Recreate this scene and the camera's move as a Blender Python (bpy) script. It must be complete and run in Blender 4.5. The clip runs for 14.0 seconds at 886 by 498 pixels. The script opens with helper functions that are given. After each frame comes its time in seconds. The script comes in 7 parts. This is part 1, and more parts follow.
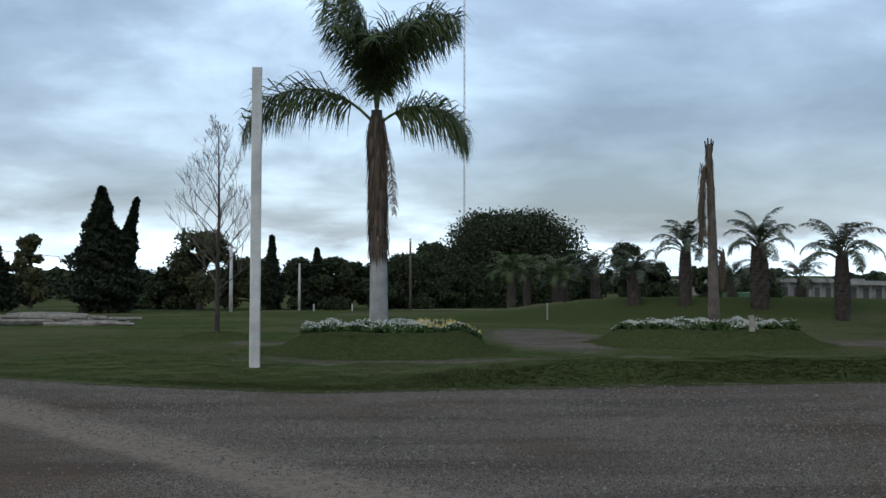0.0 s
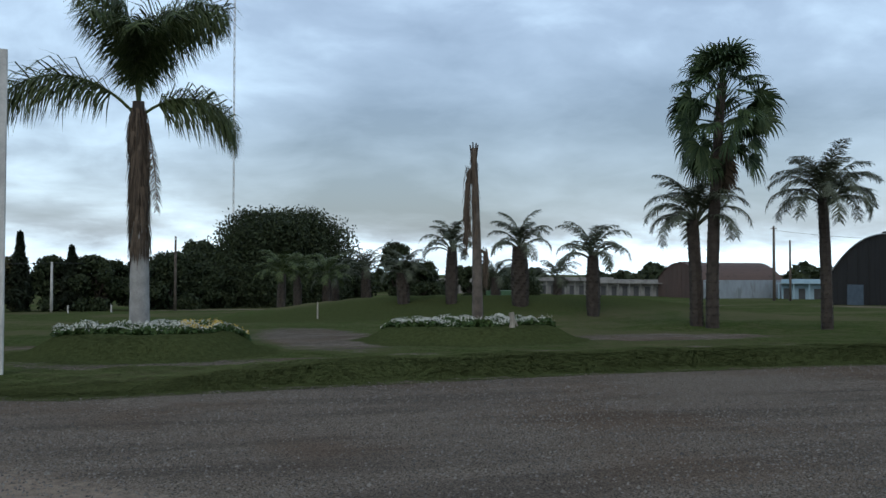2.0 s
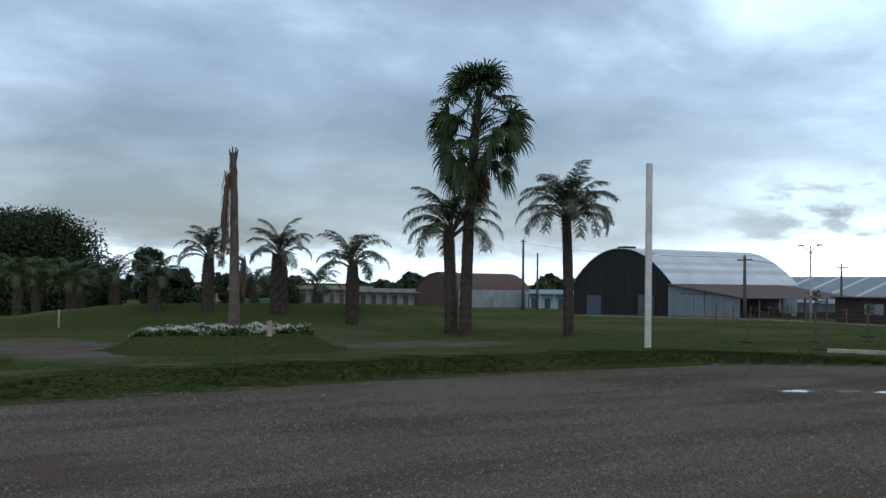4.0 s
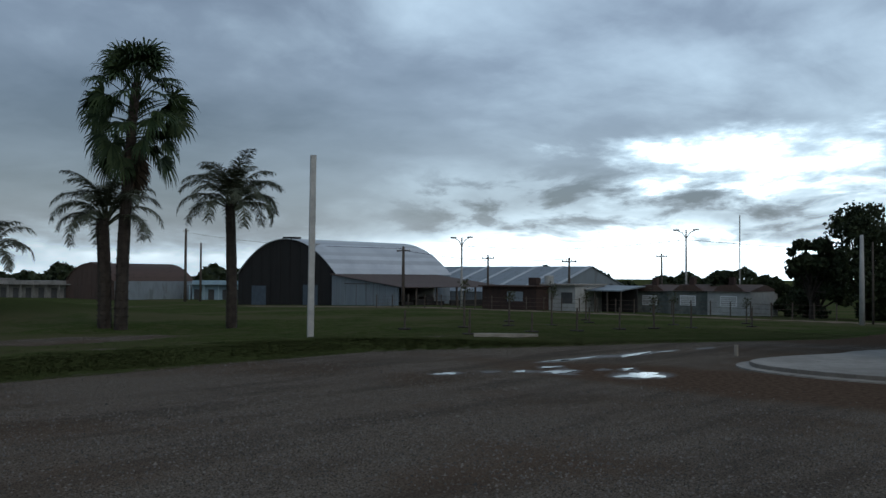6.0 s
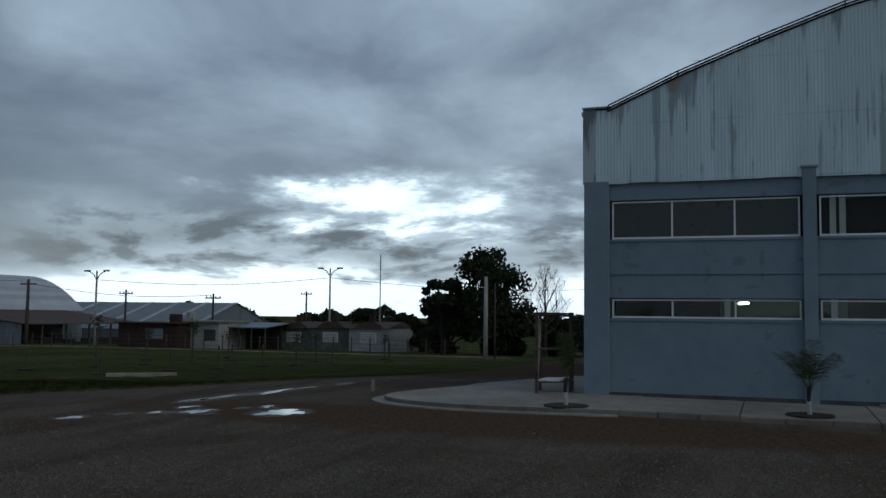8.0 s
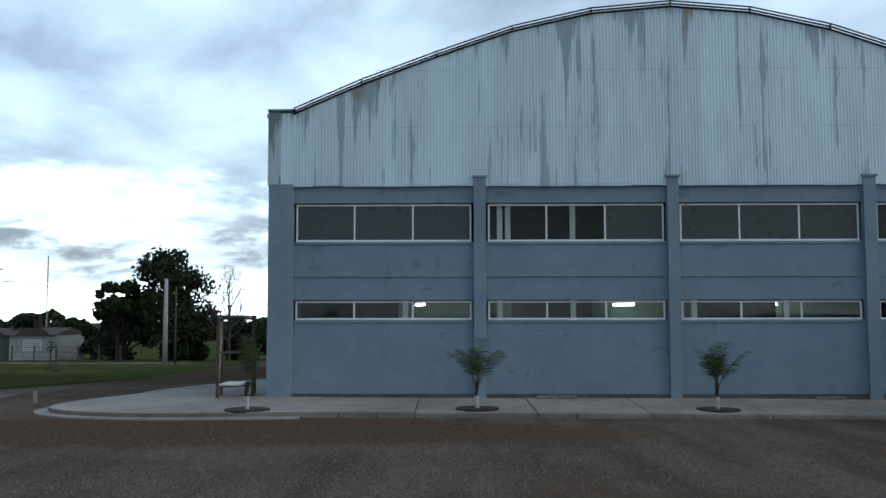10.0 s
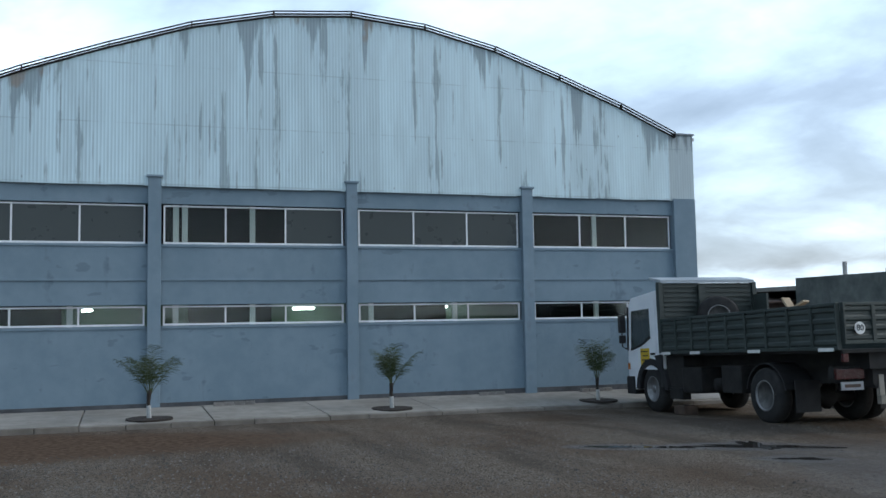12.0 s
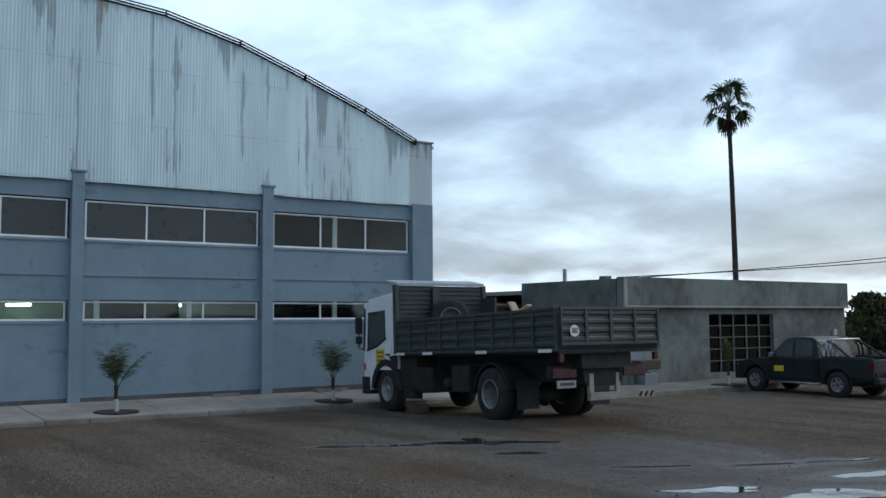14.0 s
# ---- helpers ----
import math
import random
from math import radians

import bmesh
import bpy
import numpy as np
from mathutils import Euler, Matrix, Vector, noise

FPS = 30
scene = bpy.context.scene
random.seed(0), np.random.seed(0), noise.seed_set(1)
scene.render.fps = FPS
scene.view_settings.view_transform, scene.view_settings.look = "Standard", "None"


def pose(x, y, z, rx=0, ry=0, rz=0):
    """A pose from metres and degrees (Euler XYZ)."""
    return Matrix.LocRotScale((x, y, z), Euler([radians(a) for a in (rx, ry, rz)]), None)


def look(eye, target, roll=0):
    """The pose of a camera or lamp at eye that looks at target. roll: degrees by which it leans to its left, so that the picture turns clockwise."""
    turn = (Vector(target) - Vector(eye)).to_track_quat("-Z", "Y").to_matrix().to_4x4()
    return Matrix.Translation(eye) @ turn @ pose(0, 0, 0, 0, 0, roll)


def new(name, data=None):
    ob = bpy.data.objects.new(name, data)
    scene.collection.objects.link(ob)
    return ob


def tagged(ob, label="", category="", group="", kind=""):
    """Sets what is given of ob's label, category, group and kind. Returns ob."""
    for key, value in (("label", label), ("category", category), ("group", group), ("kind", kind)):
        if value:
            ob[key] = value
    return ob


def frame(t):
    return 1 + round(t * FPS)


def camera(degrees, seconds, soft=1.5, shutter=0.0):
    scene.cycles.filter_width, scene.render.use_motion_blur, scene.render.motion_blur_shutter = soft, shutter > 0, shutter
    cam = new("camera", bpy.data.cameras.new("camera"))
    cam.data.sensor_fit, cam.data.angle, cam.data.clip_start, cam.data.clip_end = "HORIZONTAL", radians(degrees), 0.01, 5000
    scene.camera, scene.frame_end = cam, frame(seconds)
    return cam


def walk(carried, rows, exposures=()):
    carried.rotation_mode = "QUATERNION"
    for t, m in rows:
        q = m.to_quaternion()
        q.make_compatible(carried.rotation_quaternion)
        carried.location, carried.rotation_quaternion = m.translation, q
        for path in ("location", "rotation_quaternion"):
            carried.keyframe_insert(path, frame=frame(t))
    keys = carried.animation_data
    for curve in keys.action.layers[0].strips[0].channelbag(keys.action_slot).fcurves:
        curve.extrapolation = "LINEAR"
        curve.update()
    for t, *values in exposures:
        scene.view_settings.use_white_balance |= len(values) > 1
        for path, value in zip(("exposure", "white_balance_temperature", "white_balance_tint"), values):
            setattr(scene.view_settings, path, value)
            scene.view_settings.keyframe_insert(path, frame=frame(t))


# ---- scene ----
# the camera: one person turning on the spot
cam = camera(50.97, 14.0)
EYE, REACH, TILT = 2.1, 0.2, -0.2
ROWS = [
    (0, 0, 1.72, -0.06),
    (0.5, -3.14, 1.95, -0.08),
    (1, -6.75, 1.87, 0.08),
    (1.5, -10.01, 1.6, 0.26),
    (2, -14.02, 1.67, 0.01),
    (2.2, -15.47, 1.78, -0.06),
    (4.3, -32.01, 2.12, -0.44),
    (4.5, -34.44, 1.97, -0.32),
    (5, -39.38, 1.56, -0.29),
    (5.5, -44.25, 1.38, -0.24),
    (6, -49.07, 1.81, -0.24),
    (6.5, -54.05, 2.43, -0.67),
    (7, -58.88, 3.21, -0.87),
    (7.5, -63.85, 3.77, -0.85),
    (8, -70.63, 4.22, -0.5),
    (8.5, -75.41, 4.76, -0),
    (8.7, -77.5, 4.78, -0.03),
    (10.8, -98.64, 4.68, 0.84),
    (11, -101.31, 4.86, 0.99),
    (11.5, -106.91, 4.77, 0.93),
    (12, -109.13, 4.41, 1.14),
    (12.5, -111.25, 4.33, 0.86),
    (13, -115.11, 4.27, 0.76),
    (13.5, -120.33, 4.32, 0.8),
    (14, -125.01, 4.22, 0.49),
]
EXPOSURES = [(0, 0.39), (2, 0.36), (4.5, 0.19), (5, 0.06), (5.5, -0.26), (6, -0.6), (6.5, -0.82), (7, -1.05), (7.5, -1.16), (8, -1.2), (8.7, -1.1), (10.8, 0.6), (12.5, 0.66), (14, 0.40)]
walk(cam, [(t, pose(0, 0, EYE, TILT) @ pose(0, 0, 0, 0, 0, yaw) @ pose(0, REACH, 0, 90 + pitch, roll, 0)) for t, yaw, pitch, roll in ROWS], EXPOSURES)


# ---- node helpers ----
class Nodes:
    """A short way to write node trees."""

    def __init__(self, tree):
        self.t = tree
        tree.nodes.clear()

    def put(self, kind, ins=None, **props):
        n = self.t.nodes.new(kind)
        for k, v in props.items():
            setattr(n, k, v)
        for k, v in (ins or {}).items():
            s = n.inputs[k]
            if isinstance(v, bpy.types.NodeSocket):
                self.t.links.new(v, s)
            else:
                s.default_value = v
        return n

    def math(self, op, a, b=0.0, c=0.0, clamp=False):
        return self.put("ShaderNodeMath", {0: a, 1: b, 2: c}, operation=op, use_clamp=clamp).outputs[0]

    def vec(self, op, a, b=(0, 0, 0)):
        n = self.put("ShaderNodeVectorMath", {0: a, 1: b}, operation=op)
        return n.outputs["Value"] if op in ("DOT_PRODUCT", "LENGTH") else n.outputs[0]

    def noise(self, vec, scale, detail=4.0, rough=0.55, lac=2.0):
        return self.put("ShaderNodeTexNoise", {"Vector": vec, "Scale": scale, "Detail": detail, "Roughness": rough, "Lacunarity": lac}).outputs[0]

    def step(self, v, lo, hi, a=0.0, b=1.0):
        return self.put("ShaderNodeMapRange", {0: v, 1: lo, 2: hi, 3: a, 4: b}, interpolation_type="SMOOTHSTEP").outputs[0]

    def mix(self, fac, a, b, blend="MIX"):
        n = self.put("ShaderNodeMix", {0: fac}, data_type="RGBA", blend_type=blend)
        for s, v in ((n.inputs[6], a), (n.inputs[7], b)):
            if isinstance(v, bpy.types.NodeSocket):
                self.t.links.new(v, s)
            else:
                s.default_value = (*v[:3], 1)
        return n.outputs[2]

    def sized(self, vec, size):
        return self.put("ShaderNodeMapping", {"Vector": vec, "Scale": size}).outputs[0]


# ---- world: an overcast evening sky with an opening low in the east ----
SUN_TURN, SUN_RISE = radians(200), radians(35)
world = bpy.data.worlds.new("overcast_sky")
scene.world = world
world.use_nodes = True
w = Nodes(world.node_tree)
way = w.put("ShaderNodeTexCoord").outputs["Generated"]
sky = w.put("ShaderNodeTexSky", sky_type="NISHITA", sun_disc=False, sun_elevation=SUN_RISE, sun_rotation=SUN_TURN, air_density=1.2, dust_density=2.0).outputs[0]
split = w.put("ShaderNodeSeparateXYZ", {0: way})
high = w.math("MAXIMUM", split.outputs[2], 0.0)
flat = w.put("ShaderNodeCombineXYZ", {0: split.outputs[0], 1: split.outputs[1], 2: 0.0}).outputs[0]
deck = w.put("ShaderNodeVectorMath", {0: flat, 1: (0, 0, 0)}, operation="SCALE")
w.t.links.new(w.math("DIVIDE", 1.0, w.math("ADD", high, 0.26)), deck.inputs["Scale"])
deck = deck.outputs[0]
bend = w.put("ShaderNodeTexNoise", {"Vector": deck, "Scale": 0.9, "Detail": 3.0}).outputs[1]
warped = w.vec("ADD", deck, w.vec("MULTIPLY", bend, (0.55, 0.55, 0.0)))
big = w.noise(warped, 0.75, 3.0, 0.5)
billow = w.noise(warped, 2.3, 6.0, 0.55)
tone = w.math("ADD", w.math("MULTIPLY", big, 0.70), w.math("MULTIPLY", billow, 0.56))
tone = w.math("SUBTRACT", w.math("SUBTRACT", tone, 0.09), w.step(w.vec("DOT_PRODUCT", way, (0.88, -0.47, 0.0)), 0.55, 0.92, 0.0, 0.04))
# the opening in the clouds, low down, and the pale strip along the horizon
side_way = w.vec("DOT_PRODUCT", way, (0.4067, -0.9135, 0.0))
ahead = w.step(w.vec("DOT_PRODUCT", way, (0.9135, 0.4067, 0.0)), 0.2, 0.7)
puffs = w.noise(w.vec("ADD", w.sized(way, (5.0, 5.0, 17.0)), w.vec("MULTIPLY", bend, (0.5, 0.5, 1.0))), 2.2, 7.0, 0.6)
puff = w.math("SUBTRACT", puffs, 0.5)
ex = w.math("POWER", w.math("DIVIDE", w.math("ADD", side_way, -0.03), 0.17), 2.0)
ez = w.math("POWER", w.math("DIVIDE", w.math("SUBTRACT", split.outputs[2], 0.112), 0.038), 2.0)
core = w.step(w.math("SUBTRACT", w.math("ADD", ex, ez), w.math("MULTIPLY", puff, 4.6)), 1.9, -0.6)
wide_x = w.math("POWER", w.math("DIVIDE", w.math("ADD", side_way, 0.02), 0.42), 2.0)
low = w.math("MULTIPLY", w.step(wide_x, 1.0, 0.2), w.step(w.math("ADD", split.outputs[2], w.math("MULTIPLY", puff, 0.05)), 0.085, 0.03))
scud = w.noise(w.vec("ADD", w.sized(way, (5.0, 5.0, 15.0)), w.vec("MULTIPLY", bend, (0.9, 0.9, 1.2))), 2.7, 6.0, 0.6)
torn = w.math("MULTIPLY", w.step(scud, 0.43, 0.66), w.math("MULTIPLY", w.step(split.outputs[2], 0.015, 0.045), w.step(split.outputs[2], 0.125, 0.085)))
torn = w.math("MULTIPLY", torn, w.step(wide_x, 0.8, 0.1, 0.0, 0.34))
hole = w.math("ADD", w.math("MULTIPLY", core, w.math("ADD", w.math("MULTIPLY", puff, 1.6), 0.34)), w.math("MULTIPLY", low, w.math("ADD", w.math("MULTIPLY", puff, 1.6), 0.33)))
east = w.step(w.vec("DOT_PRODUCT", way, (0.9135, 0.4067, 0.0)), 0.72, 0.97, 0.0, 0.095)
hole = w.math("ADD", w.math("MULTIPLY", w.math("SUBTRACT", hole, torn), ahead), east)
strip = w.step(w.math("ADD", split.outputs[2], w.math("MULTIPLY", puff, 0.05)), 0.060, 0.016, 0.0, 0.27)
level = w.math("ADD", split.outputs[2], w.math("MULTIPLY", puff, 0.05))
bank = w.math("MULTIPLY", w.math("MULTIPLY", w.step(level, 0.018, 0.044), w.step(level, 0.30, 0.10)), w.math("ADD", w.math("MULTIPLY", billow, 1.5), 0.25))
bank = w.math("MULTIPLY", bank, w.step(w.vec("DOT_PRODUCT", way, (0.53, 0.848, 0.0)), 0.80, 0.95, 0.0, 0.16))
open_sky = w.math("SUBTRACT", w.math("ADD", w.math("ADD", tone, hole), strip), bank)
ramp = w.put("ShaderNodeValToRGB", {0: open_sky})
stops = ((0.33, (0.095, 0.130, 0.190)), (0.50, (0.24, 0.31, 0.41)), (0.60, (0.40, 0.52, 0.65)), (0.74, (0.64, 0.83, 1.0)), (0.92, (0.89, 1.08, 1.21)))
for i, (at_, col) in enumerate(stops):
    e = ramp.color_ramp.elements[i] if i < 2 else ramp.color_ramp.elements.new(at_)
    e.position, e.color = at_, (*col, 1)
bright = w.put("ShaderNodeVectorMath", {0: ramp.outputs[0]}, operation="SCALE")
w.t.links.new(w.step(open_sky, 0.74, 1.05, 1.0, 1.9), bright.inputs["Scale"])
thin = w.mix(0.038, bright.outputs[0], w.mix(1.0, sky, (0.98, 1.0, 1.03), "MULTIPLY"))
glow = w.step(w.vec("DOT_PRODUCT", way, (0.9135, 0.4067, 0.0)), 0.84, 0.98, 1.0, 1.3)
back = w.put("ShaderNodeBackground", {0: thin, 1: glow})
w.put("ShaderNodeOutputWorld", {0: back.outputs[0]})

sun = new("sun", bpy.data.lights.new("sun", "SUN"))
sun.data.energy, sun.data.angle, sun.data.color = 0.5, radians(30), (1.0, 0.96, 0.9)
sun.matrix_world = look((0, 0, 60), (0 + math.sin(-SUN_TURN) * 40, 0 + math.cos(SUN_TURN) * -40, 60 - 40 * math.tan(SUN_RISE)))


# ---- materials ----
def material(name):
    m = bpy.data.materials.new(name)
    m.use_nodes = True
    return m, Nodes(m.node_tree)


def finish(n, colour, rough=0.8, metal=0.0, bump=None, depth=0.01, strength=0.6, spec=0.5, **extra):
    ins = {"Base Color": colour, "Roughness": rough, "Metallic": metal, "Specular IOR Level": spec}
    ins.update(extra)
    if bump is not None:
        ins["Normal"] = n.put("ShaderNodeBump", {"Height": bump, "Distance": depth, "Strength": strength}).outputs[0]
    if not isinstance(colour, bpy.types.NodeSocket):
        ins["Base Color"] = (*colour[:3], 1)
    b = n.put("ShaderNodeBsdfPrincipled", ins)
    n.put("ShaderNodeOutputMaterial", {0: b.outputs[0]})


def plain(name, a, b, scale=3.0, fine=40.0, rough=0.75, metal=0.0, depth=0.004, spec=0.4, vary=0.0):
    """Two tones mottled at two scales, with a fine relief; vary: how much one piece differs from the next."""
    m, n = material(name)
    p = n.put("ShaderNodeTexCoord").outputs["Object"]
    coarse, grain = n.noise(p, scale, 4), n.noise(p, fine, 3)
    fac = n.step(n.math("ADD", n.math("MULTIPLY", coarse, 0.7), n.math("MULTIPLY", grain, 0.3)), 0.32, 0.68)
    col = n.mix(fac, a, b)
    if vary:
        r = n.put("ShaderNodeObjectInfo").outputs["Random"]
        col = n.mix(n.math("MULTIPLY", r, vary), col, tuple(c * 0.35 for c in a))
    r2 = n.math("ADD", n.math("MULTIPLY", grain, 0.25), rough - 0.12)
    finish(n, col, r2, metal, grain, depth, 0.5, spec)
    return m


def leafy(name, a, b, rough=0.55, spec=0.12):
    m, n = material(name)
    isl = n.put("ShaderNodeNewGeometry").outputs["Random Per Island"]
    p = n.put("ShaderNodeTexCoord").outputs["Object"]
    col = n.mix(n.math("ADD", n.math("MULTIPLY", isl, 0.75), n.math("MULTIPLY", n.noise(p, 0.7, 2), 0.25)), a, b)
    finish(n, col, rough, spec=spec)
    return m


def glass(name, tint, clear=0.85, rough=0.02):
    m, n = material(name)
    tr = n.put("ShaderNodeBsdfTransparent", {0: (*tint, 1)})
    gl = n.put("ShaderNodeBsdfGlossy", {0: (1, 1, 1, 1), 1: rough})
    fr = n.put("ShaderNodeFresnel", {0: 1.5})
    mx = n.put("ShaderNodeMixShader", {0: n.math("MINIMUM", n.math("ADD", fr.outputs[0], 1 - clear - 0.04), 1.0), 1: tr.outputs[0], 2: gl.outputs[0]})
    n.put("ShaderNodeOutputMaterial", {0: mx.outputs[0]})
    return m


def lamp_material(name, col, power):
    m, n = material(name)
    e = n.put("ShaderNodeEmission", {0: (*col, 1), 1: power})
    n.put("ShaderNodeOutputMaterial", {0: e.outputs[0]})
    return m


def ground_material():
    m, n = material("ground_cover")
    p = n.put("ShaderNodeNewGeometry").outputs["Position"]
    att = lambda k: n.put("ShaderNodeAttribute", attribute_name=k).outputs["Fac"]  # noqa: E731
    n1, n2, n3, n4 = n.noise(p, 0.25, 4), n.noise(p, 1.7, 5), n.noise(p, 9.0, 4), n.noise(p, 38.0, 4, 0.8)
    cells = n.put("ShaderNodeTexVoronoi", {"Vector": p, "Scale": 22.0}).outputs
    ragged = n.math("ADD", n.math("MULTIPLY", n2, 0.5), n.math("MULTIPLY", n3, 0.5))
    grass = n.step(n.math("ADD", att("grass"), n.math("MULTIPLY", n.math("SUBTRACT", ragged, 0.5), 1.7)), 0.36, 0.62)
    dirt = n.step(n.math("ADD", att("dirt"), n.math("MULTIPLY", n.math("SUBTRACT", ragged, 0.5), 0.9)), 0.3, 0.75)
    sand = n.step(n.math("ADD", att("sand"), n.math("MULTIPLY", n.math("SUBTRACT", ragged, 0.5), 0.9)), 0.3, 0.8)
    wet = n.step(n.math("ADD", att("wet"), n.math("MULTIPLY", n.math("SUBTRACT", ragged, 0.5), 0.7)), 0.3, 0.8)
    stones = n.mix(n.step(n4, 0.40, 0.62), (0.010, 0.009, 0.008), (0.225, 0.190, 0.152))
    stones = n.mix(n.math("MULTIPLY", n.step(cells[1], 0.2, 0.9), 0.35), stones, (0.245, 0.207, 0.168))
    track = n.noise(n.sized(p, (0.16, 0.9, 1.0)), 1.0, 4)
    stones = n.mix(n.math("MULTIPLY", n.step(track, 0.42, 0.66), 0.55), stones, (0.055, 0.046, 0.039))
    stones = n.mix(n.math("MULTIPLY", n.step(n1, 0.48, 0.66), 0.55), stones, (0.085, 0.058, 0.04))
    soil = n.mix(n.step(n3, 0.3, 0.7), (0.074, 0.051, 0.036), (0.118, 0.083, 0.060))
    pale = n.mix(n.step(n3, 0.3, 0.7), (0.165, 0.130, 0.100), (0.225, 0.182, 0.143))
    turf = n.mix(n.step(n3, 0.3, 0.7), (0.032, 0.046, 0.015), (0.068, 0.088, 0.031))
    turf = n.mix(n.math("MULTIPLY", n.step(n2, 0.42, 0.66), 0.65), turf, (0.088, 0.082, 0.044))
    turf = n.mix(n.math("MULTIPLY", n.step(n1, 0.45, 0.7), 0.5), turf, (0.030, 0.054, 0.016))
    turf = n.mix(n.math("MULTIPLY", n.step(n.noise(p, 0.09, 3), 0.47, 0.62), 0.6), turf, (0.098, 0.088, 0.050))
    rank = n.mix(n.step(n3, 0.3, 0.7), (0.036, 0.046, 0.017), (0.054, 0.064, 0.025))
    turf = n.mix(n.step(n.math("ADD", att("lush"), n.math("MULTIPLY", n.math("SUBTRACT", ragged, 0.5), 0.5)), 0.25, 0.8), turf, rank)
    col = n.mix(dirt, stones, soil)
    col = n.mix(sand, col, pale)
    col = n.mix(n.math("MULTIPLY", wet, 0.6), col, (0.02, 0.018, 0.017))
    col = n.mix(grass, col, turf)
    rough = n.math("SUBTRACT", 0.92, n.math("MULTIPLY", wet, 0.4))
    relief = n.math("ADD", n.math("MULTIPLY", n4, 0.5), n.math("ADD", n.math("MULTIPLY", n3, 0.9), n.math("MULTIPLY", cells[0], 0.5)))
    finish(n, col, rough, 0.0, relief, 0.035, 0.8, n.math("MULTIPLY", n.math("MULTIPLY", wet, n.math("SUBTRACT", 1.0, grass)), 0.5))
    return m


def sheet_material(name, pale, streak, metal=0.35, rough=0.5, rust=0.35):
    """Painted corrugated iron with rain streaks and rust."""
    m, n = material(name)
    p = n.put("ShaderNodeNewGeometry").outputs["Position"]
    sheet = n.math("FLOOR", n.math("DIVIDE", n.put("ShaderNodeSeparateXYZ", {0: p}).outputs[1], 0.84))
    r = n.put("ShaderNodeTexWhiteNoise", {"W": sheet}, noise_dimensions="1D").outputs[0]
    runs = n.noise(n.sized(p, (1.0, 3.4, 0.13)), 1.0, 6, 0.62)
    fine = n.noise(n.sized(p, (1.0, 14.0, 0.35)), 1.0, 4, 0.6)
    blot = n.noise(n.sized(p, (1.0, 0.55, 0.5)), 1.0, 4, 0.55)
    col = n.mix(n.step(fine, 0.3, 0.75), pale, tuple(c * 0.78 for c in pale))
    col = n.mix(n.math("MULTIPLY", n.math("SUBTRACT", r, 0.35, clamp=True), 0.7), col, tuple(c * 0.62 for c in pale))
    edge = n.math("ADD", n.math("MULTIPLY", runs, 0.75), n.math("MULTIPLY", blot, 0.25))
    col = n.mix(n.math("MULTIPLY", n.step(edge, 0.525, 0.61), 0.8), col, streak)
    spot = n.step(n.math("ADD", n.math("MULTIPLY", blot, 0.6), n.math("MULTIPLY", fine, 0.4)), 0.60, 0.68)
    col = n.mix(n.math("MULTIPLY", spot, rust), col, (0.20, 0.13, 0.085))
    finish(n, col, rough, metal, fine, 0.004, 0.3, 0.4)
    return m


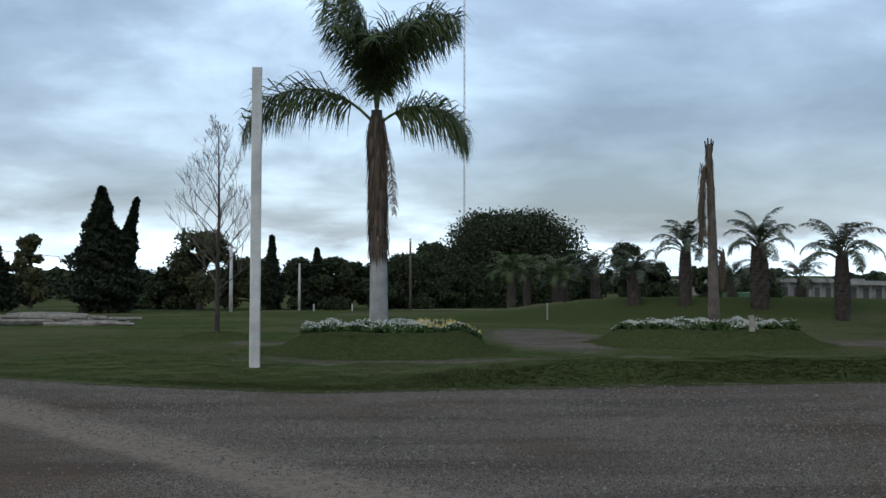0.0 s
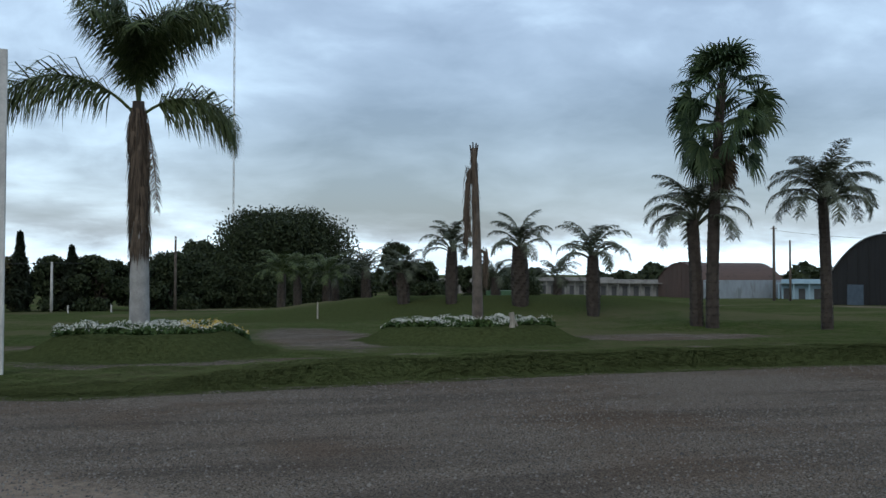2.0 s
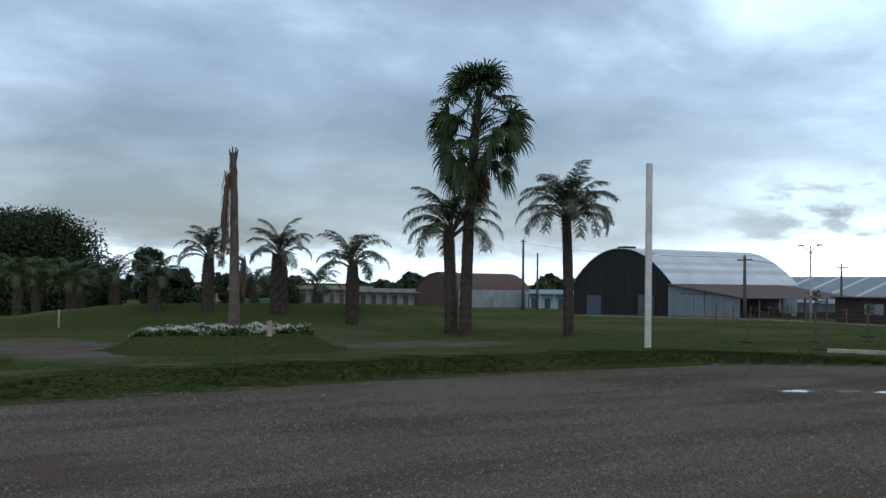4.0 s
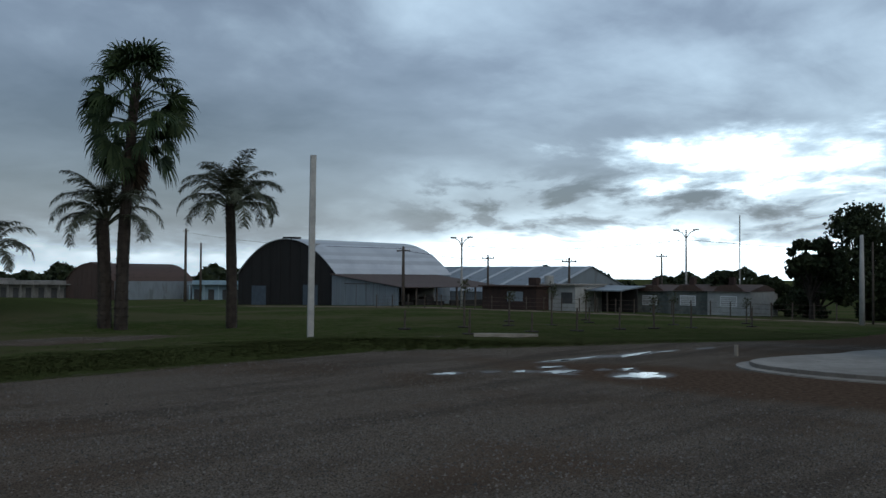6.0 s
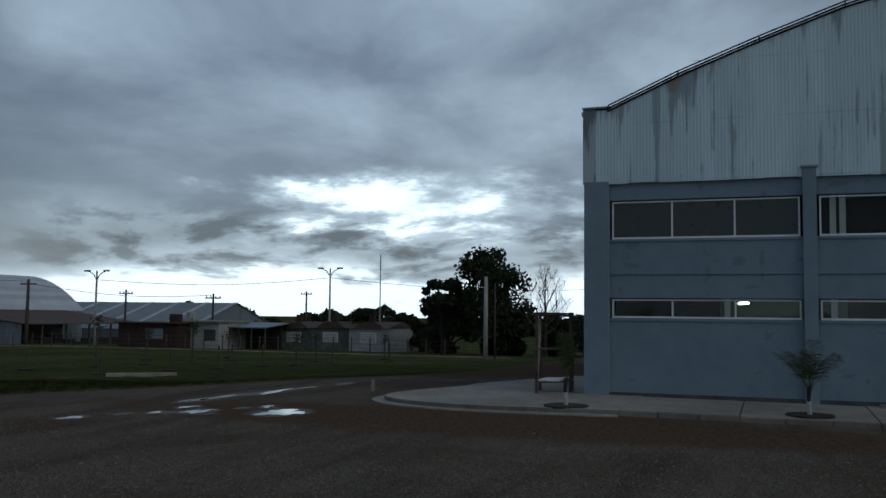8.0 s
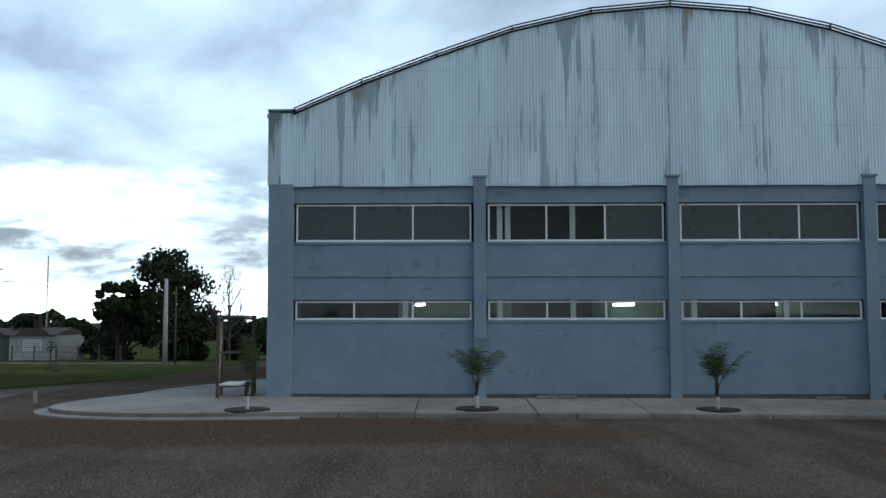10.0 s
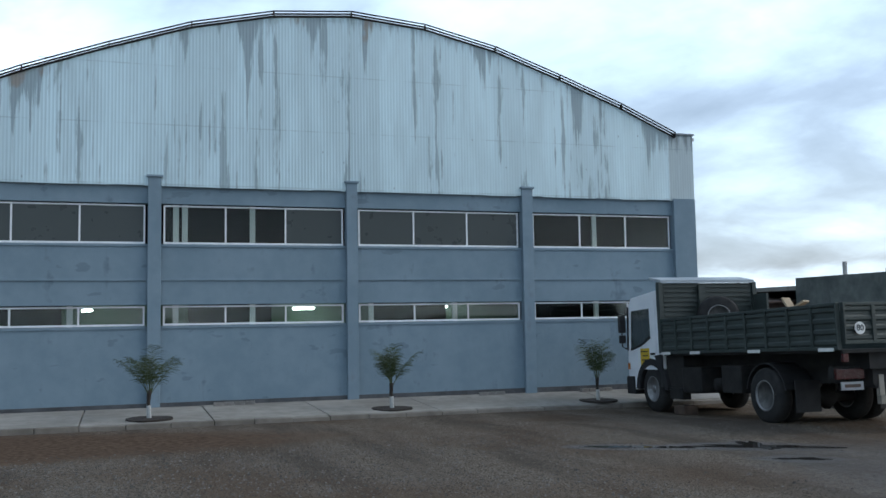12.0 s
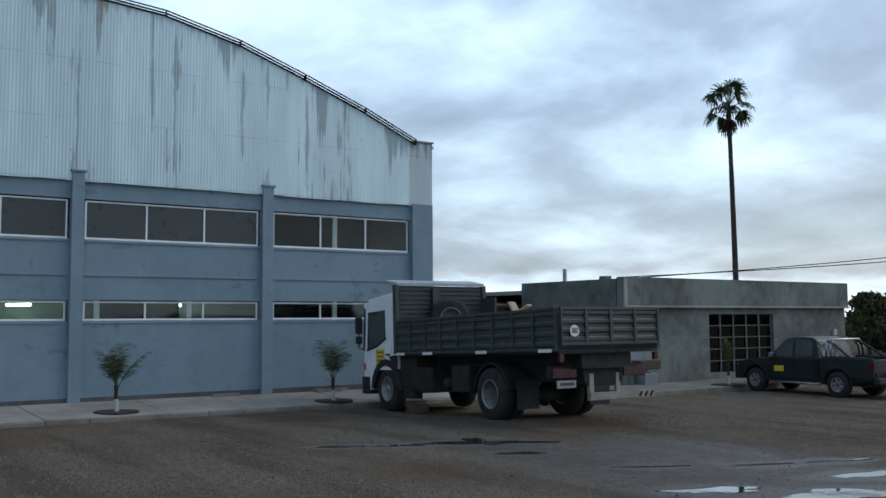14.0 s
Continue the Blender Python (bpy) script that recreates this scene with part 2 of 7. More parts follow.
def gable_material(name, pale, streak, much):
    """Old galvanised sheets: washed pale, with rain runs that start under the eaves and old patches lower down."""
    m, n = material(name)
    p = n.put("ShaderNodeNewGeometry").outputs["Position"]
    sep = n.put("ShaderNodeSeparateXYZ", {0: p})
    y, z = sep.outputs[1], sep.outputs[2]
    crown = n.math("SUBTRACT", 10.4, n.math("MULTIPLY", n.math("POWER", n.math("ADD", y, 5.95), 2.0), 0.0285))
    below = n.math("SUBTRACT", crown, z)
    col1 = n.put("ShaderNodeCombineXYZ", {0: y, 1: 0.0, 2: 0.0}).outputs[0]
    band, rib = n.noise(col1, 0.75, 3, 0.6), n.noise(col1, 5.5, 3, 0.65)
    fray = n.noise(n.sized(p, (1.0, 9.0, 1.1)), 1.0, 5, 0.6)
    # runs from the top: broad groups, broken up rib by rib
    reach = n.math("MULTIPLY", n.step(band, 0.47, 0.70), n.math("ADD", n.math("MULTIPLY", rib, 8.5), -2.3))
    runs = n.step(n.math("ADD", n.math("SUBTRACT", reach, below), n.math("MULTIPLY", n.math("SUBTRACT", fray, 0.5), 2.4)), -0.2, 0.5)
    # long narrow runs down single ribs
    thin_ = n.noise(n.sized(p, (1.0, 4.2, 0.10)), 1.0, 5, 0.55)
    patch = n.noise(n.sized(p, (1.0, 1.5, 0.32)), 1.0, 5, 0.62)
    lines = n.step(n.math("ADD", n.math("MULTIPLY", thin_, 0.55), n.math("MULTIPLY", patch, 0.45)), 0.56, 0.60)
    sheet = n.math("FLOOR", n.math("DIVIDE", y, 0.84))
    r = n.put("ShaderNodeTexWhiteNoise", {"W": sheet}, noise_dimensions="1D").outputs[0]
    tone = n.noise(n.sized(p, (1.0, 1.1, 0.22)), 1.0, 4, 0.6)
    fine = n.noise(n.sized(p, (1.0, 16.0, 0.5)), 1.0, 4, 0.6)
    col = n.mix(n.step(tone, 0.35, 0.68), pale, tuple(c * 0.84 for c in pale))
    col = n.mix(n.math("MULTIPLY", n.step(fine, 0.42, 0.72), 0.22), col, tuple(c * 0.72 for c in pale))
    col = n.mix(n.math("MULTIPLY", n.math("SUBTRACT", r, 0.5, clamp=True), 0.45), col, tuple(c * 0.66 for c in pale))
    col = n.mix(n.math("MULTIPLY", lines, 0.66 * much), col, streak)
    col = n.mix(n.math("MULTIPLY", runs, 0.74 * much), col, streak)
    blot = n.noise(n.sized(p, (1.0, 0.9, 0.8)), 1.0, 4, 0.55)
    warm = n.math("MULTIPLY", n.step(blot, 0.60, 0.68), n.math("MULTIPLY", runs, 0.6))
    col = n.mix(warm, col, (0.26, 0.19, 0.13))
    joint = n.math("ABSOLUTE", n.math("SUBTRACT", n.math("FRACT", n.math("ADD", n.math("DIVIDE", z, 1.53), n.math("MULTIPLY", fray, 0.01))), 0.72))
    col = n.mix(n.math("MULTIPLY", n.step(joint, 0.016, 0.004), n.math("MULTIPLY", n.step(patch, 0.4, 0.6), 0.28)), col, streak)
    nails = n.put("ShaderNodeTexVoronoi", {"Vector": n.sized(p, (0.0, 1.9, 1.25)), "Scale": 1.0, "Randomness": 0.5}).outputs[0]
    col = n.mix(n.math("MULTIPLY", n.step(nails, 0.055, 0.03), 0.5), col, streak)
    finish(n, col, n.math("ADD", 0.46, n.math("MULTIPLY", fine, 0.2)), 0.3, fine, 0.004, 0.3, 0.4)
    return m


def plaster(name, a, b, stain=(0.12, 0.13, 0.14), much=0.35, patches=0.0):
    m, n = material(name)
    p = n.put("ShaderNodeNewGeometry").outputs["Position"]
    big, mid, fine = n.noise(p, 0.45, 5, 0.6), n.noise(p, 2.6, 4), n.noise(p, 38.0, 3)
    drip = n.noise(n.sized(p, (2.2, 2.2, 0.25)), 1.0, 4)
    col = n.mix(n.step(n.math("ADD", n.math("MULTIPLY", big, 0.6), n.math("MULTIPLY", mid, 0.4)), 0.35, 0.66), a, b)
    col = n.mix(n.math("MULTIPLY", n.step(n.math("ADD", n.math("MULTIPLY", mid, 0.5), n.math("MULTIPLY", drip, 0.5)), 0.56, 0.70), much), col, stain)
    if patches:
        daub = n.noise(n.sized(p, (1.0, 1.3, 3.0)), 0.8, 3, 0.5)
        col = n.mix(n.math("MULTIPLY", n.step(daub, 0.66, 0.70), patches), col, stain)
    finish(n, col, 0.82, 0.0, n.math("ADD", fine, n.math("MULTIPLY", mid, 1.5)), 0.006, 0.5, 0.25)
    return m


GROUND = ground_material()
METAL_SHEET = gable_material("weathered_iron_sheet", (0.565, 0.71, 0.755), (0.20, 0.25, 0.275), 1.0)
ROOF_SHEET = plain("pale_roof_iron", (0.50, 0.53, 0.56), (0.64, 0.67, 0.69), 0.4, 6, 0.45, 0.3, vary=0.5)
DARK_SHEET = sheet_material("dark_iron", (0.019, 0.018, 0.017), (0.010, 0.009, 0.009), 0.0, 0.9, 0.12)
STAINED_SHEET = gable_material("stained_iron_sheet", (0.42, 0.50, 0.53), (0.14, 0.175, 0.19), 1.25)
GREY_SHEET = sheet_material("grey_iron", (0.23, 0.27, 0.30), (0.13, 0.15, 0.16), 0.3, 0.55, 0.15)
RUST_SHEET = sheet_material("rusty_iron", (0.095, 0.060, 0.047), (0.05, 0.034, 0.028), 0.2, 0.75, 0.5)
BLUE_WALL = plaster("blue_grey_paint", (0.155, 0.218, 0.265), (0.195, 0.262, 0.312), (0.10, 0.138, 0.172), 0.75, 0.45)
BLUE_TRIM = plaster("blue_grey_paint_pilaster", (0.16, 0.223, 0.27), (0.205, 0.272, 0.322), (0.11, 0.13, 0.15), 0.4)
RENDERED = plaster("cement_render", (0.075, 0.087, 0.081), (0.175, 0.192, 0.178), (0.05, 0.058, 0.054), 0.75)
WHITEWASH = plaster("white_lime_wash", (0.28, 0.29, 0.28), (0.40, 0.41, 0.395), (0.25, 0.24, 0.22), 0.5)
CONCRETE = plaster("pavement_concrete", (0.205, 0.192, 0.170), (0.32, 0.302, 0.270), (0.12, 0.102, 0.085), 0.7)
KERB = plaster("kerb_concrete", (0.125, 0.112, 0.096), (0.225, 0.205, 0.178), (0.07, 0.056, 0.044), 0.75)
BRICK_RED = plain("red_brick", (0.040, 0.026, 0.022), (0.066, 0.038, 0.030), 2.0, 30, 0.9, vary=0.4)
WHITE_FRAME = plain("white_aluminium", (0.66, 0.68, 0.69), (0.76, 0.77, 0.78), 4, 60, 0.4)
POST_PAINT = plain("white_painted_post", (0.31, 0.315, 0.305), (0.49, 0.495, 0.475), 1.6, 25, 0.75, depth=0.008)
PALE_CEMENT = plain("grey_cement_post", (0.30, 0.30, 0.29), (0.42, 0.42, 0.40), 2, 30, 0.85)
DARK_WOOD = plain("dark_pole_wood", (0.05, 0.042, 0.035), (0.10, 0.082, 0.066), 3, 45, 0.9)
GREY_WOOD = plain("weathered_wood", (0.22, 0.20, 0.17), (0.36, 0.33, 0.28), 3, 40, 0.85, vary=0.3)
RAW_WOOD = plain("raw_timber", (0.30, 0.23, 0.15), (0.44, 0.35, 0.24), 3, 40, 0.8, vary=0.2)
RUSTY_STEEL = plain("rusty_steel", (0.055, 0.04, 0.034), (0.12, 0.085, 0.065), 4, 50, 0.7, 0.3)


# ---- mesh helpers ----
class Geo:
    """Vertices and faces of one mesh."""

    def __init__(self):
        self.v, self.f = [], []

    def add(self, vs, fs):
        k = len(self.v)
        self.v.extend(tuple(p) for p in vs)
        self.f.extend(tuple(i + k for i in f) for f in fs)
        return self

    def box(self, x0, y0, z0, x1, y1, z1, m=None):
        vs = [(x, y, z) for z in (z0, z1) for x, y in ((x0, y0), (x1, y0), (x1, y1), (x0, y1))]
        if m is not None:
            vs = [m @ Vector(p) for p in vs]
        return self.add(vs, ((3, 2, 1, 0), (4, 5, 6, 7), (0, 1, 5, 4), (1, 2, 6, 5), (2, 3, 7, 6), (3, 0, 4, 7)))

    def prism(self, outline, a, b, axis="y"):
        """An outline in the plane across the axis, drawn out from a to b."""
        n = len(outline)
        put = {"y": lambda p, t: (p[0], t, p[1]), "x": lambda p, t: (t, p[0], p[1]), "z": lambda p, t: (p[0], p[1], t)}[axis]
        vs = [put(p, a) for p in outline] + [put(p, b) for p in outline]
        fs = [tuple(range(n))[::-1], tuple(range(n, 2 * n))] + [(i, (i + 1) % n, n + (i + 1) % n, n + i) for i in range(n)]
        return self.add(vs, fs)

    def tube(self, pts, radii, n=8, cap=True):
        pts = [Vector(p) for p in pts]
        if not hasattr(radii, "__len__"):
            radii = [radii] * len(pts)
        k = len(self.v)
        side = None
        for i, p in enumerate(pts):
            d = (pts[min(i + 1, len(pts) - 1)] - pts[max(i - 1, 0)]).normalized()
            ref = Vector((0, 0, 1)) if abs(d.z) < 0.9 else Vector((1, 0, 0))
            side = d.cross(ref).normalized() if side is None else (side - d * side.dot(d)).normalized()
            up = side.cross(d)
            for j in range(n):
                a = 2 * math.pi * j / n
                self.v.append(tuple(p + (side * math.cos(a) + up * math.sin(a)) * radii[i]))
        for i in range(len(pts) - 1):
            for j in range(n):
                a, b = k + i * n + j, k + i * n + (j + 1) % n
                self.f.append((a, b, b + n, a + n))
        if cap:
            self.f.append(tuple(range(k, k + n))[::-1])
            self.f.append(tuple(range(k + (len(pts) - 1) * n, k + len(pts) * n)))
        return self

    def lathe(self, profile, n=24, axis="y", cap=True):
        """profile: (along, radius) pairs turned round the axis."""
        k = len(self.v)
        for t, r in profile:
            for j in range(n):
                a = 2 * math.pi * j / n
                c, s = r * math.cos(a), r * math.sin(a)
                self.v.append((c, t, s) if axis == "y" else (c, s, t))
        m = len(profile)
        for i in range(m - 1):
            for j in range(n):
                a, b = k + i * n + j, k + i * n + (j + 1) % n
                self.f.append((a, b, b + n, a + n))
        if cap:
            self.f.append(tuple(range(k, k + n))[::-1])
            self.f.append(tuple(range(k + (m - 1) * n, k + m * n)))
        return self

    def mesh(self, name, mat, smooth=False, bevel=0.0):
        me = bpy.data.meshes.new(name)
        me.from_pydata(self.v, [], self.f)
        if bevel:
            bm = bmesh.new()
            bm.from_mesh(me)
            bmesh.ops.recalc_face_normals(bm, faces=bm.faces)
            bmesh.ops.bevel(bm, geom=list(bm.edges), offset=bevel, segments=2, affect="EDGES", profile=0.6)
            bm.to_mesh(me)
            bm.free()
        else:
            me.update()
        if smooth:
            me.polygons.foreach_set("use_smooth", [True] * len(me.polygons))
        me.materials.append(mat)
        return me


def part(name, geo, mat, parent, label="", smooth=False, bevel=0.0, m=None):
    data = geo if isinstance(geo, bpy.types.Mesh) else geo.mesh(name, mat, smooth, bevel)
    ob = new(name, data)
    ob.parent = parent
    if m is not None:
        ob.matrix_basis = m
    return tagged(ob, label)


def thing(name, where, label, category, group="", kind="", turn=0.0):
    ob = new(name)
    ob.empty_display_size = 0.3
    ob.matrix_basis = where if isinstance(where, Matrix) else pose(*where, 0, 0, turn)
    return tagged(ob, label, category, group, kind)


def solid(name, geo, mat, where, label, category, group="", kind="", smooth=False, bevel=0.0, turn=0.0):
    ob = new(name, geo.mesh(name, mat, smooth, bevel))
    ob.matrix_basis = where if isinstance(where, Matrix) else pose(*where, 0, 0, turn)
    return tagged(ob, label, category, group, kind)


# ---- the ground: yard, bank, park with mounds, falling away to the east ----
EDGE_X = [-400, -40, -20, -9.4, -6.4, -2.3, 2.3, 8.0, 14.0, 18.2, 22.6, 28.0, 36.6, 60.0, 90, 400]
EDGE_Y = [90, 34, 25, 19.4, 17.9, 16.7, 17.5, 18.4, 18.7, 18.8, 16.6, 14.3, 12.4, 13.5, 16, 60]
BED_1, BED_2 = (-1.7, 28.0, 3.5, 4.4), (9.0, 32.0, 4.0, 4.0)


def smooth01(v):
    v = np.clip(v, 0, 1)
    return v * v * (3 - 2 * v)


def dome(x, y, c, height, flat=0.45):
    r = np.hypot((x - c[0]) / c[2], (y - c[1]) / c[3])
    return height * smooth01((1 - r) / (1 - flat))


def lie(x, y):
    """Height of the ground."""
    x, y = np.asarray(x, float), np.asarray(y, float)
    fall = np.maximum(np.maximum(0.022 * (y - 18), 0.024 * (x - 28)), 0)
    z = -np.minimum(fall, 3.3) - 0.2 * smooth01((-y - 8) / 18)
    z = z - 0.0125 * np.clip(3.2 - y, 0, 17) * smooth01((x - 15.5) / 5) * smooth01((y + 19) / 3) * smooth01((24 - x) / 2)
    inside = y - np.interp(x, EDGE_X, EDGE_Y)
    along = smooth01((x + 2) / 5) * smooth01((26 - x) / 8)
    z = z + along * 0.30 * smooth01(inside / 1.3) * smooth01((4.6 - inside) / 2.4)
    z = z + 0.05 * smooth01(inside / 0.5)
    z = z + dome(x, y, BED_1, 0.56, 0.62) + dome(x, y, BED_2, 0.50, 0.70)
    u, v = (x - 19) * 0.95 + (y - 63) * -0.3, (x - 19) * 0.3 + (y - 63) * 0.95
    z = z + 1.45 * smooth01((1 - np.hypot(u / 23, v / 15)) / 0.75)
    z = z + dome(x, y, (-8.1, 33.9, 2.0, 1.6), 0.3, 0.2) + dome(x, y, (22.4, 39.5, 5.0, 3.0), 0.25, 0.2)
    rough = 0.03 * np.sin(x * 1.7 + 0.6 * y) * np.sin(y * 1.3 - 0.4 * x) + 0.02 * np.sin(x * 4.1) * np.sin(y * 3.7 + x)
    return z + rough * smooth01(inside / 2)


def spread(fine, coarse, step, grow=1.09):
    a, s = [*np.arange(fine[0], fine[1], step)], step
    hi = a[-1]
    while hi < coarse[1]:
        s *= grow
        hi += s
        a.append(hi)
    s, lo = step, a[0]
    while lo > coarse[0]:
        s *= grow
        lo -= s
        a.insert(0, lo)
    return np.array(a)


def far_patch(x, y, cx, cy, rx, ry):
    return smooth01(1.5 - np.hypot((x - cx) / rx, (y - cy) / ry))


PUDDLES = [(18.6, 11.2, 0.16, 0.07), (18.9, 10.85, 0.12, 0.05), (17.2, 11.2, 0.14, 0.06), (16.4, 12.9, 0.16, 0.07), (21.6, 13.2, 0.5, 0.06), (24.6, 12.75, 0.45, 0.05), (26.4, 12.4, 0.5, 0.05), (20.0, 13.25, 0.3, 0.08), (15.45, 13.3, 0.30, 0.16), (18.15, 10.05, 0.62, 0.42), (17.55, 11.75, 0.40, 0.24), (18.3, 12.5, 0.30, 0.14), (17.0, 12.4, 0.2, 0.14), (19.2, 11.0, 0.22, 0.1),
           (20.4, 13.3, 1.2, 0.13), (23.0, 12.9, 1.1, 0.13), (13.2, -10.0, 0.5, 0.16)]


# narrow muddy pools: place, half length, half width, turn
MUD = [(7.72, -9.48, 0.58, 0.17, 66), (6.6, -10.55, 0.95, 0.30, 68), (7.32, -12.15, 0.85, 0.15, 75), (8.75, -11.6, 0.5, 0.05, 70), (9.5, -10.2, 0.45, 0.04, 60), (8.35, -12.9, 0.6, 0.06, 72), (13.0, -9.85, 1.05, 0.17, 61), (11.6, -9.6, 0.36, 0.10, 61), (13.87, -7.85, 0.6, 0.09, 61), (13.45, -8.6, 0.3, 0.07, 58)]


def off_strip(x, y):
    """Signed distance from the middle of the pale worn strip, towards the hard dark corner of the yard."""
    return ((-1.3 - x) * 4.8 + (9 - y) * 5.1) / 7.0


def build_ground():
    xs, ys = spread((-14, 40), (-2400, 2400), 0.3), spread((-16, 46), (-2400, 2400), 0.3)
    X, Y = np.meshgrid(xs, ys)
    Z = lie(X, Y)
    for px, py, rx, ry in PUDDLES:
        Z = Z - 0.03 * far_patch(X, Y, px, py, rx, ry)
    nx, ny = len(xs), len(ys)
    me = bpy.data.meshes.new("ground")
    idx = np.arange(nx * ny).reshape(ny, nx)
    quads = np.stack([idx[:-1, :-1], idx[:-1, 1:], idx[1:, 1:], idx[1:, :-1]], -1).reshape(-1, 4)
    me.from_pydata(np.stack([X, Y, Z], -1).reshape(-1, 3).tolist(), [], quads.tolist())
    inside = Y - np.interp(X, EDGE_X, EDGE_Y)
    grass = smooth01(inside / 0.7 + 0.5)
    path = np.maximum(far_patch(X, Y, 4.0, 36, 2.5, 10), far_patch(X, Y, 16.0, 31.5, 5.0, 2.6))
    path = np.maximum(path, far_patch(X, Y, -6.0, 31.6, 1.6, 1.5) * 0.8)
    path = np.maximum(path, smooth01(1.4 - np.abs(inside - 6.2) / 0.9) * smooth01((X + 6) / 3) * smooth01((30 - X) / 6) * 0.8)
    path = np.maximum(path, far_patch(X, Y, -4.4, 24.5, 1.6, 1.6) * 0.7)
    road = np.maximum(smooth01(2.2 - np.abs(X - 66) / 1.6) * smooth01((Y - 14) / 6) * smooth01((96 - Y) / 8), smooth01(2.2 - np.abs(Y - 101 + 0.06 * X) / 1.3) * smooth01((66 - X) / 4) * smooth01((X + 60) / 9))
    path = np.maximum(path, road)
    for b in (BED_1, BED_2):
        path = path * smooth01(np.hypot((X - b[0]) / b[2], (Y - b[1]) / b[3]) * 4 - 3.6)
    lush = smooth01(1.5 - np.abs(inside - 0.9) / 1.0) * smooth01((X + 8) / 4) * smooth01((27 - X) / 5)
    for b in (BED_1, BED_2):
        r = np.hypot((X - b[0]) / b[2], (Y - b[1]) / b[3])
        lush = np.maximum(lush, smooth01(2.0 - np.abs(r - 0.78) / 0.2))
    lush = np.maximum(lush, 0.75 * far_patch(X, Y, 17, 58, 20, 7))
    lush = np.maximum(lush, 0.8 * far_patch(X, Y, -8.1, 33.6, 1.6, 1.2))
    grass = grass * (1 - 0.75 * path)
    grass = np.where(np.hypot(X, Y) > 260, 1.0, grass)
    dirt = np.maximum(far_patch(X, Y, 18.3, 5, 2.6, 9.5), far_patch(X, Y, 45, 11, 14, 4)) * 0.85
    dirt = np.maximum(dirt, far_patch(X, Y, 17, -9, 2.0, 9) * 0.4)
    dirt = np.maximum(dirt, 0.45 * far_patch(X, Y, 9, 6.5, 2.4, 1.2))
    across = off_strip(X, Y)
    sand_road = road * 0.75
    sand = 0.9 * smooth01((across + 1.8) / 1.6) * smooth01((0.7 - across) / 0.9) * smooth01((8 - X) / 6) * smooth01((26 - Y) / 6)
    dirt = np.maximum(dirt, smooth01((across - 0.1) / 0.8) * 0.42 * smooth01((4 - X) / 4))
    sand = np.maximum(sand, sand_road)
    wet = np.zeros_like(X)
    for px, py, rx, ry in PUDDLES:
        wet = np.maximum(wet, far_patch(X, Y, px, py, rx * 1.3 + 0.12, ry * 1.3 + 0.12))
    for px, py, rx, ry, turn in MUD:
        c, s = math.cos(radians(turn)), math.sin(radians(turn))
        wet = np.maximum(wet, far_patch((X - px) * c + (Y - py) * s, (Y - py) * c - (X - px) * s, 0, 0, rx * 1.3 + 0.2, ry * 1.5 + 0.25))
    wet = np.maximum(wet, 0.6 * far_patch(X, Y, 9.5, -11, 4.4, 3.2))
    wet = np.maximum(wet, 0.5 * far_patch(X, Y, 8.0, -11.0, 1.5, 2.2))
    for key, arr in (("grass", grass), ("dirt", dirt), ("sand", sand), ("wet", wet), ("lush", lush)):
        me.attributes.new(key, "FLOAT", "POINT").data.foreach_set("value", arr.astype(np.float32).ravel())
    me.polygons.foreach_set("use_smooth", [True] * len(me.polygons))
    me.materials.append(GROUND)
    tagged(new("ground", me), "gravel yard meeting a grassy park with low mounds", "ground", kind="structure")


build_ground()

WATER, _n = material("puddle_water")
_p = _n.put("ShaderNodeNewGeometry").outputs["Position"]
finish(_n, (0.03, 0.027, 0.024), 0.03, 0.0, _n.noise(_p, 6.0, 2), 0.002, 0.2, 0.9)


def build_puddles():
    rnd = random.Random(5)
    for px, py, rx, ry, turn in [(*p, None) for p in PUDDLES] + MUD:
        g, n = Geo(), 40
        ph = [rnd.uniform(0, 6.28) for _ in range(4)]
        ring = []
        for i in range(n):
            a = 2 * math.pi * i / n
            r = 1 + 0.22 * math.sin(3 * a + ph[0]) + 0.16 * math.sin(5 * a + ph[1]) + 0.1 * math.sin(9 * a + ph[2]) + 0.06 * math.sin(14 * a + ph[3])
            ring.append((rx * r * math.cos(a), ry * r * math.sin(a)))
        g.prism(ring, -0.05, 0.0, "z")
        z = float(lie(px, py)) + (-0.003 if turn is None else 0.006)
        solid("puddle", g, WATER, (px, py, z), "shallow rain puddle reflecting the pale sky on gravel", "puddle", "puddles in the yard", "structure", turn=rnd.uniform(-15, 15) if turn is None else turn)


build_puddles()

# ---- pavement along the big hall ----
PAVE_X0, PAVE_Z = 20.6, 0.13


def kerb_x(y):
    return PAVE_X0 + 0.085 * max(0.0, 3.2 - y)


def pave_z(x, y):
    """The pavement falls towards its kerb and towards the south."""
    fall = max(0.0, 3.2 - y)
    k = min(1.0, max(0.0, (x - kerb_x(y)) / (24.46 - kerb_x(y))))
    return (PAVE_Z - 0.0155 * fall) * (1 - k) + (PAVE_Z - 0.004 * fall) * k


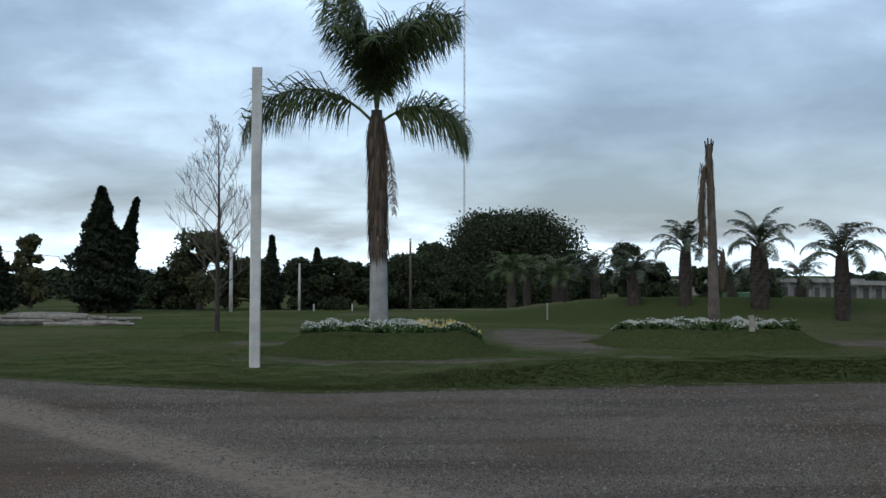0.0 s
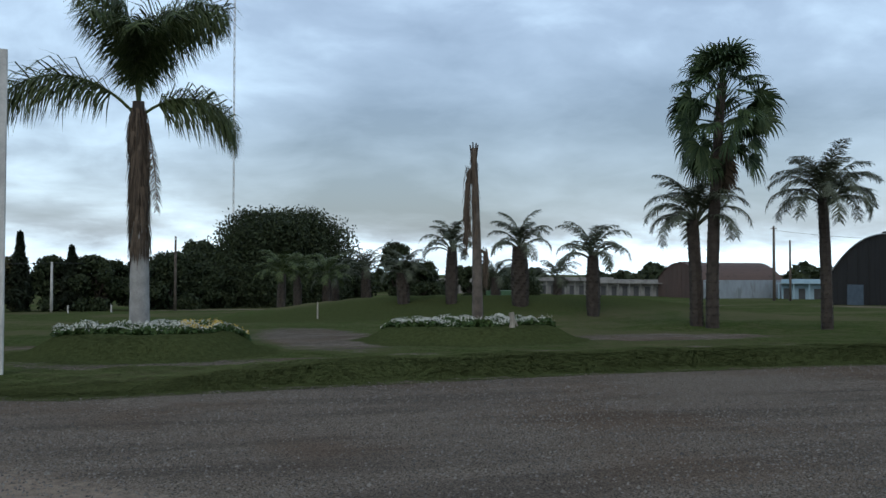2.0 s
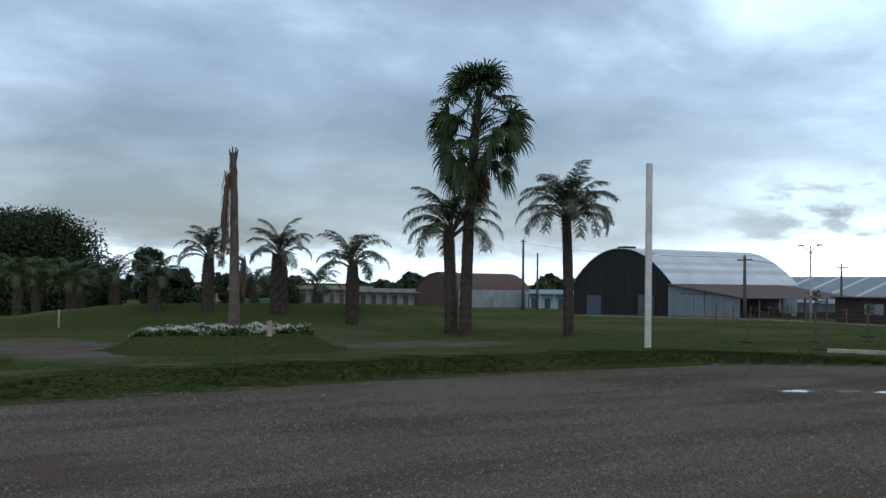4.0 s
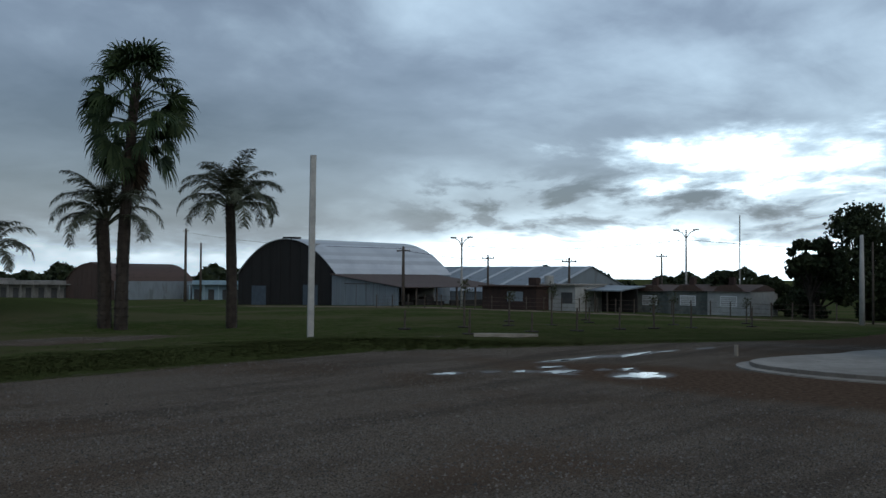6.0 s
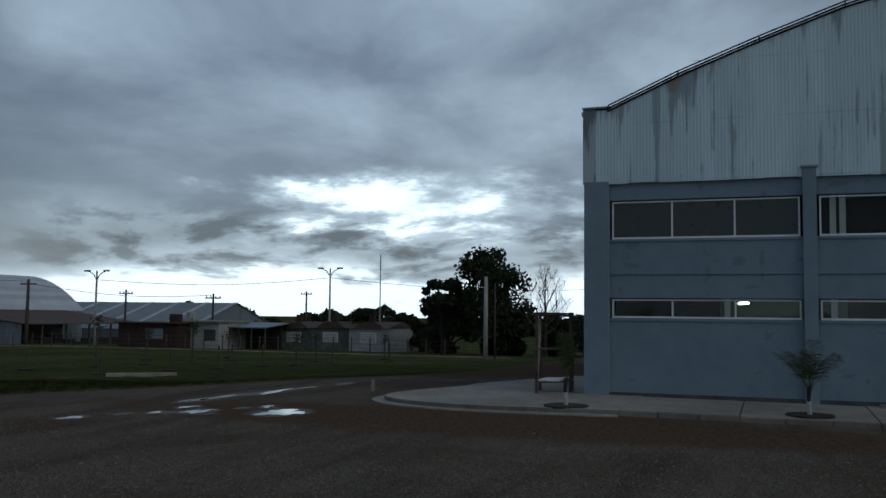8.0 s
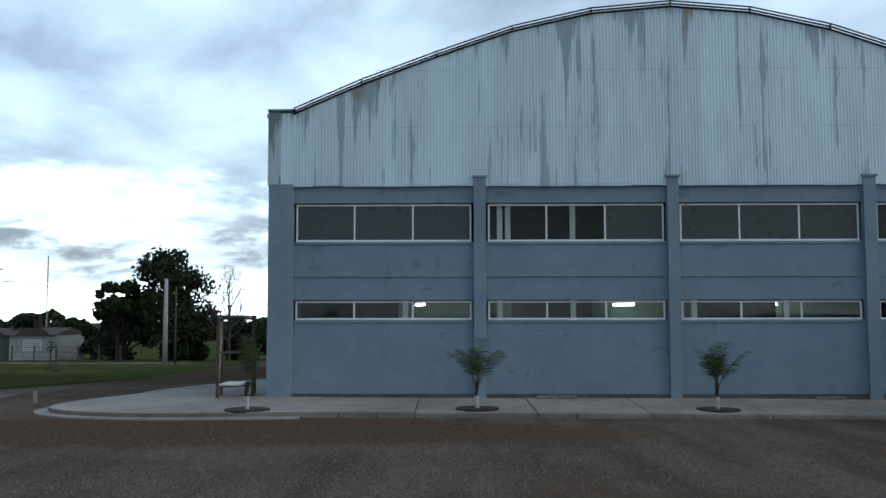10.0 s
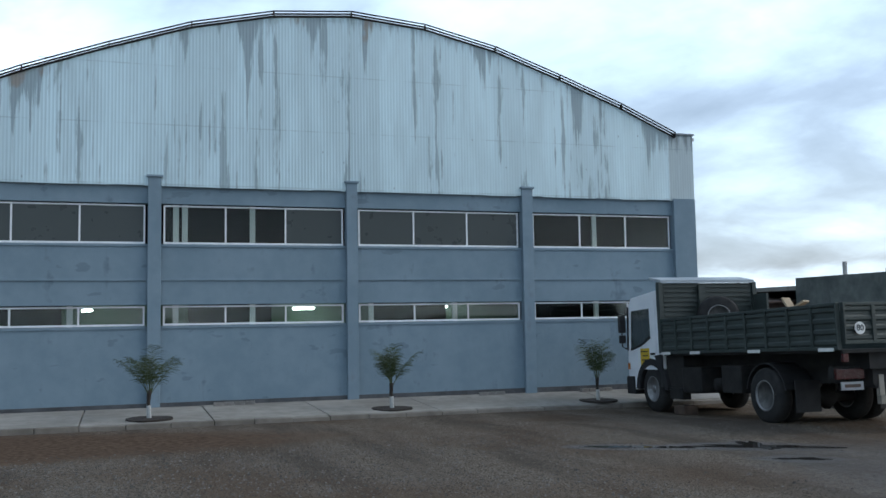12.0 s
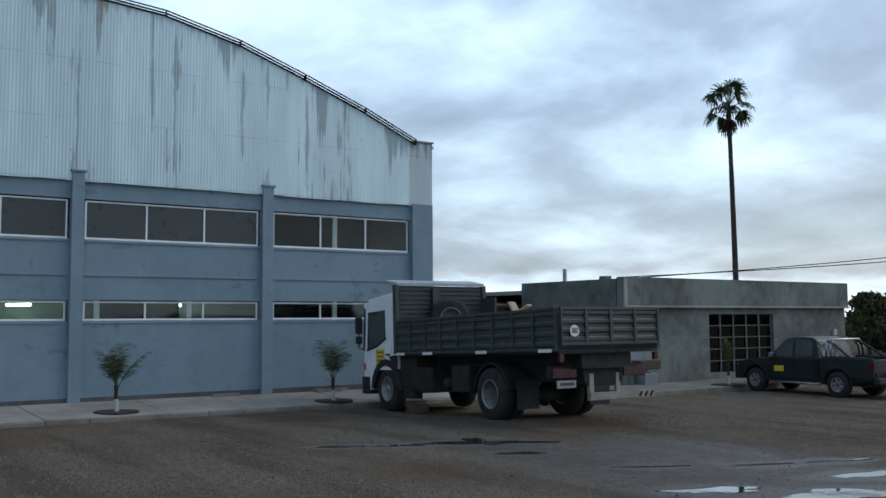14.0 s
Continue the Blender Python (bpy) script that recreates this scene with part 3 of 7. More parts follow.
def build_pavement():
    root = thing("pavement", (0, 0, 0), "pale worn concrete pavement with a rounded corner along the hall", "pavement", kind="structure")
    rnd = random.Random(3)
    # straight flags from the rounded corner southwards, each cast in place
    y, slabs = 3.2, []
    while y > -17:
        d = rnd.uniform(2.3, 3.1)
        slabs.append((max(y - d, -17), y))
        y -= d
    for a, b in slabs:
        h = rnd.uniform(-0.010, 0.006)
        ring = [(kerb_x(a) + 0.16, a + 0.012), (24.46, a + 0.012), (24.46, b - 0.012), (kerb_x(b) + 0.16, b - 0.012)]
        faces = ((3, 2, 1, 0), (4, 5, 6, 7), (0, 1, 5, 4), (1, 2, 6, 5), (2, 3, 7, 6), (3, 0, 4, 7))
        part("slab", Geo().add([(x, y, -0.45) for x, y in ring] + [(x, y, pave_z(x, y) + h) for x, y in ring], faces), CONCRETE, root, bevel=0.012)
        n = max(2, round((b - a) / 0.9))
        for i in range(n):
            p, q = a + i * (b - a) / n + 0.006, a + (i + 1) * (b - a) / n - 0.006
            off, up = rnd.uniform(-0.015, 0.015), rnd.uniform(-0.03, 0.0)
            ring = [(kerb_x(p) + off, p), (kerb_x(p) + 0.15, p), (kerb_x(q) + 0.15, q), (kerb_x(q) + off, q)]
            part("kerb_stone", Geo().add([(x, y, -0.5) for x, y in ring] + [(x, y, pave_z(x, y) + up) for x, y in ring], faces), KERB, root, bevel=0.02)
    # the rounded corner apron
    rim = [(PAVE_X0, 3.2), (20.47, 4.6), (20.36, 6.0), (20.5, 7.3), (20.95, 8.4), (21.6, 9.05), (22.5, 9.3), (24.0, 9.05), (25.8, 8.4), (27.4, 8.2), (32.0, 6.4)]
    out = []
    for k in range(len(rim) - 1):
        p0, p1, p2, p3 = (Vector(rim[max(0, min(len(rim) - 1, k + d))]) for d in (-1, 0, 1, 2))
        for t in (0, 0.25, 0.5, 0.75):
            out.append(tuple(p1 + (p2 - p0) * 0.5 * t + (p0 * 2 - p1 * 5 + p2 * 4 - p3) * 0.5 * t * t + (p1 * 3 - p0 - p2 * 3 + p3) * 0.5 * t ** 3))
    part("apron", Geo().prism([*out, (32.0, 6.4), (32.0, 3.2)][::-1], -0.3, PAVE_Z - 0.004, "z"), CONCRETE, root)
    inner, outer = out[:30], []
    for k, (x, y) in enumerate(inner):
        (ax, ay), (bx, by) = inner[max(0, k - 1)], inner[min(len(inner) - 1, k + 1)]
        d = Vector((bx - ax, by - ay)).normalized()
        outer.append((x - d.y * 0.34, y + d.x * 0.34))
    for k in range(len(inner) - 1):
        (x0, y0), (x1, y1), (u0, v0), (u1, v1) = inner[k], inner[k + 1], outer[k], outer[k + 1]
        m = Vector(((x0 + x1) / 2, (y0 + y1) / 2))
        a, b = m + (Vector((x0, y0)) - m) * 0.97, m + (Vector((x1, y1)) - m) * 0.97
        n = Vector((u0 - x0, v0 - y0)).normalized() * 0.03
        part("kerb_stone", Geo().prism([tuple(b), tuple(a), tuple(a + n), tuple(b + n)], -0.3, PAVE_Z - 0.012 + rnd.uniform(-0.006, 0.006), "z"), KERB, root)
        part("gutter", Geo().add([(x0, y0, 0.035), (x1, y1, 0.035), (u1, v1, 0.03), (u0, v0, 0.03), (x0, y0, -0.3), (x1, y1, -0.3), (u1, v1, -0.3), (u0, v0, -0.3)], ((3, 2, 1, 0), (3, 7, 6, 2), (0, 4, 7, 3), (1, 2, 6, 5))), CONCRETE, root)
    # pavement in front of the house further south
    part("slab", Geo().box(18.95, -36, -0.5, 21.5, -20.4, -0.03), KERB, root, bevel=0.02)
    part("ramp", Geo().prism([(18.6, -0.5), (21.5, -0.5), (21.5, -0.03), (18.6, -0.16)], -20.4, -17.0, "y"), KERB, root)


build_pavement()

# ---- the big hall ----
FILM = plain("dark_window_film", (0.038, 0.047, 0.046), (0.044, 0.053, 0.052), 0.4, 3, 0.3, spec=0.4, depth=0.0)
CLEAR = glass("window_glass", (0.86, 0.90, 0.88), 0.985)
ROOM_GREEN = plain("pale_green_wall", (0.17, 0.26, 0.20), (0.22, 0.31, 0.25), 1, 10, 0.8)
# near-black colour that carries the shade of unlit rooms
ROOM_SHADE = plain("room_shade_colour", (0.012, 0.013, 0.013), (0.022, 0.023, 0.023), 1, 10, 0.8)
TUBE = lamp_material("fluorescent_tube", (0.85, 1.0, 0.93), 16.0)
HALL = (24.44, -5.95)
ARCH = [(-10.0, 7.58), (-8.2, 8.36), (-6.2, 9.1), (-4.2, 9.78), (-2.1, 10.25), (0.0, 10.43), (2.1, 10.25), (4.2, 9.78), (6.2, 9.1), (8.2, 8.36), (10.0, 7.58)]


def arch_z(y):
    return float(np.interp(y, [a for a, _ in ARCH], [b for _, b in ARCH]))


def corrugated(y0, y1, z0, top, depth=0.0019, pitch=0.085, x=0.0):
    """A wavy sheet that stands in the plane x, its upper edge following top(y)."""
    g = Geo()
    n = max(8, int((y1 - y0) / pitch * 6))
    ys = [y0 + (y1 - y0) * i / n for i in range(n + 1)]
    for yy in ys:
        dx = x + depth * math.sin(2 * math.pi * yy / pitch)
        g.v += [(dx, yy, z0), (dx, yy, max(top(yy), z0 + 0.01))]
    for i in range(n):
        g.f.append((2 * i + 2, 2 * i, 2 * i + 1, 2 * i + 3))
    return g


def build_hall():
    root = thing("hall", (HALL[0], HALL[1], 0), "large blue-grey hall with a weathered corrugated iron arched gable", "building", turn=-0.83)
    # local y runs north; masonry bands
    for z0, z1 in ((-0.3, 2.10), (2.64, 4.16), (5.20, 5.70)):
        part("wall", Geo().box(0.08, -10.5, z0, 0.32, 10.5, z1), BLUE_WALL, root)
    part("plinth", Geo().box(0.03, -10.66, 0.0, 0.08, 10.66, 0.20), plain("dark_damp_plinth", (0.05, 0.052, 0.055), (0.10, 0.105, 0.11), 2, 20, 0.9), root)
    part("string_course", Geo().box(0.045, -10.1, 3.25, 0.09, 10.1, 3.30), BLUE_TRIM, root, "thin ledge")
    pil = [(10.0, 10.65, 5.70), (4.92, 5.24, 5.86), (-0.13, 0.17, 5.86), (-5.26, -4.93, 5.86), (-10.65, -9.9, 5.70)]
    for a, b, z in pil:
        part("pilaster", Geo().box(-0.06, a, -0.3, 0.30, b, z), BLUE_TRIM, root, bevel=0.012)
        if b - a < 0.5:
            part("pilaster_cap", Geo().box(-0.1, a - 0.04, z, 0.02, b + 0.04, z + 0.05), BLUE_TRIM, root)
    # side walls, back, floors, rooms whose indoor shade is put into near-black colour
    for s in (-1, 1):
        part("side_wall", Geo().box(0.32, s * 10.5 - 0.13, -0.5, 40, s * 10.5 + 0.13, 7.4), BLUE_WALL, root)
    part("back_wall", Geo().box(40, -10.6, -0.5, 40.2, 10.6, 7.4), BLUE_WALL, root)
    part("inner_wall", Geo().box(3.0, -10.3, 0.1, 3.1, 10.3, 2.95), ROOM_GREEN, root, "pale green inner wall")
    part("inner_wall", Geo().box(3.5, -10.3, 3.1, 3.6, 10.3, 5.6), ROOM_SHADE, root)
    part("inner_floor", Geo().box(0.33, -10.3, 2.95, 5.0, 10.3, 3.05), ROOM_SHADE, root)
    part("inner_floor", Geo().box(0.33, -10.3, 0.0, 5.0, 10.3, 0.1), ROOM_SHADE, root)
    part("inner_ceiling", Geo().box(0.33, -10.3, 5.55, 3.6, 10.3, 5.62), ROOM_SHADE, root)
    for yy, x, ln in ((6.6, 1.6, 0.25), (-1.0 + 1.7, 2.0, 0.5), (-3.3, 2.0, 0.45)):
        part("lamp_tube", Geo().tube([(x, yy, 2.55), (x + 0.5, yy + ln, 2.55)], 0.035), TUBE, root, "lit fluorescent tube")
    bays = [(5.24, 10.0), (0.17, 4.92), (-4.93, -0.13), (-9.9, -5.26)]
    white = {0: ((), (7.05,)), 1: ((4.55, 4.33, 2.62), (4.55, 2.62)), 2: ((), (-0.55, -2.95)), 3: ((-7.35,), (-7.35,))}
    shade_spans = {0: ((7.3, 10.0),), 1: ((2.0, 4.2),), 2: ((-3.0, -0.8),), 3: ((-9.9, -5.3),)}
    for k, (a, b) in enumerate(bays):
        for low, (z0, z1) in enumerate(((4.16, 5.20), (2.10, 2.64))):
            win = part("window", Geo().box(0.14, a + 0.06, z0 + 0.02, 0.19, b - 0.06, z0 + 0.07), WHITE_FRAME, root, "white aluminium strip window")
            part("window_frame", Geo().box(0.14, a + 0.06, z1 - 0.07, 0.19, b - 0.06, z1 - 0.03), WHITE_FRAME, win)
            ys = [a + 0.06 + (b - a - 0.12) * i / 3 for i in range(4)]
            for i, yy in enumerate(ys):
                y0 = min(max(yy - 0.022, a + 0.06), b - 0.06 - 0.044)
                part("mullion", Geo().box(0.142, y0, z0 + 0.07, 0.188, y0 + 0.044, z1 - 0.07), WHITE_FRAME, win)
            for i in range(3):
                clear = low or (k in (1, 3) and i != (0 if k == 1 else 9))
                pane = part("pane", Geo().box(0.160, ys[i] + 0.022, z0 + 0.07, 0.168, ys[i + 1] - 0.022, z1 - 0.07), CLEAR if clear else FILM, win)
                pane.visible_shadow = not clear
            part("sill", Geo().box(0.05, a, z0 - 0.05, 0.14, b, z0 + 0.012), BLUE_TRIM, win)
            for yy in white[k][low]:
                part("inner_post", Geo().box(0.235, yy - 0.07, z0 + 0.005, 0.30, yy + 0.07, z1 - 0.005), WHITE_FRAME, root, "white post behind the glass")
        # added dark sheets standing in for the shaded stretches behind the lower panes
        for y0, y1 in shade_spans[k]:
            part("screen", Geo().box(1.2, y0, 0.1, 1.25, y1, 2.94), ROOM_SHADE, root)
    # iron gable: sheets hung in three rows
    part("gable_backing", Geo().prism([(-10.62, 5.72), (10.62, 5.72), (10.62, 7.6), *[(y, z + 0.03) for y, z in ARCH[::-1]], (-10.62, 7.6)], 0.06, 0.14, "x"), DARK_SHEET, root)
    rnd, wsheet = random.Random(8), 0.84
    y = -10.66
    while y < 10.64:
        y1 = min(y + wsheet, 10.66)
        mid = (y + y1) / 2
        crest = (lambda t: arch_z(t) + 0.025) if abs(mid) < 10.0 else (lambda t: 7.66)
        rows = [5.64 + rnd.uniform(-0.012, 0.012), 7.22, 8.75]
        for i, z0 in enumerate(rows):
            top = max(crest(y), crest(y1))
            if z0 > top - 0.05:
                continue
            nxt = rows[i + 1] + 0.06 if i < 2 else 99
            g = corrugated(y, y1 + 0.03, z0, lambda t, n=nxt: min(n, crest(max(min(t, 9.99), -9.99)) if abs(mid) < 10.0 else 7.66), x=-0.012 - 0.003 * i)
            part("sheet", g, METAL_SHEET if abs(mid) < 10.0 else STAINED_SHEET, root)
        y = y1
    for s in (-1, 1):
        part("shoulder_cap", Geo().box(-0.06, s * 10.33 - 0.37, 7.66, 0.5, s * 10.33 + 0.37, 7.71), GREY_SHEET, root)
    for x, up, rr in ((-0.03, 0.01, 0.022), (-0.09, 0.065, 0.024), (-0.13, 0.13, 0.020)):
        part("verge", Geo().tube([(x, y, z + up) for y, z in ARCH], rr, 6), DARK_SHEET, root, "dark verge rail")
    for y, z in ARCH:
        part("verge_bracket", Geo().box(-0.13, y - 0.015, z - 0.02, -0.03, y + 0.015, z + 0.12), DARK_SHEET, root)
    g = Geo()
    for y, z in ARCH:
        g.v += [(0.0, y, z + 0.03), (40.2, y, z + 0.03), (0.0, y, z + 0.06), (40.2, y, z + 0.06)]
    for i in range(len(ARCH) - 1):
        a, b = 4 * i, 4 * i + 4
        g.f += [(a, a + 1, b + 1, b), (a + 2, b + 2, b + 3, a + 3), (a, b, b + 2, a + 2), (a + 1, a + 3, b + 3, b + 1)]
    part("roof", g, ROOF_SHEET, root, "arched iron roof")
    for s in (-1, 1):
        part("roof_shoulder", Geo().box(0.0, s * 10.33 - 0.4, 7.5, 40.2, s * 10.33 + 0.4, 7.6), ROOF_SHEET, root)


build_hall()


# ---- posts ----
def white_post(where, h, r, lean, label, turn):
    """A square sawn post, a little out of true."""
    g, n = Geo(), 9
    for i in range(n + 1):
        k, x, y, z = r * (1.03 - 0.07 * i / n), lean * i / n, 0.006 * math.sin(i * 1.7), -0.4 + (h + 0.4) * i / n
        c = k * 0.22
        ring = [(k, k - c), (k - c, k), (c - k, k), (-k, k - c), (-k, c - k), (c - k, -k), (k - c, -k), (k, c - k)]
        g.v += [(x + a, y + b, z) for a, b in ring]
        if i:
            g.f += [(8 * i - 8 + j, 8 * i - 8 + (j + 1) % 8, 8 * i + (j + 1) % 8, 8 * i + j) for j in range(8)]
    g.f += [tuple(range(8))[::-1], tuple(range(8 * n, 8 * n + 8))]
    solid("white_post", g, POST_PAINT, where, label, "post", "white posts on the grass verge", turn=turn)


white_post((-4.26, 21.27, float(lie(-4.26, 21.27))), 6.8, 0.118, 0.02, "tall white painted post with flaking paint on the grass verge", 12)
white_post((21.2, 24.36, float(lie(21.2, 24.36))), 6.3, 0.105, 0.04, "tall white painted post beside the gravel yard", -35)


# ---- plants ----
FROND = leafy("palm_frond_green", (0.022, 0.037, 0.014), (0.085, 0.108, 0.044))
FROND_GREY = leafy("palm_frond_grey_green", (0.035, 0.045, 0.030), (0.085, 0.095, 0.065))
FROND_DRY = leafy("dry_palm_frond", (0.036, 0.029, 0.023), (0.112, 0.087, 0.065), 0.8)
FROND_FAN = leafy("fan_palm_green", (0.016, 0.032, 0.014), (0.045, 0.068, 0.028))
LEAF_DARK = leafy("dark_tree_leaf", (0.012, 0.020, 0.010), (0.040, 0.052, 0.024))
LEAF_CYPRESS = leafy("cypress_leaf", (0.008, 0.013, 0.008), (0.022, 0.029, 0.016))
LEAF_OLIVE = leafy("olive_tree_leaf", (0.030, 0.036, 0.016), (0.075, 0.075, 0.036))
LEAF_BED = leafy("flower_bed_leaf", (0.02, 0.045, 0.014), (0.07, 0.11, 0.04))
GRASS = leafy("grass_blade", (0.054, 0.070, 0.026), (0.096, 0.106, 0.046), 1.0, 0.0)
GRASS_RANK = leafy("rank_grass_blade", (0.044, 0.054, 0.020), (0.076, 0.084, 0.034), 1.0, 0.0)
PETAL = leafy("white_petal", (0.36, 0.38, 0.34), (0.58, 0.59, 0.55), 0.6)
PETAL_GOLD = leafy("yellow_petal", (0.45, 0.30, 0.05), (0.55, 0.42, 0.12), 0.6)
BARK = plain("palm_bark", (0.05, 0.042, 0.034), (0.12, 0.10, 0.083), 3, 30, 0.9, depth=0.02)
BARK_PALE = plain("pale_palm_bark", (0.17, 0.17, 0.165), (0.28, 0.28, 0.27), 3, 30, 0.9, depth=0.012)
BARK_DARK = plain("dark_bark", (0.020, 0.016, 0.013), (0.052, 0.042, 0.034), 3, 30, 0.9, depth=0.02)
TWIG = plain("bare_twig", (0.06, 0.052, 0.048), (0.115, 0.10, 0.092), 3, 30, 0.9)


def frond(g, at, az, el, droop, length, leaf, n, hang, rnd, stem=0.03, wide=0.035, bare=0.14, curl=1.4, plume=0.0):
    """A feather leaf: a bent stem with leaflets on both sides."""
    az, p, pts, dirs, steps = radians(az), Vector(at), [], [], 14
    for i in range(steps + 1):
        e = radians(el - droop * (i / steps) ** curl)
        d = Vector((math.cos(e) * math.cos(az), math.cos(e) * math.sin(az), math.sin(e)))
        pts.append(p.copy())
        dirs.append(d)
        p = p + d * (length / steps)
    g.tube(pts, [stem * (1 - 0.85 * i / steps) for i in range(steps + 1)], 4, cap=False)
    flat = Vector((-math.sin(az), math.cos(az), 0))
    for i in range(n):
        s = bare + (1 - bare) * (i + rnd.random() * 0.6) / n
        k = min(int(s * steps), steps - 1)
        f = s * steps - k
        q, d = pts[k].lerp(pts[k + 1], f), dirs[k].lerp(dirs[k + 1], f)
        grow = leaf * (0.45 + 0.75 * math.sin(math.pi * min(1, 0.12 + 0.82 * (s - bare) / (1 - bare)))) * rnd.uniform(0.8, 1.1)
        for side in (-1, 1):
            v = flat * side * rnd.uniform(0.5, 0.9) + d * rnd.uniform(0.35, 0.75) + Vector((0, 0, rnd.uniform(-0.1, 0.45) - hang * 0.6 + rnd.uniform(-plume, plume)))
            v.normalize()
            mid = q + v * grow * 0.5
            v2 = (v + Vector((rnd.uniform(-0.2, 0.2), rnd.uniform(-0.2, 0.2), -hang * rnd.uniform(0.45, 1.5)))).normalized()
            tip = mid + v2 * grow * 0.55
            o = d * wide * 0.5
            g.add([q - o, q + o, mid + o * 1.2, mid - o * 1.2, tip], ((0, 1, 2, 3), (3, 2, 4)))


def trunk_geo(h, r0, r1, lean=(0, 0), rings=0, bulge=0.0, n=10, rnd=None):
    g, k = Geo(), 16
    pts, rad = [], []
    for i in range(k + 1):
        s = i / k
        pts.append((lean[0] * s * s, lean[1] * s * s, -0.3 + (h + 0.3) * s))
        rad.append(r0 + (r1 - r0) * s + bulge * math.sin(math.pi * s) + (rnd.uniform(-0.03, 0.03) * r0 if rnd else 0))
    g.tube(pts, rad, n)
    if rings:
        for i in range(rings):
            s = (i + 0.5) / rings
            a0 = i * 2.4
            r = r0 + (r1 - r0) * s + bulge * math.sin(math.pi * s)
            for j in range(6):
                a = a0 + j * math.pi / 3
                x, y, z = lean[0] * s * s + math.cos(a) * r * 0.9, lean[1] * s * s + math.sin(a) * r * 0.9, h * s
                t = Vector((math.cos(a), math.sin(a), 0.9)).normalized()
                q = Vector((x, y, z))
                o = Vector((-math.sin(a), math.cos(a), 0)) * r * 0.33
                e = q + t * r * 0.32
                g.add([q - o, q + o, e + o * 0.5, e - o * 0.5, q + Vector((0, 0, -0.16 * r)) + t * r * 0.2], ((0, 1, 2, 3), (1, 0, 4), (4, 0, 3), (1, 4, 2), (2, 4, 3)))
    return g


def skirt(g, h0, h1, r, n, rnd, length=0.9, lean=(0, 0), h=1.0):
    """Dead leaves that hang along the trunk."""
    for _ in range(n):
        z = rnd.uniform(h0, h1)
        s = (z / h) ** 2
        a = rnd.uniform(0, 6.283)
        q = Vector((lean[0] * s + math.cos(a) * r * 0.8, lean[1] * s + math.sin(a) * r * 0.8, z))
        out = Vector((math.cos(a), math.sin(a), 0))
        o = Vector((-math.sin(a), math.cos(a), 0)) * rnd.uniform(0.015, 0.04)
        ln = length * rnd.uniform(0.5, 1.1)
        mid = q + out * r * rnd.uniform(0.2, 0.55) + Vector((0, 0, -ln * 0.5))
        tip = mid + out * rnd.uniform(-0.06, 0.1) + Vector((0, 0, -ln * 0.5))
        g.add([q - o, q + o, mid + o, mid - o, tip], ((0, 1, 2, 3), (3, 2, 4)))


def queen_palm():
    rnd = random.Random(11)
    x, y = -1.98, 28.9
    root = thing("queen_palm", (x, y, float(lie(x, y))), "tall queen palm with drooping fronds and a dry brown skirt", "palm tree")
    top = 6.75
    part("trunk", trunk_geo(3.2, 0.30, 0.25, (-0.02, 0), 0, 0.0, 12, rnd), BARK_PALE, root, "pale smooth trunk", smooth=True)
    part("upper_trunk", Geo().tube([(-0.02, 0, 3.1), (-0.05, 0, 5.0), (-0.08, 0, top)], [0.24, 0.21, 0.17], 12), BARK_DARK, root, "dark fibrous upper trunk", smooth=True)
    g = Geo()
    skirt(g, 2.7, 6.6, 0.25, 1000, rnd, 1.1, (-0.08, 0), top)
    part("dead_leaf_skirt", g, FROND_DRY, root, "brown dead fronds along the trunk")
    g = Geo()
    frond(g, (0.2, -0.15, 6.1), -60, -70, 18, 2.7, 0.35, 46, 1.0, rnd)
    part("dead_frond", g, FROND_DRY, root, "hanging dry frond")
    # azimuth: 0 is the picture's right at the start of the walk
    sets = [(180, 48, 128, 5.2, 1.35), (-7, 40, 122, 3.5, 1.35), (174, 88, 48, 4.6, 1.4), (190, 84, 36, 4.4, 1.3), (160, 84, 70, 4.3, 1.3), (6, 86, 118, 4.7, 1.4), (-16, 84, 128, 4.4, 1.35), (26, 82, 112, 4.3, 1.3),
            (-88, 80, 140, 3.6, 1.1), (-60, 84, 130, 3.9, 1.15), (-124, 84, 130, 3.8, 1.15), (84, 82, 124, 4.1, 1.1), (-80, 88, 60, 2.6, 0.7)]
    for az, el, dr, ln, leaf in sets:
        g = Geo()
        frond(g, (-0.08, 0, top - (0.5 if el < 60 else 0.1)), az, el, dr, ln, leaf, 185 if el < 60 else 120, 0.95, rnd, 0.05, 0.036, 0.2, 1.25 if el < 60 else 1.9, 0.95)
        part("frond", g, FROND, root)


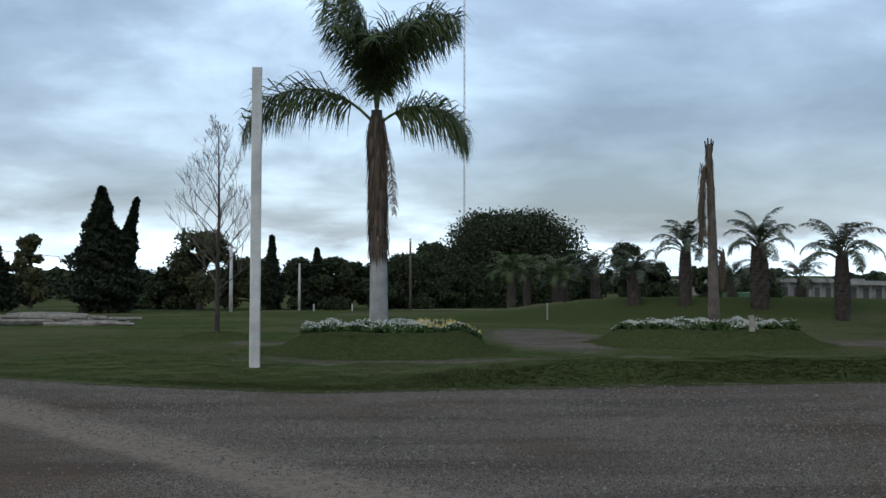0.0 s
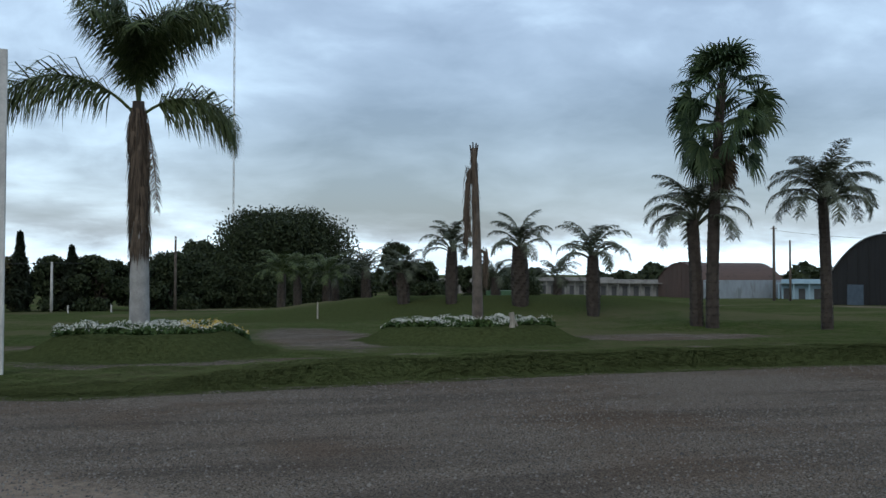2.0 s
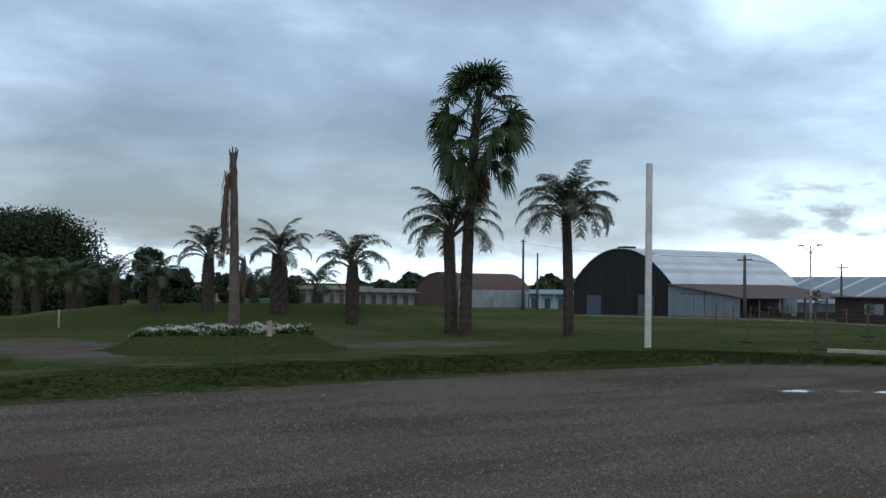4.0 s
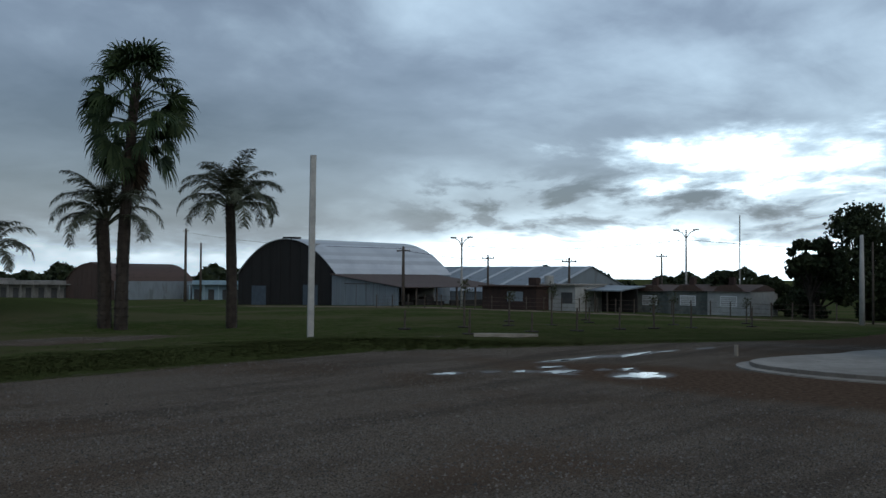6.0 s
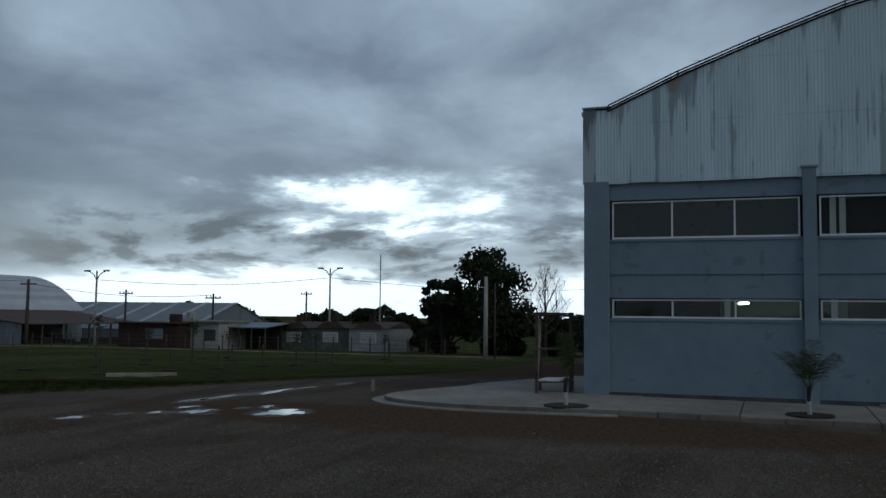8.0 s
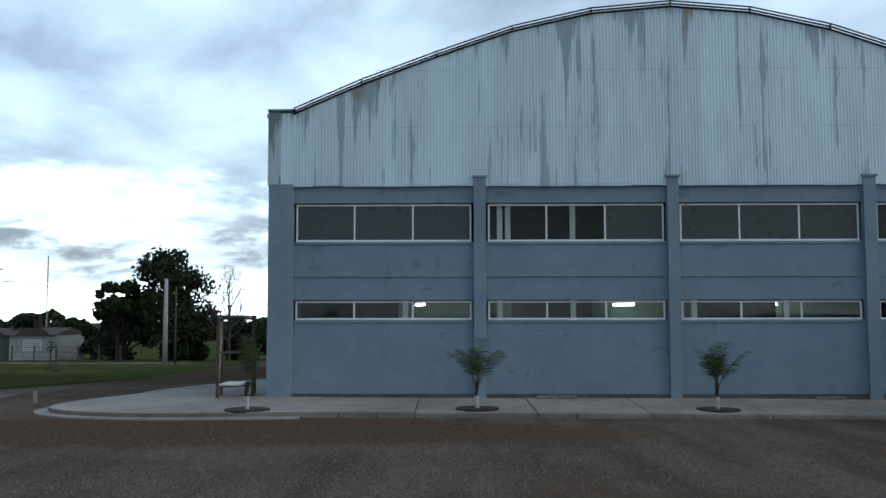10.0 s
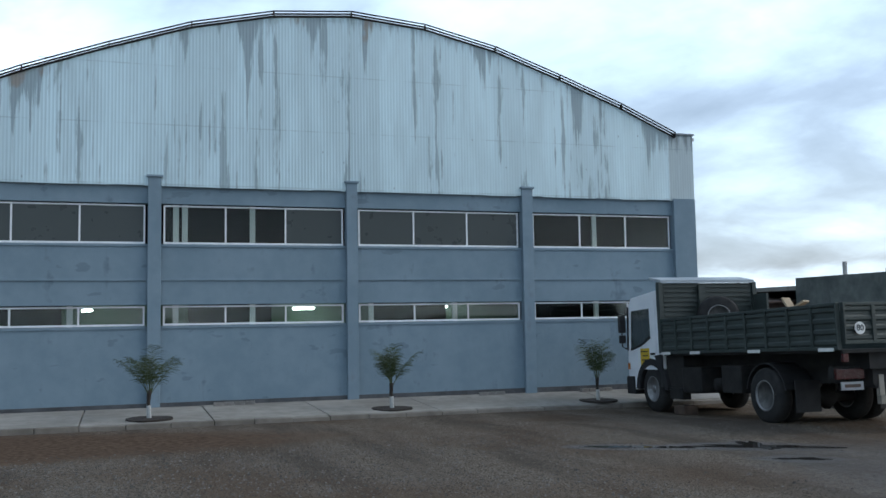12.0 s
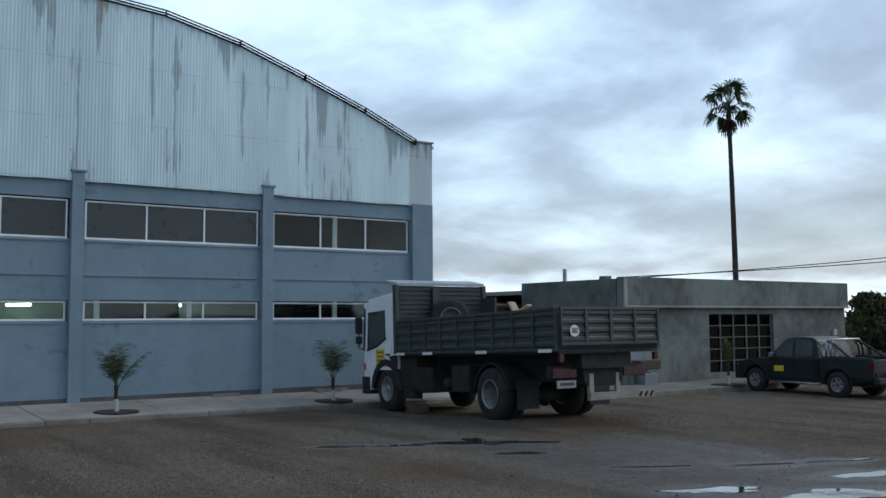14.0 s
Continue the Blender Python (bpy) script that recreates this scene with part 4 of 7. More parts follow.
def dead_palm():
    rnd = random.Random(21)
    x, y = 9.55, 33.0
    root = thing("dead_palm", (x, y, float(lie(x, y))), "dead headless palm with dry sheaths among white flowers", "palm tree")
    h = 6.5
    part("trunk", trunk_geo(h, 0.22, 0.10, (-0.15, 0), 0, 0.0, 10, rnd), BARK, root, "grey leafless trunk")
    g = Geo()
    skirt(g, 3.4, 6.5, 0.11, 200, rnd, 1.0, (-0.15, 0), h)
    for a, b, c in ((-0.32, 5.9, 3.4), (-0.38, 5.4, 2.9), (0.26, 2.9, 1.7)):
        g.tube([(-0.1, 0, b), (a, -0.05, b - 0.25), (a * 1.25, 0.0, (b + c) / 2), (a, 0.05, c)], [0.05, 0.07, 0.08, 0.02], 6)
        for _ in range(90):
            z = rnd.uniform(c, b)
            q = Vector((a * 1.15 + rnd.uniform(-0.09, 0.09), rnd.uniform(-0.09, 0.09), z))
            g.add([q, q + Vector((0.03, 0, 0)), q + Vector((rnd.uniform(-0.1, 0.1), rnd.uniform(-0.1, 0.1), -0.6))], ((0, 1, 2),))
    part("dry_sheath", g, FROND_DRY, root, "hanging dry brown sheaths")
    g = Geo()
    for a in (-0.16, -0.05, 0.08, 0.15):
        g.tube([(-0.13 + a * 0.5, 0, h - 0.3), (-0.13 + a, 0.03 * a, h + 0.28 - abs(a))], [0.05, 0.025], 5)
    part("broken_spike", g, BARK_DARK, root)


def fan_leaf(g, at, az, el, stalk, size, rnd, fall=0.5):
    """A fan leaf: an arching stalk, a pleated blade joined for half its length, and split tips that hang."""
    az = radians(az)
    pts, p, e = [Vector(at)], Vector(at), el
    for i in range(4):
        er = radians(e)
        p = p + Vector((math.cos(er) * math.cos(az), math.cos(er) * math.sin(az), math.sin(er))) * stalk / 4
        pts.append(p.copy())
        e -= 3 + 7 * fall
    g.tube(pts, [0.035, 0.03, 0.026, 0.022, 0.018], 4, cap=False)
    er = radians(max(e - 14 * fall, -88))
    d = Vector((math.cos(er) * math.cos(az), math.cos(er) * math.sin(az), math.sin(er)))
    side = Matrix.Rotation(rnd.uniform(-1.35, 1.35), 3, d) @ Vector((-math.sin(az), math.cos(az), 0))
    nrm = side.cross(d)
    q, n, last = pts[-1], 19, None
    for i in range(n):
        a = radians(-98 + 196 * i / (n - 1))
        v = (d * math.cos(a) + side * math.sin(a) - nrm * 0.25 * abs(math.sin(a)) + nrm * rnd.uniform(-0.06, 0.06)).normalized()
        ln = size * (0.68 + 0.32 * math.cos(a)) * rnd.uniform(0.88, 1.08)
        o = (side * math.cos(a) - d * math.sin(a)) * size * 0.042
        mid = q + v * ln * 0.42 + Vector((0, 0, -fall * 0.08 * ln))
        v2 = (v + Vector((0, 0, -fall * rnd.uniform(0.6, 1.2)))).normalized()
        far = mid + v2 * ln * 0.34
        tip = far + (v2 + Vector((0, 0, -fall * rnd.uniform(0.9, 2.2)))).normalized() * ln * 0.30
        g.add([q, mid - o, mid + o, far - o * 0.75, far + o * 0.75, tip], ((0, 1, 2), (1, 3, 4, 2), (3, 5, 4)))
        if last is not None:
            g.add([q, last, mid - o], ((0, 1, 2),))
        last = mid + o


def fan_palm(x, y, h, r, heart, leaves, size, seed, label, lean=(0, 0), rings=26, stalk=1.3, dry=8, hang=1.0):
    """heart: the length of trunk over which the leaves spring."""
    rnd = random.Random(seed)
    root = thing("fan_palm", (x, y, float(lie(x, y))), label, "palm tree")
    part("trunk", trunk_geo(h, r, r * 0.62, lean, rings, 0.0, 10, rnd), BARK_DARK, root, "rough trunk with old leaf bases")
    for i in range(leaves):
        s = i / leaves
        el = 86 - 100 * s ** 1.25 + rnd.uniform(-12, 12)
        z = h - heart * s ** 1.2
        g = Geo()
        fan_leaf(g, (lean[0], lean[1], z), i * 137.5 + rnd.uniform(-12, 12), el, stalk * (0.5 + 0.6 * math.sin(math.pi * min(1, 0.1 + 0.8 * s))) * rnd.uniform(0.8, 1.15), size * rnd.uniform(0.85, 1.1), rnd, hang * (0.5 + 0.4 * s))
        part("fan_leaf", g, FROND_FAN, root)
    for i in range(dry):
        g = Geo()
        fan_leaf(g, (lean[0], lean[1], h - heart * rnd.uniform(0.85, 1.12)), i * 137.5 + rnd.uniform(-20, 20), rnd.uniform(-87, -74), 0.4 * stalk * rnd.uniform(0.6, 1.2), size * 0.85, rnd, 0.5)
        part("dead_fan_leaf", g, FROND_DRY, root, "hanging brown dead leaf")


def jelly_palm(x, y, h, r, size, n, seed, label, bulge=0.0, grey=True, leaflets=60, group="palms of the park"):
    rnd = random.Random(seed)
    root = thing("jelly_palm", (x, y, float(lie(x, y))), label, "palm tree", group)
    part("trunk", trunk_geo(h, r * 0.86, r * 0.74, (rnd.uniform(-0.2, 0.2), 0), int(h * 5), bulge, 9, rnd), BARK_DARK, root, "dark trunk clad in leaf bases")
    for i in range(n):
        s = i / n
        g = Geo()
        el = 88 - 52 * s ** 0.9 + rnd.uniform(-7, 7)
        frond(g, (0, 0, h - 0.1 - 0.3 * s), i * 137.5 + rnd.uniform(-10, 10), el, rnd.uniform(105, 150) * (0.75 + 0.5 * s), size * rnd.uniform(0.9, 1.15), 0.50 * size / 2.6, leaflets, 0.45, rnd, 0.05, 0.034 if leaflets > 40 else 0.046, 0.26, 1.6)
        part("frond", g, FROND_GREY if grey else FROND, root)


def cards(name, mat, parent, centres, sizes, rnd, long=1.6, label=""):
    """Many small pointed leaves, turned every way."""
    n = len(centres)
    a = rnd.normal(size=(n, 3))
    a /= np.linalg.norm(a, axis=1, keepdims=True)
    b = np.cross(a, rnd.normal(size=(n, 3)))
    b /= np.linalg.norm(b, axis=1, keepdims=True) + 1e-9
    s = sizes[:, None]
    c = np.cross(a, b) * s * 0.18
    v = np.stack([centres - a * s * long * 0.5, centres + b * s * 0.5 + c, centres + a * s * long * 0.5, centres - b * s * 0.5 + c], 1).reshape(-1, 3)
    i = np.arange(n) * 4
    f = np.concatenate([np.stack([i, i + 1, i + 2], 1), np.stack([i, i + 2, i + 3], 1)])
    me = bpy.data.meshes.new(name)
    me.from_pydata(v.tolist(), [], f.tolist())
    me.materials.append(mat)
    ob = new(name, me)
    ob.parent = parent
    return tagged(ob, label)


def clumped(rnd, blobs, n):
    """Points near the skins of several blobs (x, y, z, rx, rz)."""
    b = np.array(blobs)
    w_ = b[:, 3] ** 2
    k = rnd.choice(len(b), n, p=w_ / w_.sum())
    d = rnd.normal(size=(n, 3))
    d /= np.linalg.norm(d, axis=1, keepdims=True)
    r = rnd.uniform(0.1, 1.0, (n, 1)) ** 0.5 * rnd.uniform(0.75, 1.12, (n, 1))
    return b[k, :3] + d * r * np.stack([b[k, 3], b[k, 3], b[k, 4]], 1)


def limbs(g, base, top, r, blobs, rnd, n=14):
    g.tube([(0, 0, -0.4), (0.05, 0, base * 0.5), (0, 0.05, base), (0, 0, (base + top) / 2)], [r * 1.3, r, r * 0.85, r * 0.4], 8)
    for i in range(min(n, len(blobs))):
        b = blobs[i]
        s = Vector((0, 0, base * rnd.uniform(0.6, 1.05)))
        e = Vector(b[:3])
        g.tube([s, s.lerp(e, 0.5) + Vector((0, 0, 0.1 * b[3])), e], [r * 0.5, r * 0.3, r * 0.08], 5)


def broad_tree(x, y, h, wd, seed, label, mat=None, base=0.25, leaves=7000, size=0.3, lumps=26, depth=None, name="tree", group="", trunk=True):
    rnd = np.random.default_rng(seed)
    pr = random.Random(seed)
    root = thing(name, (x, y, float(lie(x, y))), label, "tree", group)
    blobs = []
    for i in range(lumps):
        a, t = pr.uniform(0, 6.283), pr.uniform(0, 1)
        ring = math.sqrt(pr.uniform(0.05, 1)) * (1 - 0.75 * max(0, t - 0.35) / 0.65) ** 0.7
        z = h * (base + (0.93 - base) * t)
        rr = wd * pr.uniform(0.07, 0.17)
        blobs.append((math.cos(a) * ring * (wd / 2 - rr), math.sin(a) * ring * ((depth or wd) / 2 - rr), min(z, h - rr * 0.8), rr, rr * 0.8))
    pts = clumped(rnd, blobs, leaves)
    pts[:, 2] = np.maximum(pts[:, 2], h * base * 0.4)
    cards("crown", mat or LEAF_DARK, root, pts, rnd.uniform(0.6, 1.3, leaves) * size, rnd)
    g = Geo()
    limbs(g, h * max(base, 0.2), h * 0.8, max(0.1, wd * 0.03), blobs, pr)
    part("trunk", g, BARK_DARK, root)
    return root


def cypress(x, y, h, wd, seed, lean=0.0, label="dark pointed cypress at the edge of the park", leaves=8000):
    rnd = np.random.default_rng(seed)
    root = thing("cypress", (x, y, float(lie(x, y))), label, "tree")
    t = rnd.uniform(0, 1, leaves) ** 0.75
    a = rnd.uniform(0, 6.283, leaves)
    prof = (np.clip(t / 0.12, 0.55, 1)) * (1 - t) ** 1.05 * (0.72 + 0.3 * np.sin(t * 31 + a * 2) * np.sin(a * 3 + t * 9) + 0.2 * np.sin(t * 67 + a * 5)) + 0.03
    r = prof * wd / 2 * rnd.uniform(0.5, 1.06, leaves)
    pts = np.stack([np.cos(a) * r + lean * t * t, np.sin(a) * r, 0.1 + t * h * 0.99], 1)
    cards("crown", LEAF_CYPRESS, root, pts, rnd.uniform(0.10, 0.28, leaves), rnd, 2.6)
    part("trunk", Geo().tube([(0, 0, -0.3), (0, 0, h * 0.4), (lean * 0.8, 0, h * 0.9)], [0.16, 0.1, 0.02], 6), BARK_DARK, root)


def bare_tree(x, y, h, wd, seed, label, stem=0.13, depth_=6, low=0.22, up=0.35):
    pr = random.Random(seed)
    root = thing("bare_tree", (x, y, float(lie(x, y))), label, "tree")
    g, tw = Geo(), Geo()

    def grow(p, d, ln, r, level):
        q = p
        pts, rad = [p], [r]
        for i in range(3):
            d = (d + Vector((pr.uniform(-1, 1), pr.uniform(-1, 1), pr.uniform(-0.3, 1) * up)) * 0.14).normalized()
            q = q + d * ln / 3
            pts.append(q)
            rad.append(r * (1 - 0.14 * (i + 1)))
        (g if level < 2 else tw).tube(pts, rad, 6 if level < 2 else 3, cap=False)
        if level >= depth_ - 1:
            return
        for i in range(3 if level else 2):
            k = pr.uniform(0.45, 1.0)
            s = pts[1].lerp(pts[3], k)
            side = Vector((pr.uniform(-1, 1), pr.uniform(-1, 1), pr.uniform(0.1, 0.9))).normalized()
            grow(s, (d * 0.7 + side * 0.75).normalized(), ln * pr.uniform(0.55, 0.75), max(r * 0.5, 0.006), level + 1)

    g.tube([(0, 0, -0.3), (0, 0, h * low), (0.05, 0, h * 0.55), (0, 0.03, h)], [stem * 1.2, stem, stem * 0.6, 0.01], 8)
    n = 26
    for i in range(n):
        s = i / n
        z = h * (low + (0.97 - low) * s)
        a = i * 2.4
        grow(Vector((0, 0, z)), Vector((math.cos(a), math.sin(a), 0.75 + s)).normalized(), wd * 0.36 * (1 - 0.72 * s) * pr.uniform(0.8, 1.15), stem * 0.36 * (1 - 0.7 * s), depth_ - 4)
    part("trunk", g, BARK_DARK, root)
    part("twig_crown", tw, TWIG, root, "fine leafless twigs")


queen_palm()
dead_palm()
fan_palm(21.55, 37.2, 10.8, 0.31, 2.9, 70, 1.25, 4, "tall fan palm with a shaggy crown on the lawn", (0.42, -0.25), 30, 1.65, 18)
jelly_palm(21.2, 37.95, 4.75, 0.36, 2.9, 26, 31, "grey-green jelly palm leaning beside the tall fan palm")
jelly_palm(26.05, 35.4, 5.7, 0.30, 2.9, 30, 32, "jelly palm with an even grey-green fountain crown on the lawn")
for k, (x, y, h, r, size) in enumerate(((21.6, 50.5, 3.49, 0.39, 2.96), (18.4, 54.2, 3.62, 0.55, 2.64), (14.6, 56.3, 3.53, 0.37, 2.46), (11.9, 57.9, 1.95, 0.40, 2.14), (12.0, 92.0, 3.0, 0.4, 3.0), (14.2, 86.5, 3.8, 0.5, 3.2),
                                        (5.5, 75.5, 3.2, 0.32, 2.8), (7.6, 84.0, 3.4, 0.35, 3.0), (34.0, 88.5, 3.2, 0.5, 3.0), (28.0, 90.0, 3.2, 0.5, 3.0), (10.2, 84.0, 3.0, 0.4, 3.0))):
    jelly_palm(x, y, h, r, size, 18, 40 + k, "stocky jelly palm with a dark trunk on the grassy mound", 0.1, k not in (6, 7, 10), 40)
bare_tree(-8.13, 33.7, 7.4, 4.6, 7, "slender leafless young tree on a small mound", 0.085, 6, 0.2, 0.9)
cypress(-29.9, 81.5, 10.9, 9.2, 3, leaves=22000)
cypress(-28.2, 81.8, 10.0, 4.0, 4, 1.3)
cypress(-18.0, 98.0, 7.7, 3.4, 5)
cypress(-13.4, 99.0, 6.4, 3.6, 6)
cypress(-39.6, 82.0, 6.6, 6.4, 8, 0.0, "low dark conifer beside the log pile")
LINE = [(-56, 100, 5.0, 9), (-46, 104, 8.4, 5), (-34, 103, 4.4, 8), (-29, 99, 4.6, 6), (-25.2, 96.5, 8.4, 9), (-20.5, 100, 5.6, 7), (-16, 101, 5.6, 7), (-11.0, 100, 5.7, 7), (-7.5, 102, 5.0, 6), (-4.2, 105, 6.4, 7), (-1.0, 110, 5.2, 7)]
for k, (x, y, h, wd) in enumerate(LINE):
    broad_tree(x, y, h, wd * 1.25, 60 + k, "dark leafy tree in the row behind the park road", LEAF_OLIVE if k in (1, 4, 5) else LEAF_DARK, 0.05, 11000, 0.24, group="row of dark trees")
broad_tree(8.4, 120, 12.8, 27.5, 90, "huge round dark evergreen tree behind the palms", None, 0.06, 80000, 0.24, 150)
broad_tree(-1.5, 121, 8.4, 9, 91, "tree with a loose crown beside the huge evergreen", None, 0.15, 6000, 0.35)
for k, (x, y, h, wd) in enumerate(((24, 122, 8.6, 8), (29, 128, 6.2, 9), (19, 128, 6.5, 9), (37, 132, 5.6, 6), (46, 150, 5.0, 9), (58, 170, 5.0, 10))):
    broad_tree(x, y, h, wd, 100 + k, "dark tree standing behind the park palms", None, 0.12, 8000, 0.27, group="trees beyond the park")
broad_tree(75.0, 22.4, 9.2, 9.6, 120, "dense dark tree with an irregular crown by the lane", None, 0.25, 12500, 0.21, 60)
broad_tree(73.3, 25.8, 6.8, 5.6, 121, "lower side tree with feathery branches", LEAF_DARK, 0.3, 3200, 0.28, 22)
bare_tree(74.6, 17.4, 6.6, 6.6, 17, "leafless tree with fine branches behind the lane", 0.16, 6, 0.2, 0.5)
for k, (x, y, h, wd) in enumerate(((80.5, 36.0, 4.0, 5.0), (83.5, 33.0, 3.7, 5.0), (80, 27.5, 4.4, 6), (78, 16.5, 3.2, 6), (82, 12.5, 3.4, 7), (76, 21, 3.0, 5))):
    broad_tree(x, y, h, wd, 130 + k, "dark bushy tree along the lane fence", None, 0.05, 7000, 0.2, group="bushes along the lane")
# distance haze on these trees is put into the lighter leaf colour
for k, (x, y, h, wd) in enumerate(((33.9, -57.5, 4.7, 4.2), (36.5, -64, 4.9, 7), (33.5, -63, 4.2, 7))):
    broad_tree(x, y, h * 0.88, wd, 140 + k, "tree beyond the rendered house, leaves paled for haze", LEAF_OLIVE, 0.1, 4200, 0.2, group="trees beyond the house")
cypress(118.0, 150.0, 8.0, 3.0, 150, 0, "slim far cypress behind the sheds", 1500)
cypress(112.0, 148.0, 6.6, 4.0, 151, 0, "slim far cypress behind the sheds", 1500)
fan_palm(33.6, -43.74, 14.75, 0.19, 0.75, 20, 1.0, 14, "very tall thin fan palm with a ragged crown", (0.18, 0.02), 0, 0.95, 7, 1.2)


def far_woods():
    """A low far belt of trees that closes the view; the unseen part is added."""
    rnd = np.random.default_rng(55)
    n = 110000
    # full circle: the unseen trees keep low sky out of window reflections
    a = rnd.uniform(radians(-180), radians(180), n)
    r = rnd.uniform(255, 290, n)
    top = 5.6 + 1.6 * np.sin(a * 37) + 1.1 * np.sin(a * 91 + 1) + 0.8 * np.sin(a * 213)
    z = -3.5 + top * rnd.uniform(0, 1, n) ** 0.7
    pts = np.stack([-np.sin(a) * r, np.cos(a) * r, z], 1)
    root = thing("far_woods", (0, 0, 0), "low dark belt of far trees along the horizon, its unseen half added", "woods", kind="stuff")
    cards("foliage", LEAF_DARK, root, pts, rnd.uniform(0.7, 1.5, n), rnd)


far_woods()


def sapling(x, y, h, seed, thin=False):
    rnd = random.Random(seed)
    root = thing("palm_sapling", (x, y, pave_z(x, y) if y > -17 else -0.03), "young queen palm planted in a square pit in the pavement", "palm tree", "saplings along the pavement")
    part("trunk", Geo().tube([(0, 0, -0.1), (0.0, 0.02, 0.35), (0.02, 0, 0.62)], [0.045, 0.04, 0.055], 7), BARK_DARK, root)
    part("whitewash", Geo().tube([(0, 0.0, 0.02), (0.0, 0.01, 0.3)], [0.053, 0.05], 7), POST_PAINT, root, "whitewashed foot")
    for i in range(5 if thin else 11):
        g = Geo()
        frond(g, (0.02, 0, 0.5), i * 137.5 + rnd.uniform(-15, 15), 87 - (10 if thin else 36) * i / 11 + rnd.uniform(-7, 7), rnd.uniform(15, 60) * (0.4 if thin else 1), (h - 0.45) * rnd.uniform(0.7, 1.12), 0.26, 30, 0.45, rnd, 0.010, 0.009, 0.3, 2.0)
        part("frond", g, FROND_YOUNG, root)
    g = Geo().prism([(0.55 * math.cos(a) * (1 + 0.1 * math.sin(3 * a)), 0.5 * math.sin(a)) for a in [k * math.pi / 9 for k in range(18)]], -0.02, 0.025, "z")
    part("planting_soil", g, SOIL, root, "dark soil in the pit")


FROND_YOUNG = leafy("young_palm_green", (0.028, 0.044, 0.016), (0.075, 0.092, 0.038))
SOIL = plain("dark_soil", (0.02, 0.016, 0.013), (0.045, 0.036, 0.03), 5, 50, 0.95, depth=0.02)
sapling(21.0, 4.43, 1.75, 1, True)
sapling(21.75, -0.7, 1.55, 2)
sapling(22.2, -6.35, 1.5, 3)
sapling(22.5, -12.15, 1.55, 4)
sapling(19.35, -24.65, 1.35, 5, True)


def flower_bed(bed, seed, gold, label, n=9000):
    rnd = np.random.default_rng(seed)
    a = rnd.uniform(0, 6.283, n)
    r = np.sqrt(rnd.uniform(0.0, 1, n)) * 0.62 * (1 + 0.1 * np.sin(5 * a + 1))
    x, y = bed[0] + np.cos(a) * r * bed[2] * 1.22, bed[1] + 0.05 * bed[3] + np.sin(a) * r * bed[3] * 0.62
    lump = 0.75 + 0.35 * np.sin(x * 3.1 + seed) * np.sin(y * 2.7) + 0.15 * np.sin(x * 7)
    hgt = 0.24 * lump * (1 - 0.3 * r)
    z = lie(x, y) + hgt * rnd.uniform(0.2, 1, n)
    root = thing("flower_bed", (0, 0, 0), label, "flower bed", kind="stuff")
    P = np.stack([x, y, z], 1)
    cards("foliage", LEAF_BED, root, P, rnd.uniform(0.06, 0.14, n), rnd)
    m = n * 9 // 10
    top = P[:m] + np.stack([rnd.normal(0, 0.03, m), rnd.normal(0, 0.03, m), hgt[:m] * 0.55], 1)
    keep = rnd.uniform(size=m) < np.clip(0.5 + 0.8 * np.sin(x[:m] * 1.9 + seed * 2) * np.cos(y[:m] * 1.3), 0.12, 0.95)
    top = top[keep]
    k = len(top)
    cards("blossom", PETAL, root, top, rnd.uniform(0.025, 0.06, k), rnd, 1.1, "white blossom")
    if gold:
        q = top[(top[:, 0] > bed[0] + 0.9)][::3] + np.array([0, 0, 0.05])
        cards("yellow_blossom", PETAL_GOLD, root, q, rnd.uniform(0.03, 0.06, len(q)), rnd, 1.1, "yellow blossom")


flower_bed(BED_1, 2, True, "mixed bed of white and yellow flowers round the queen palm")
flower_bed(BED_2, 5, False, "dense bed of white flowers round the dead palm", 13000)


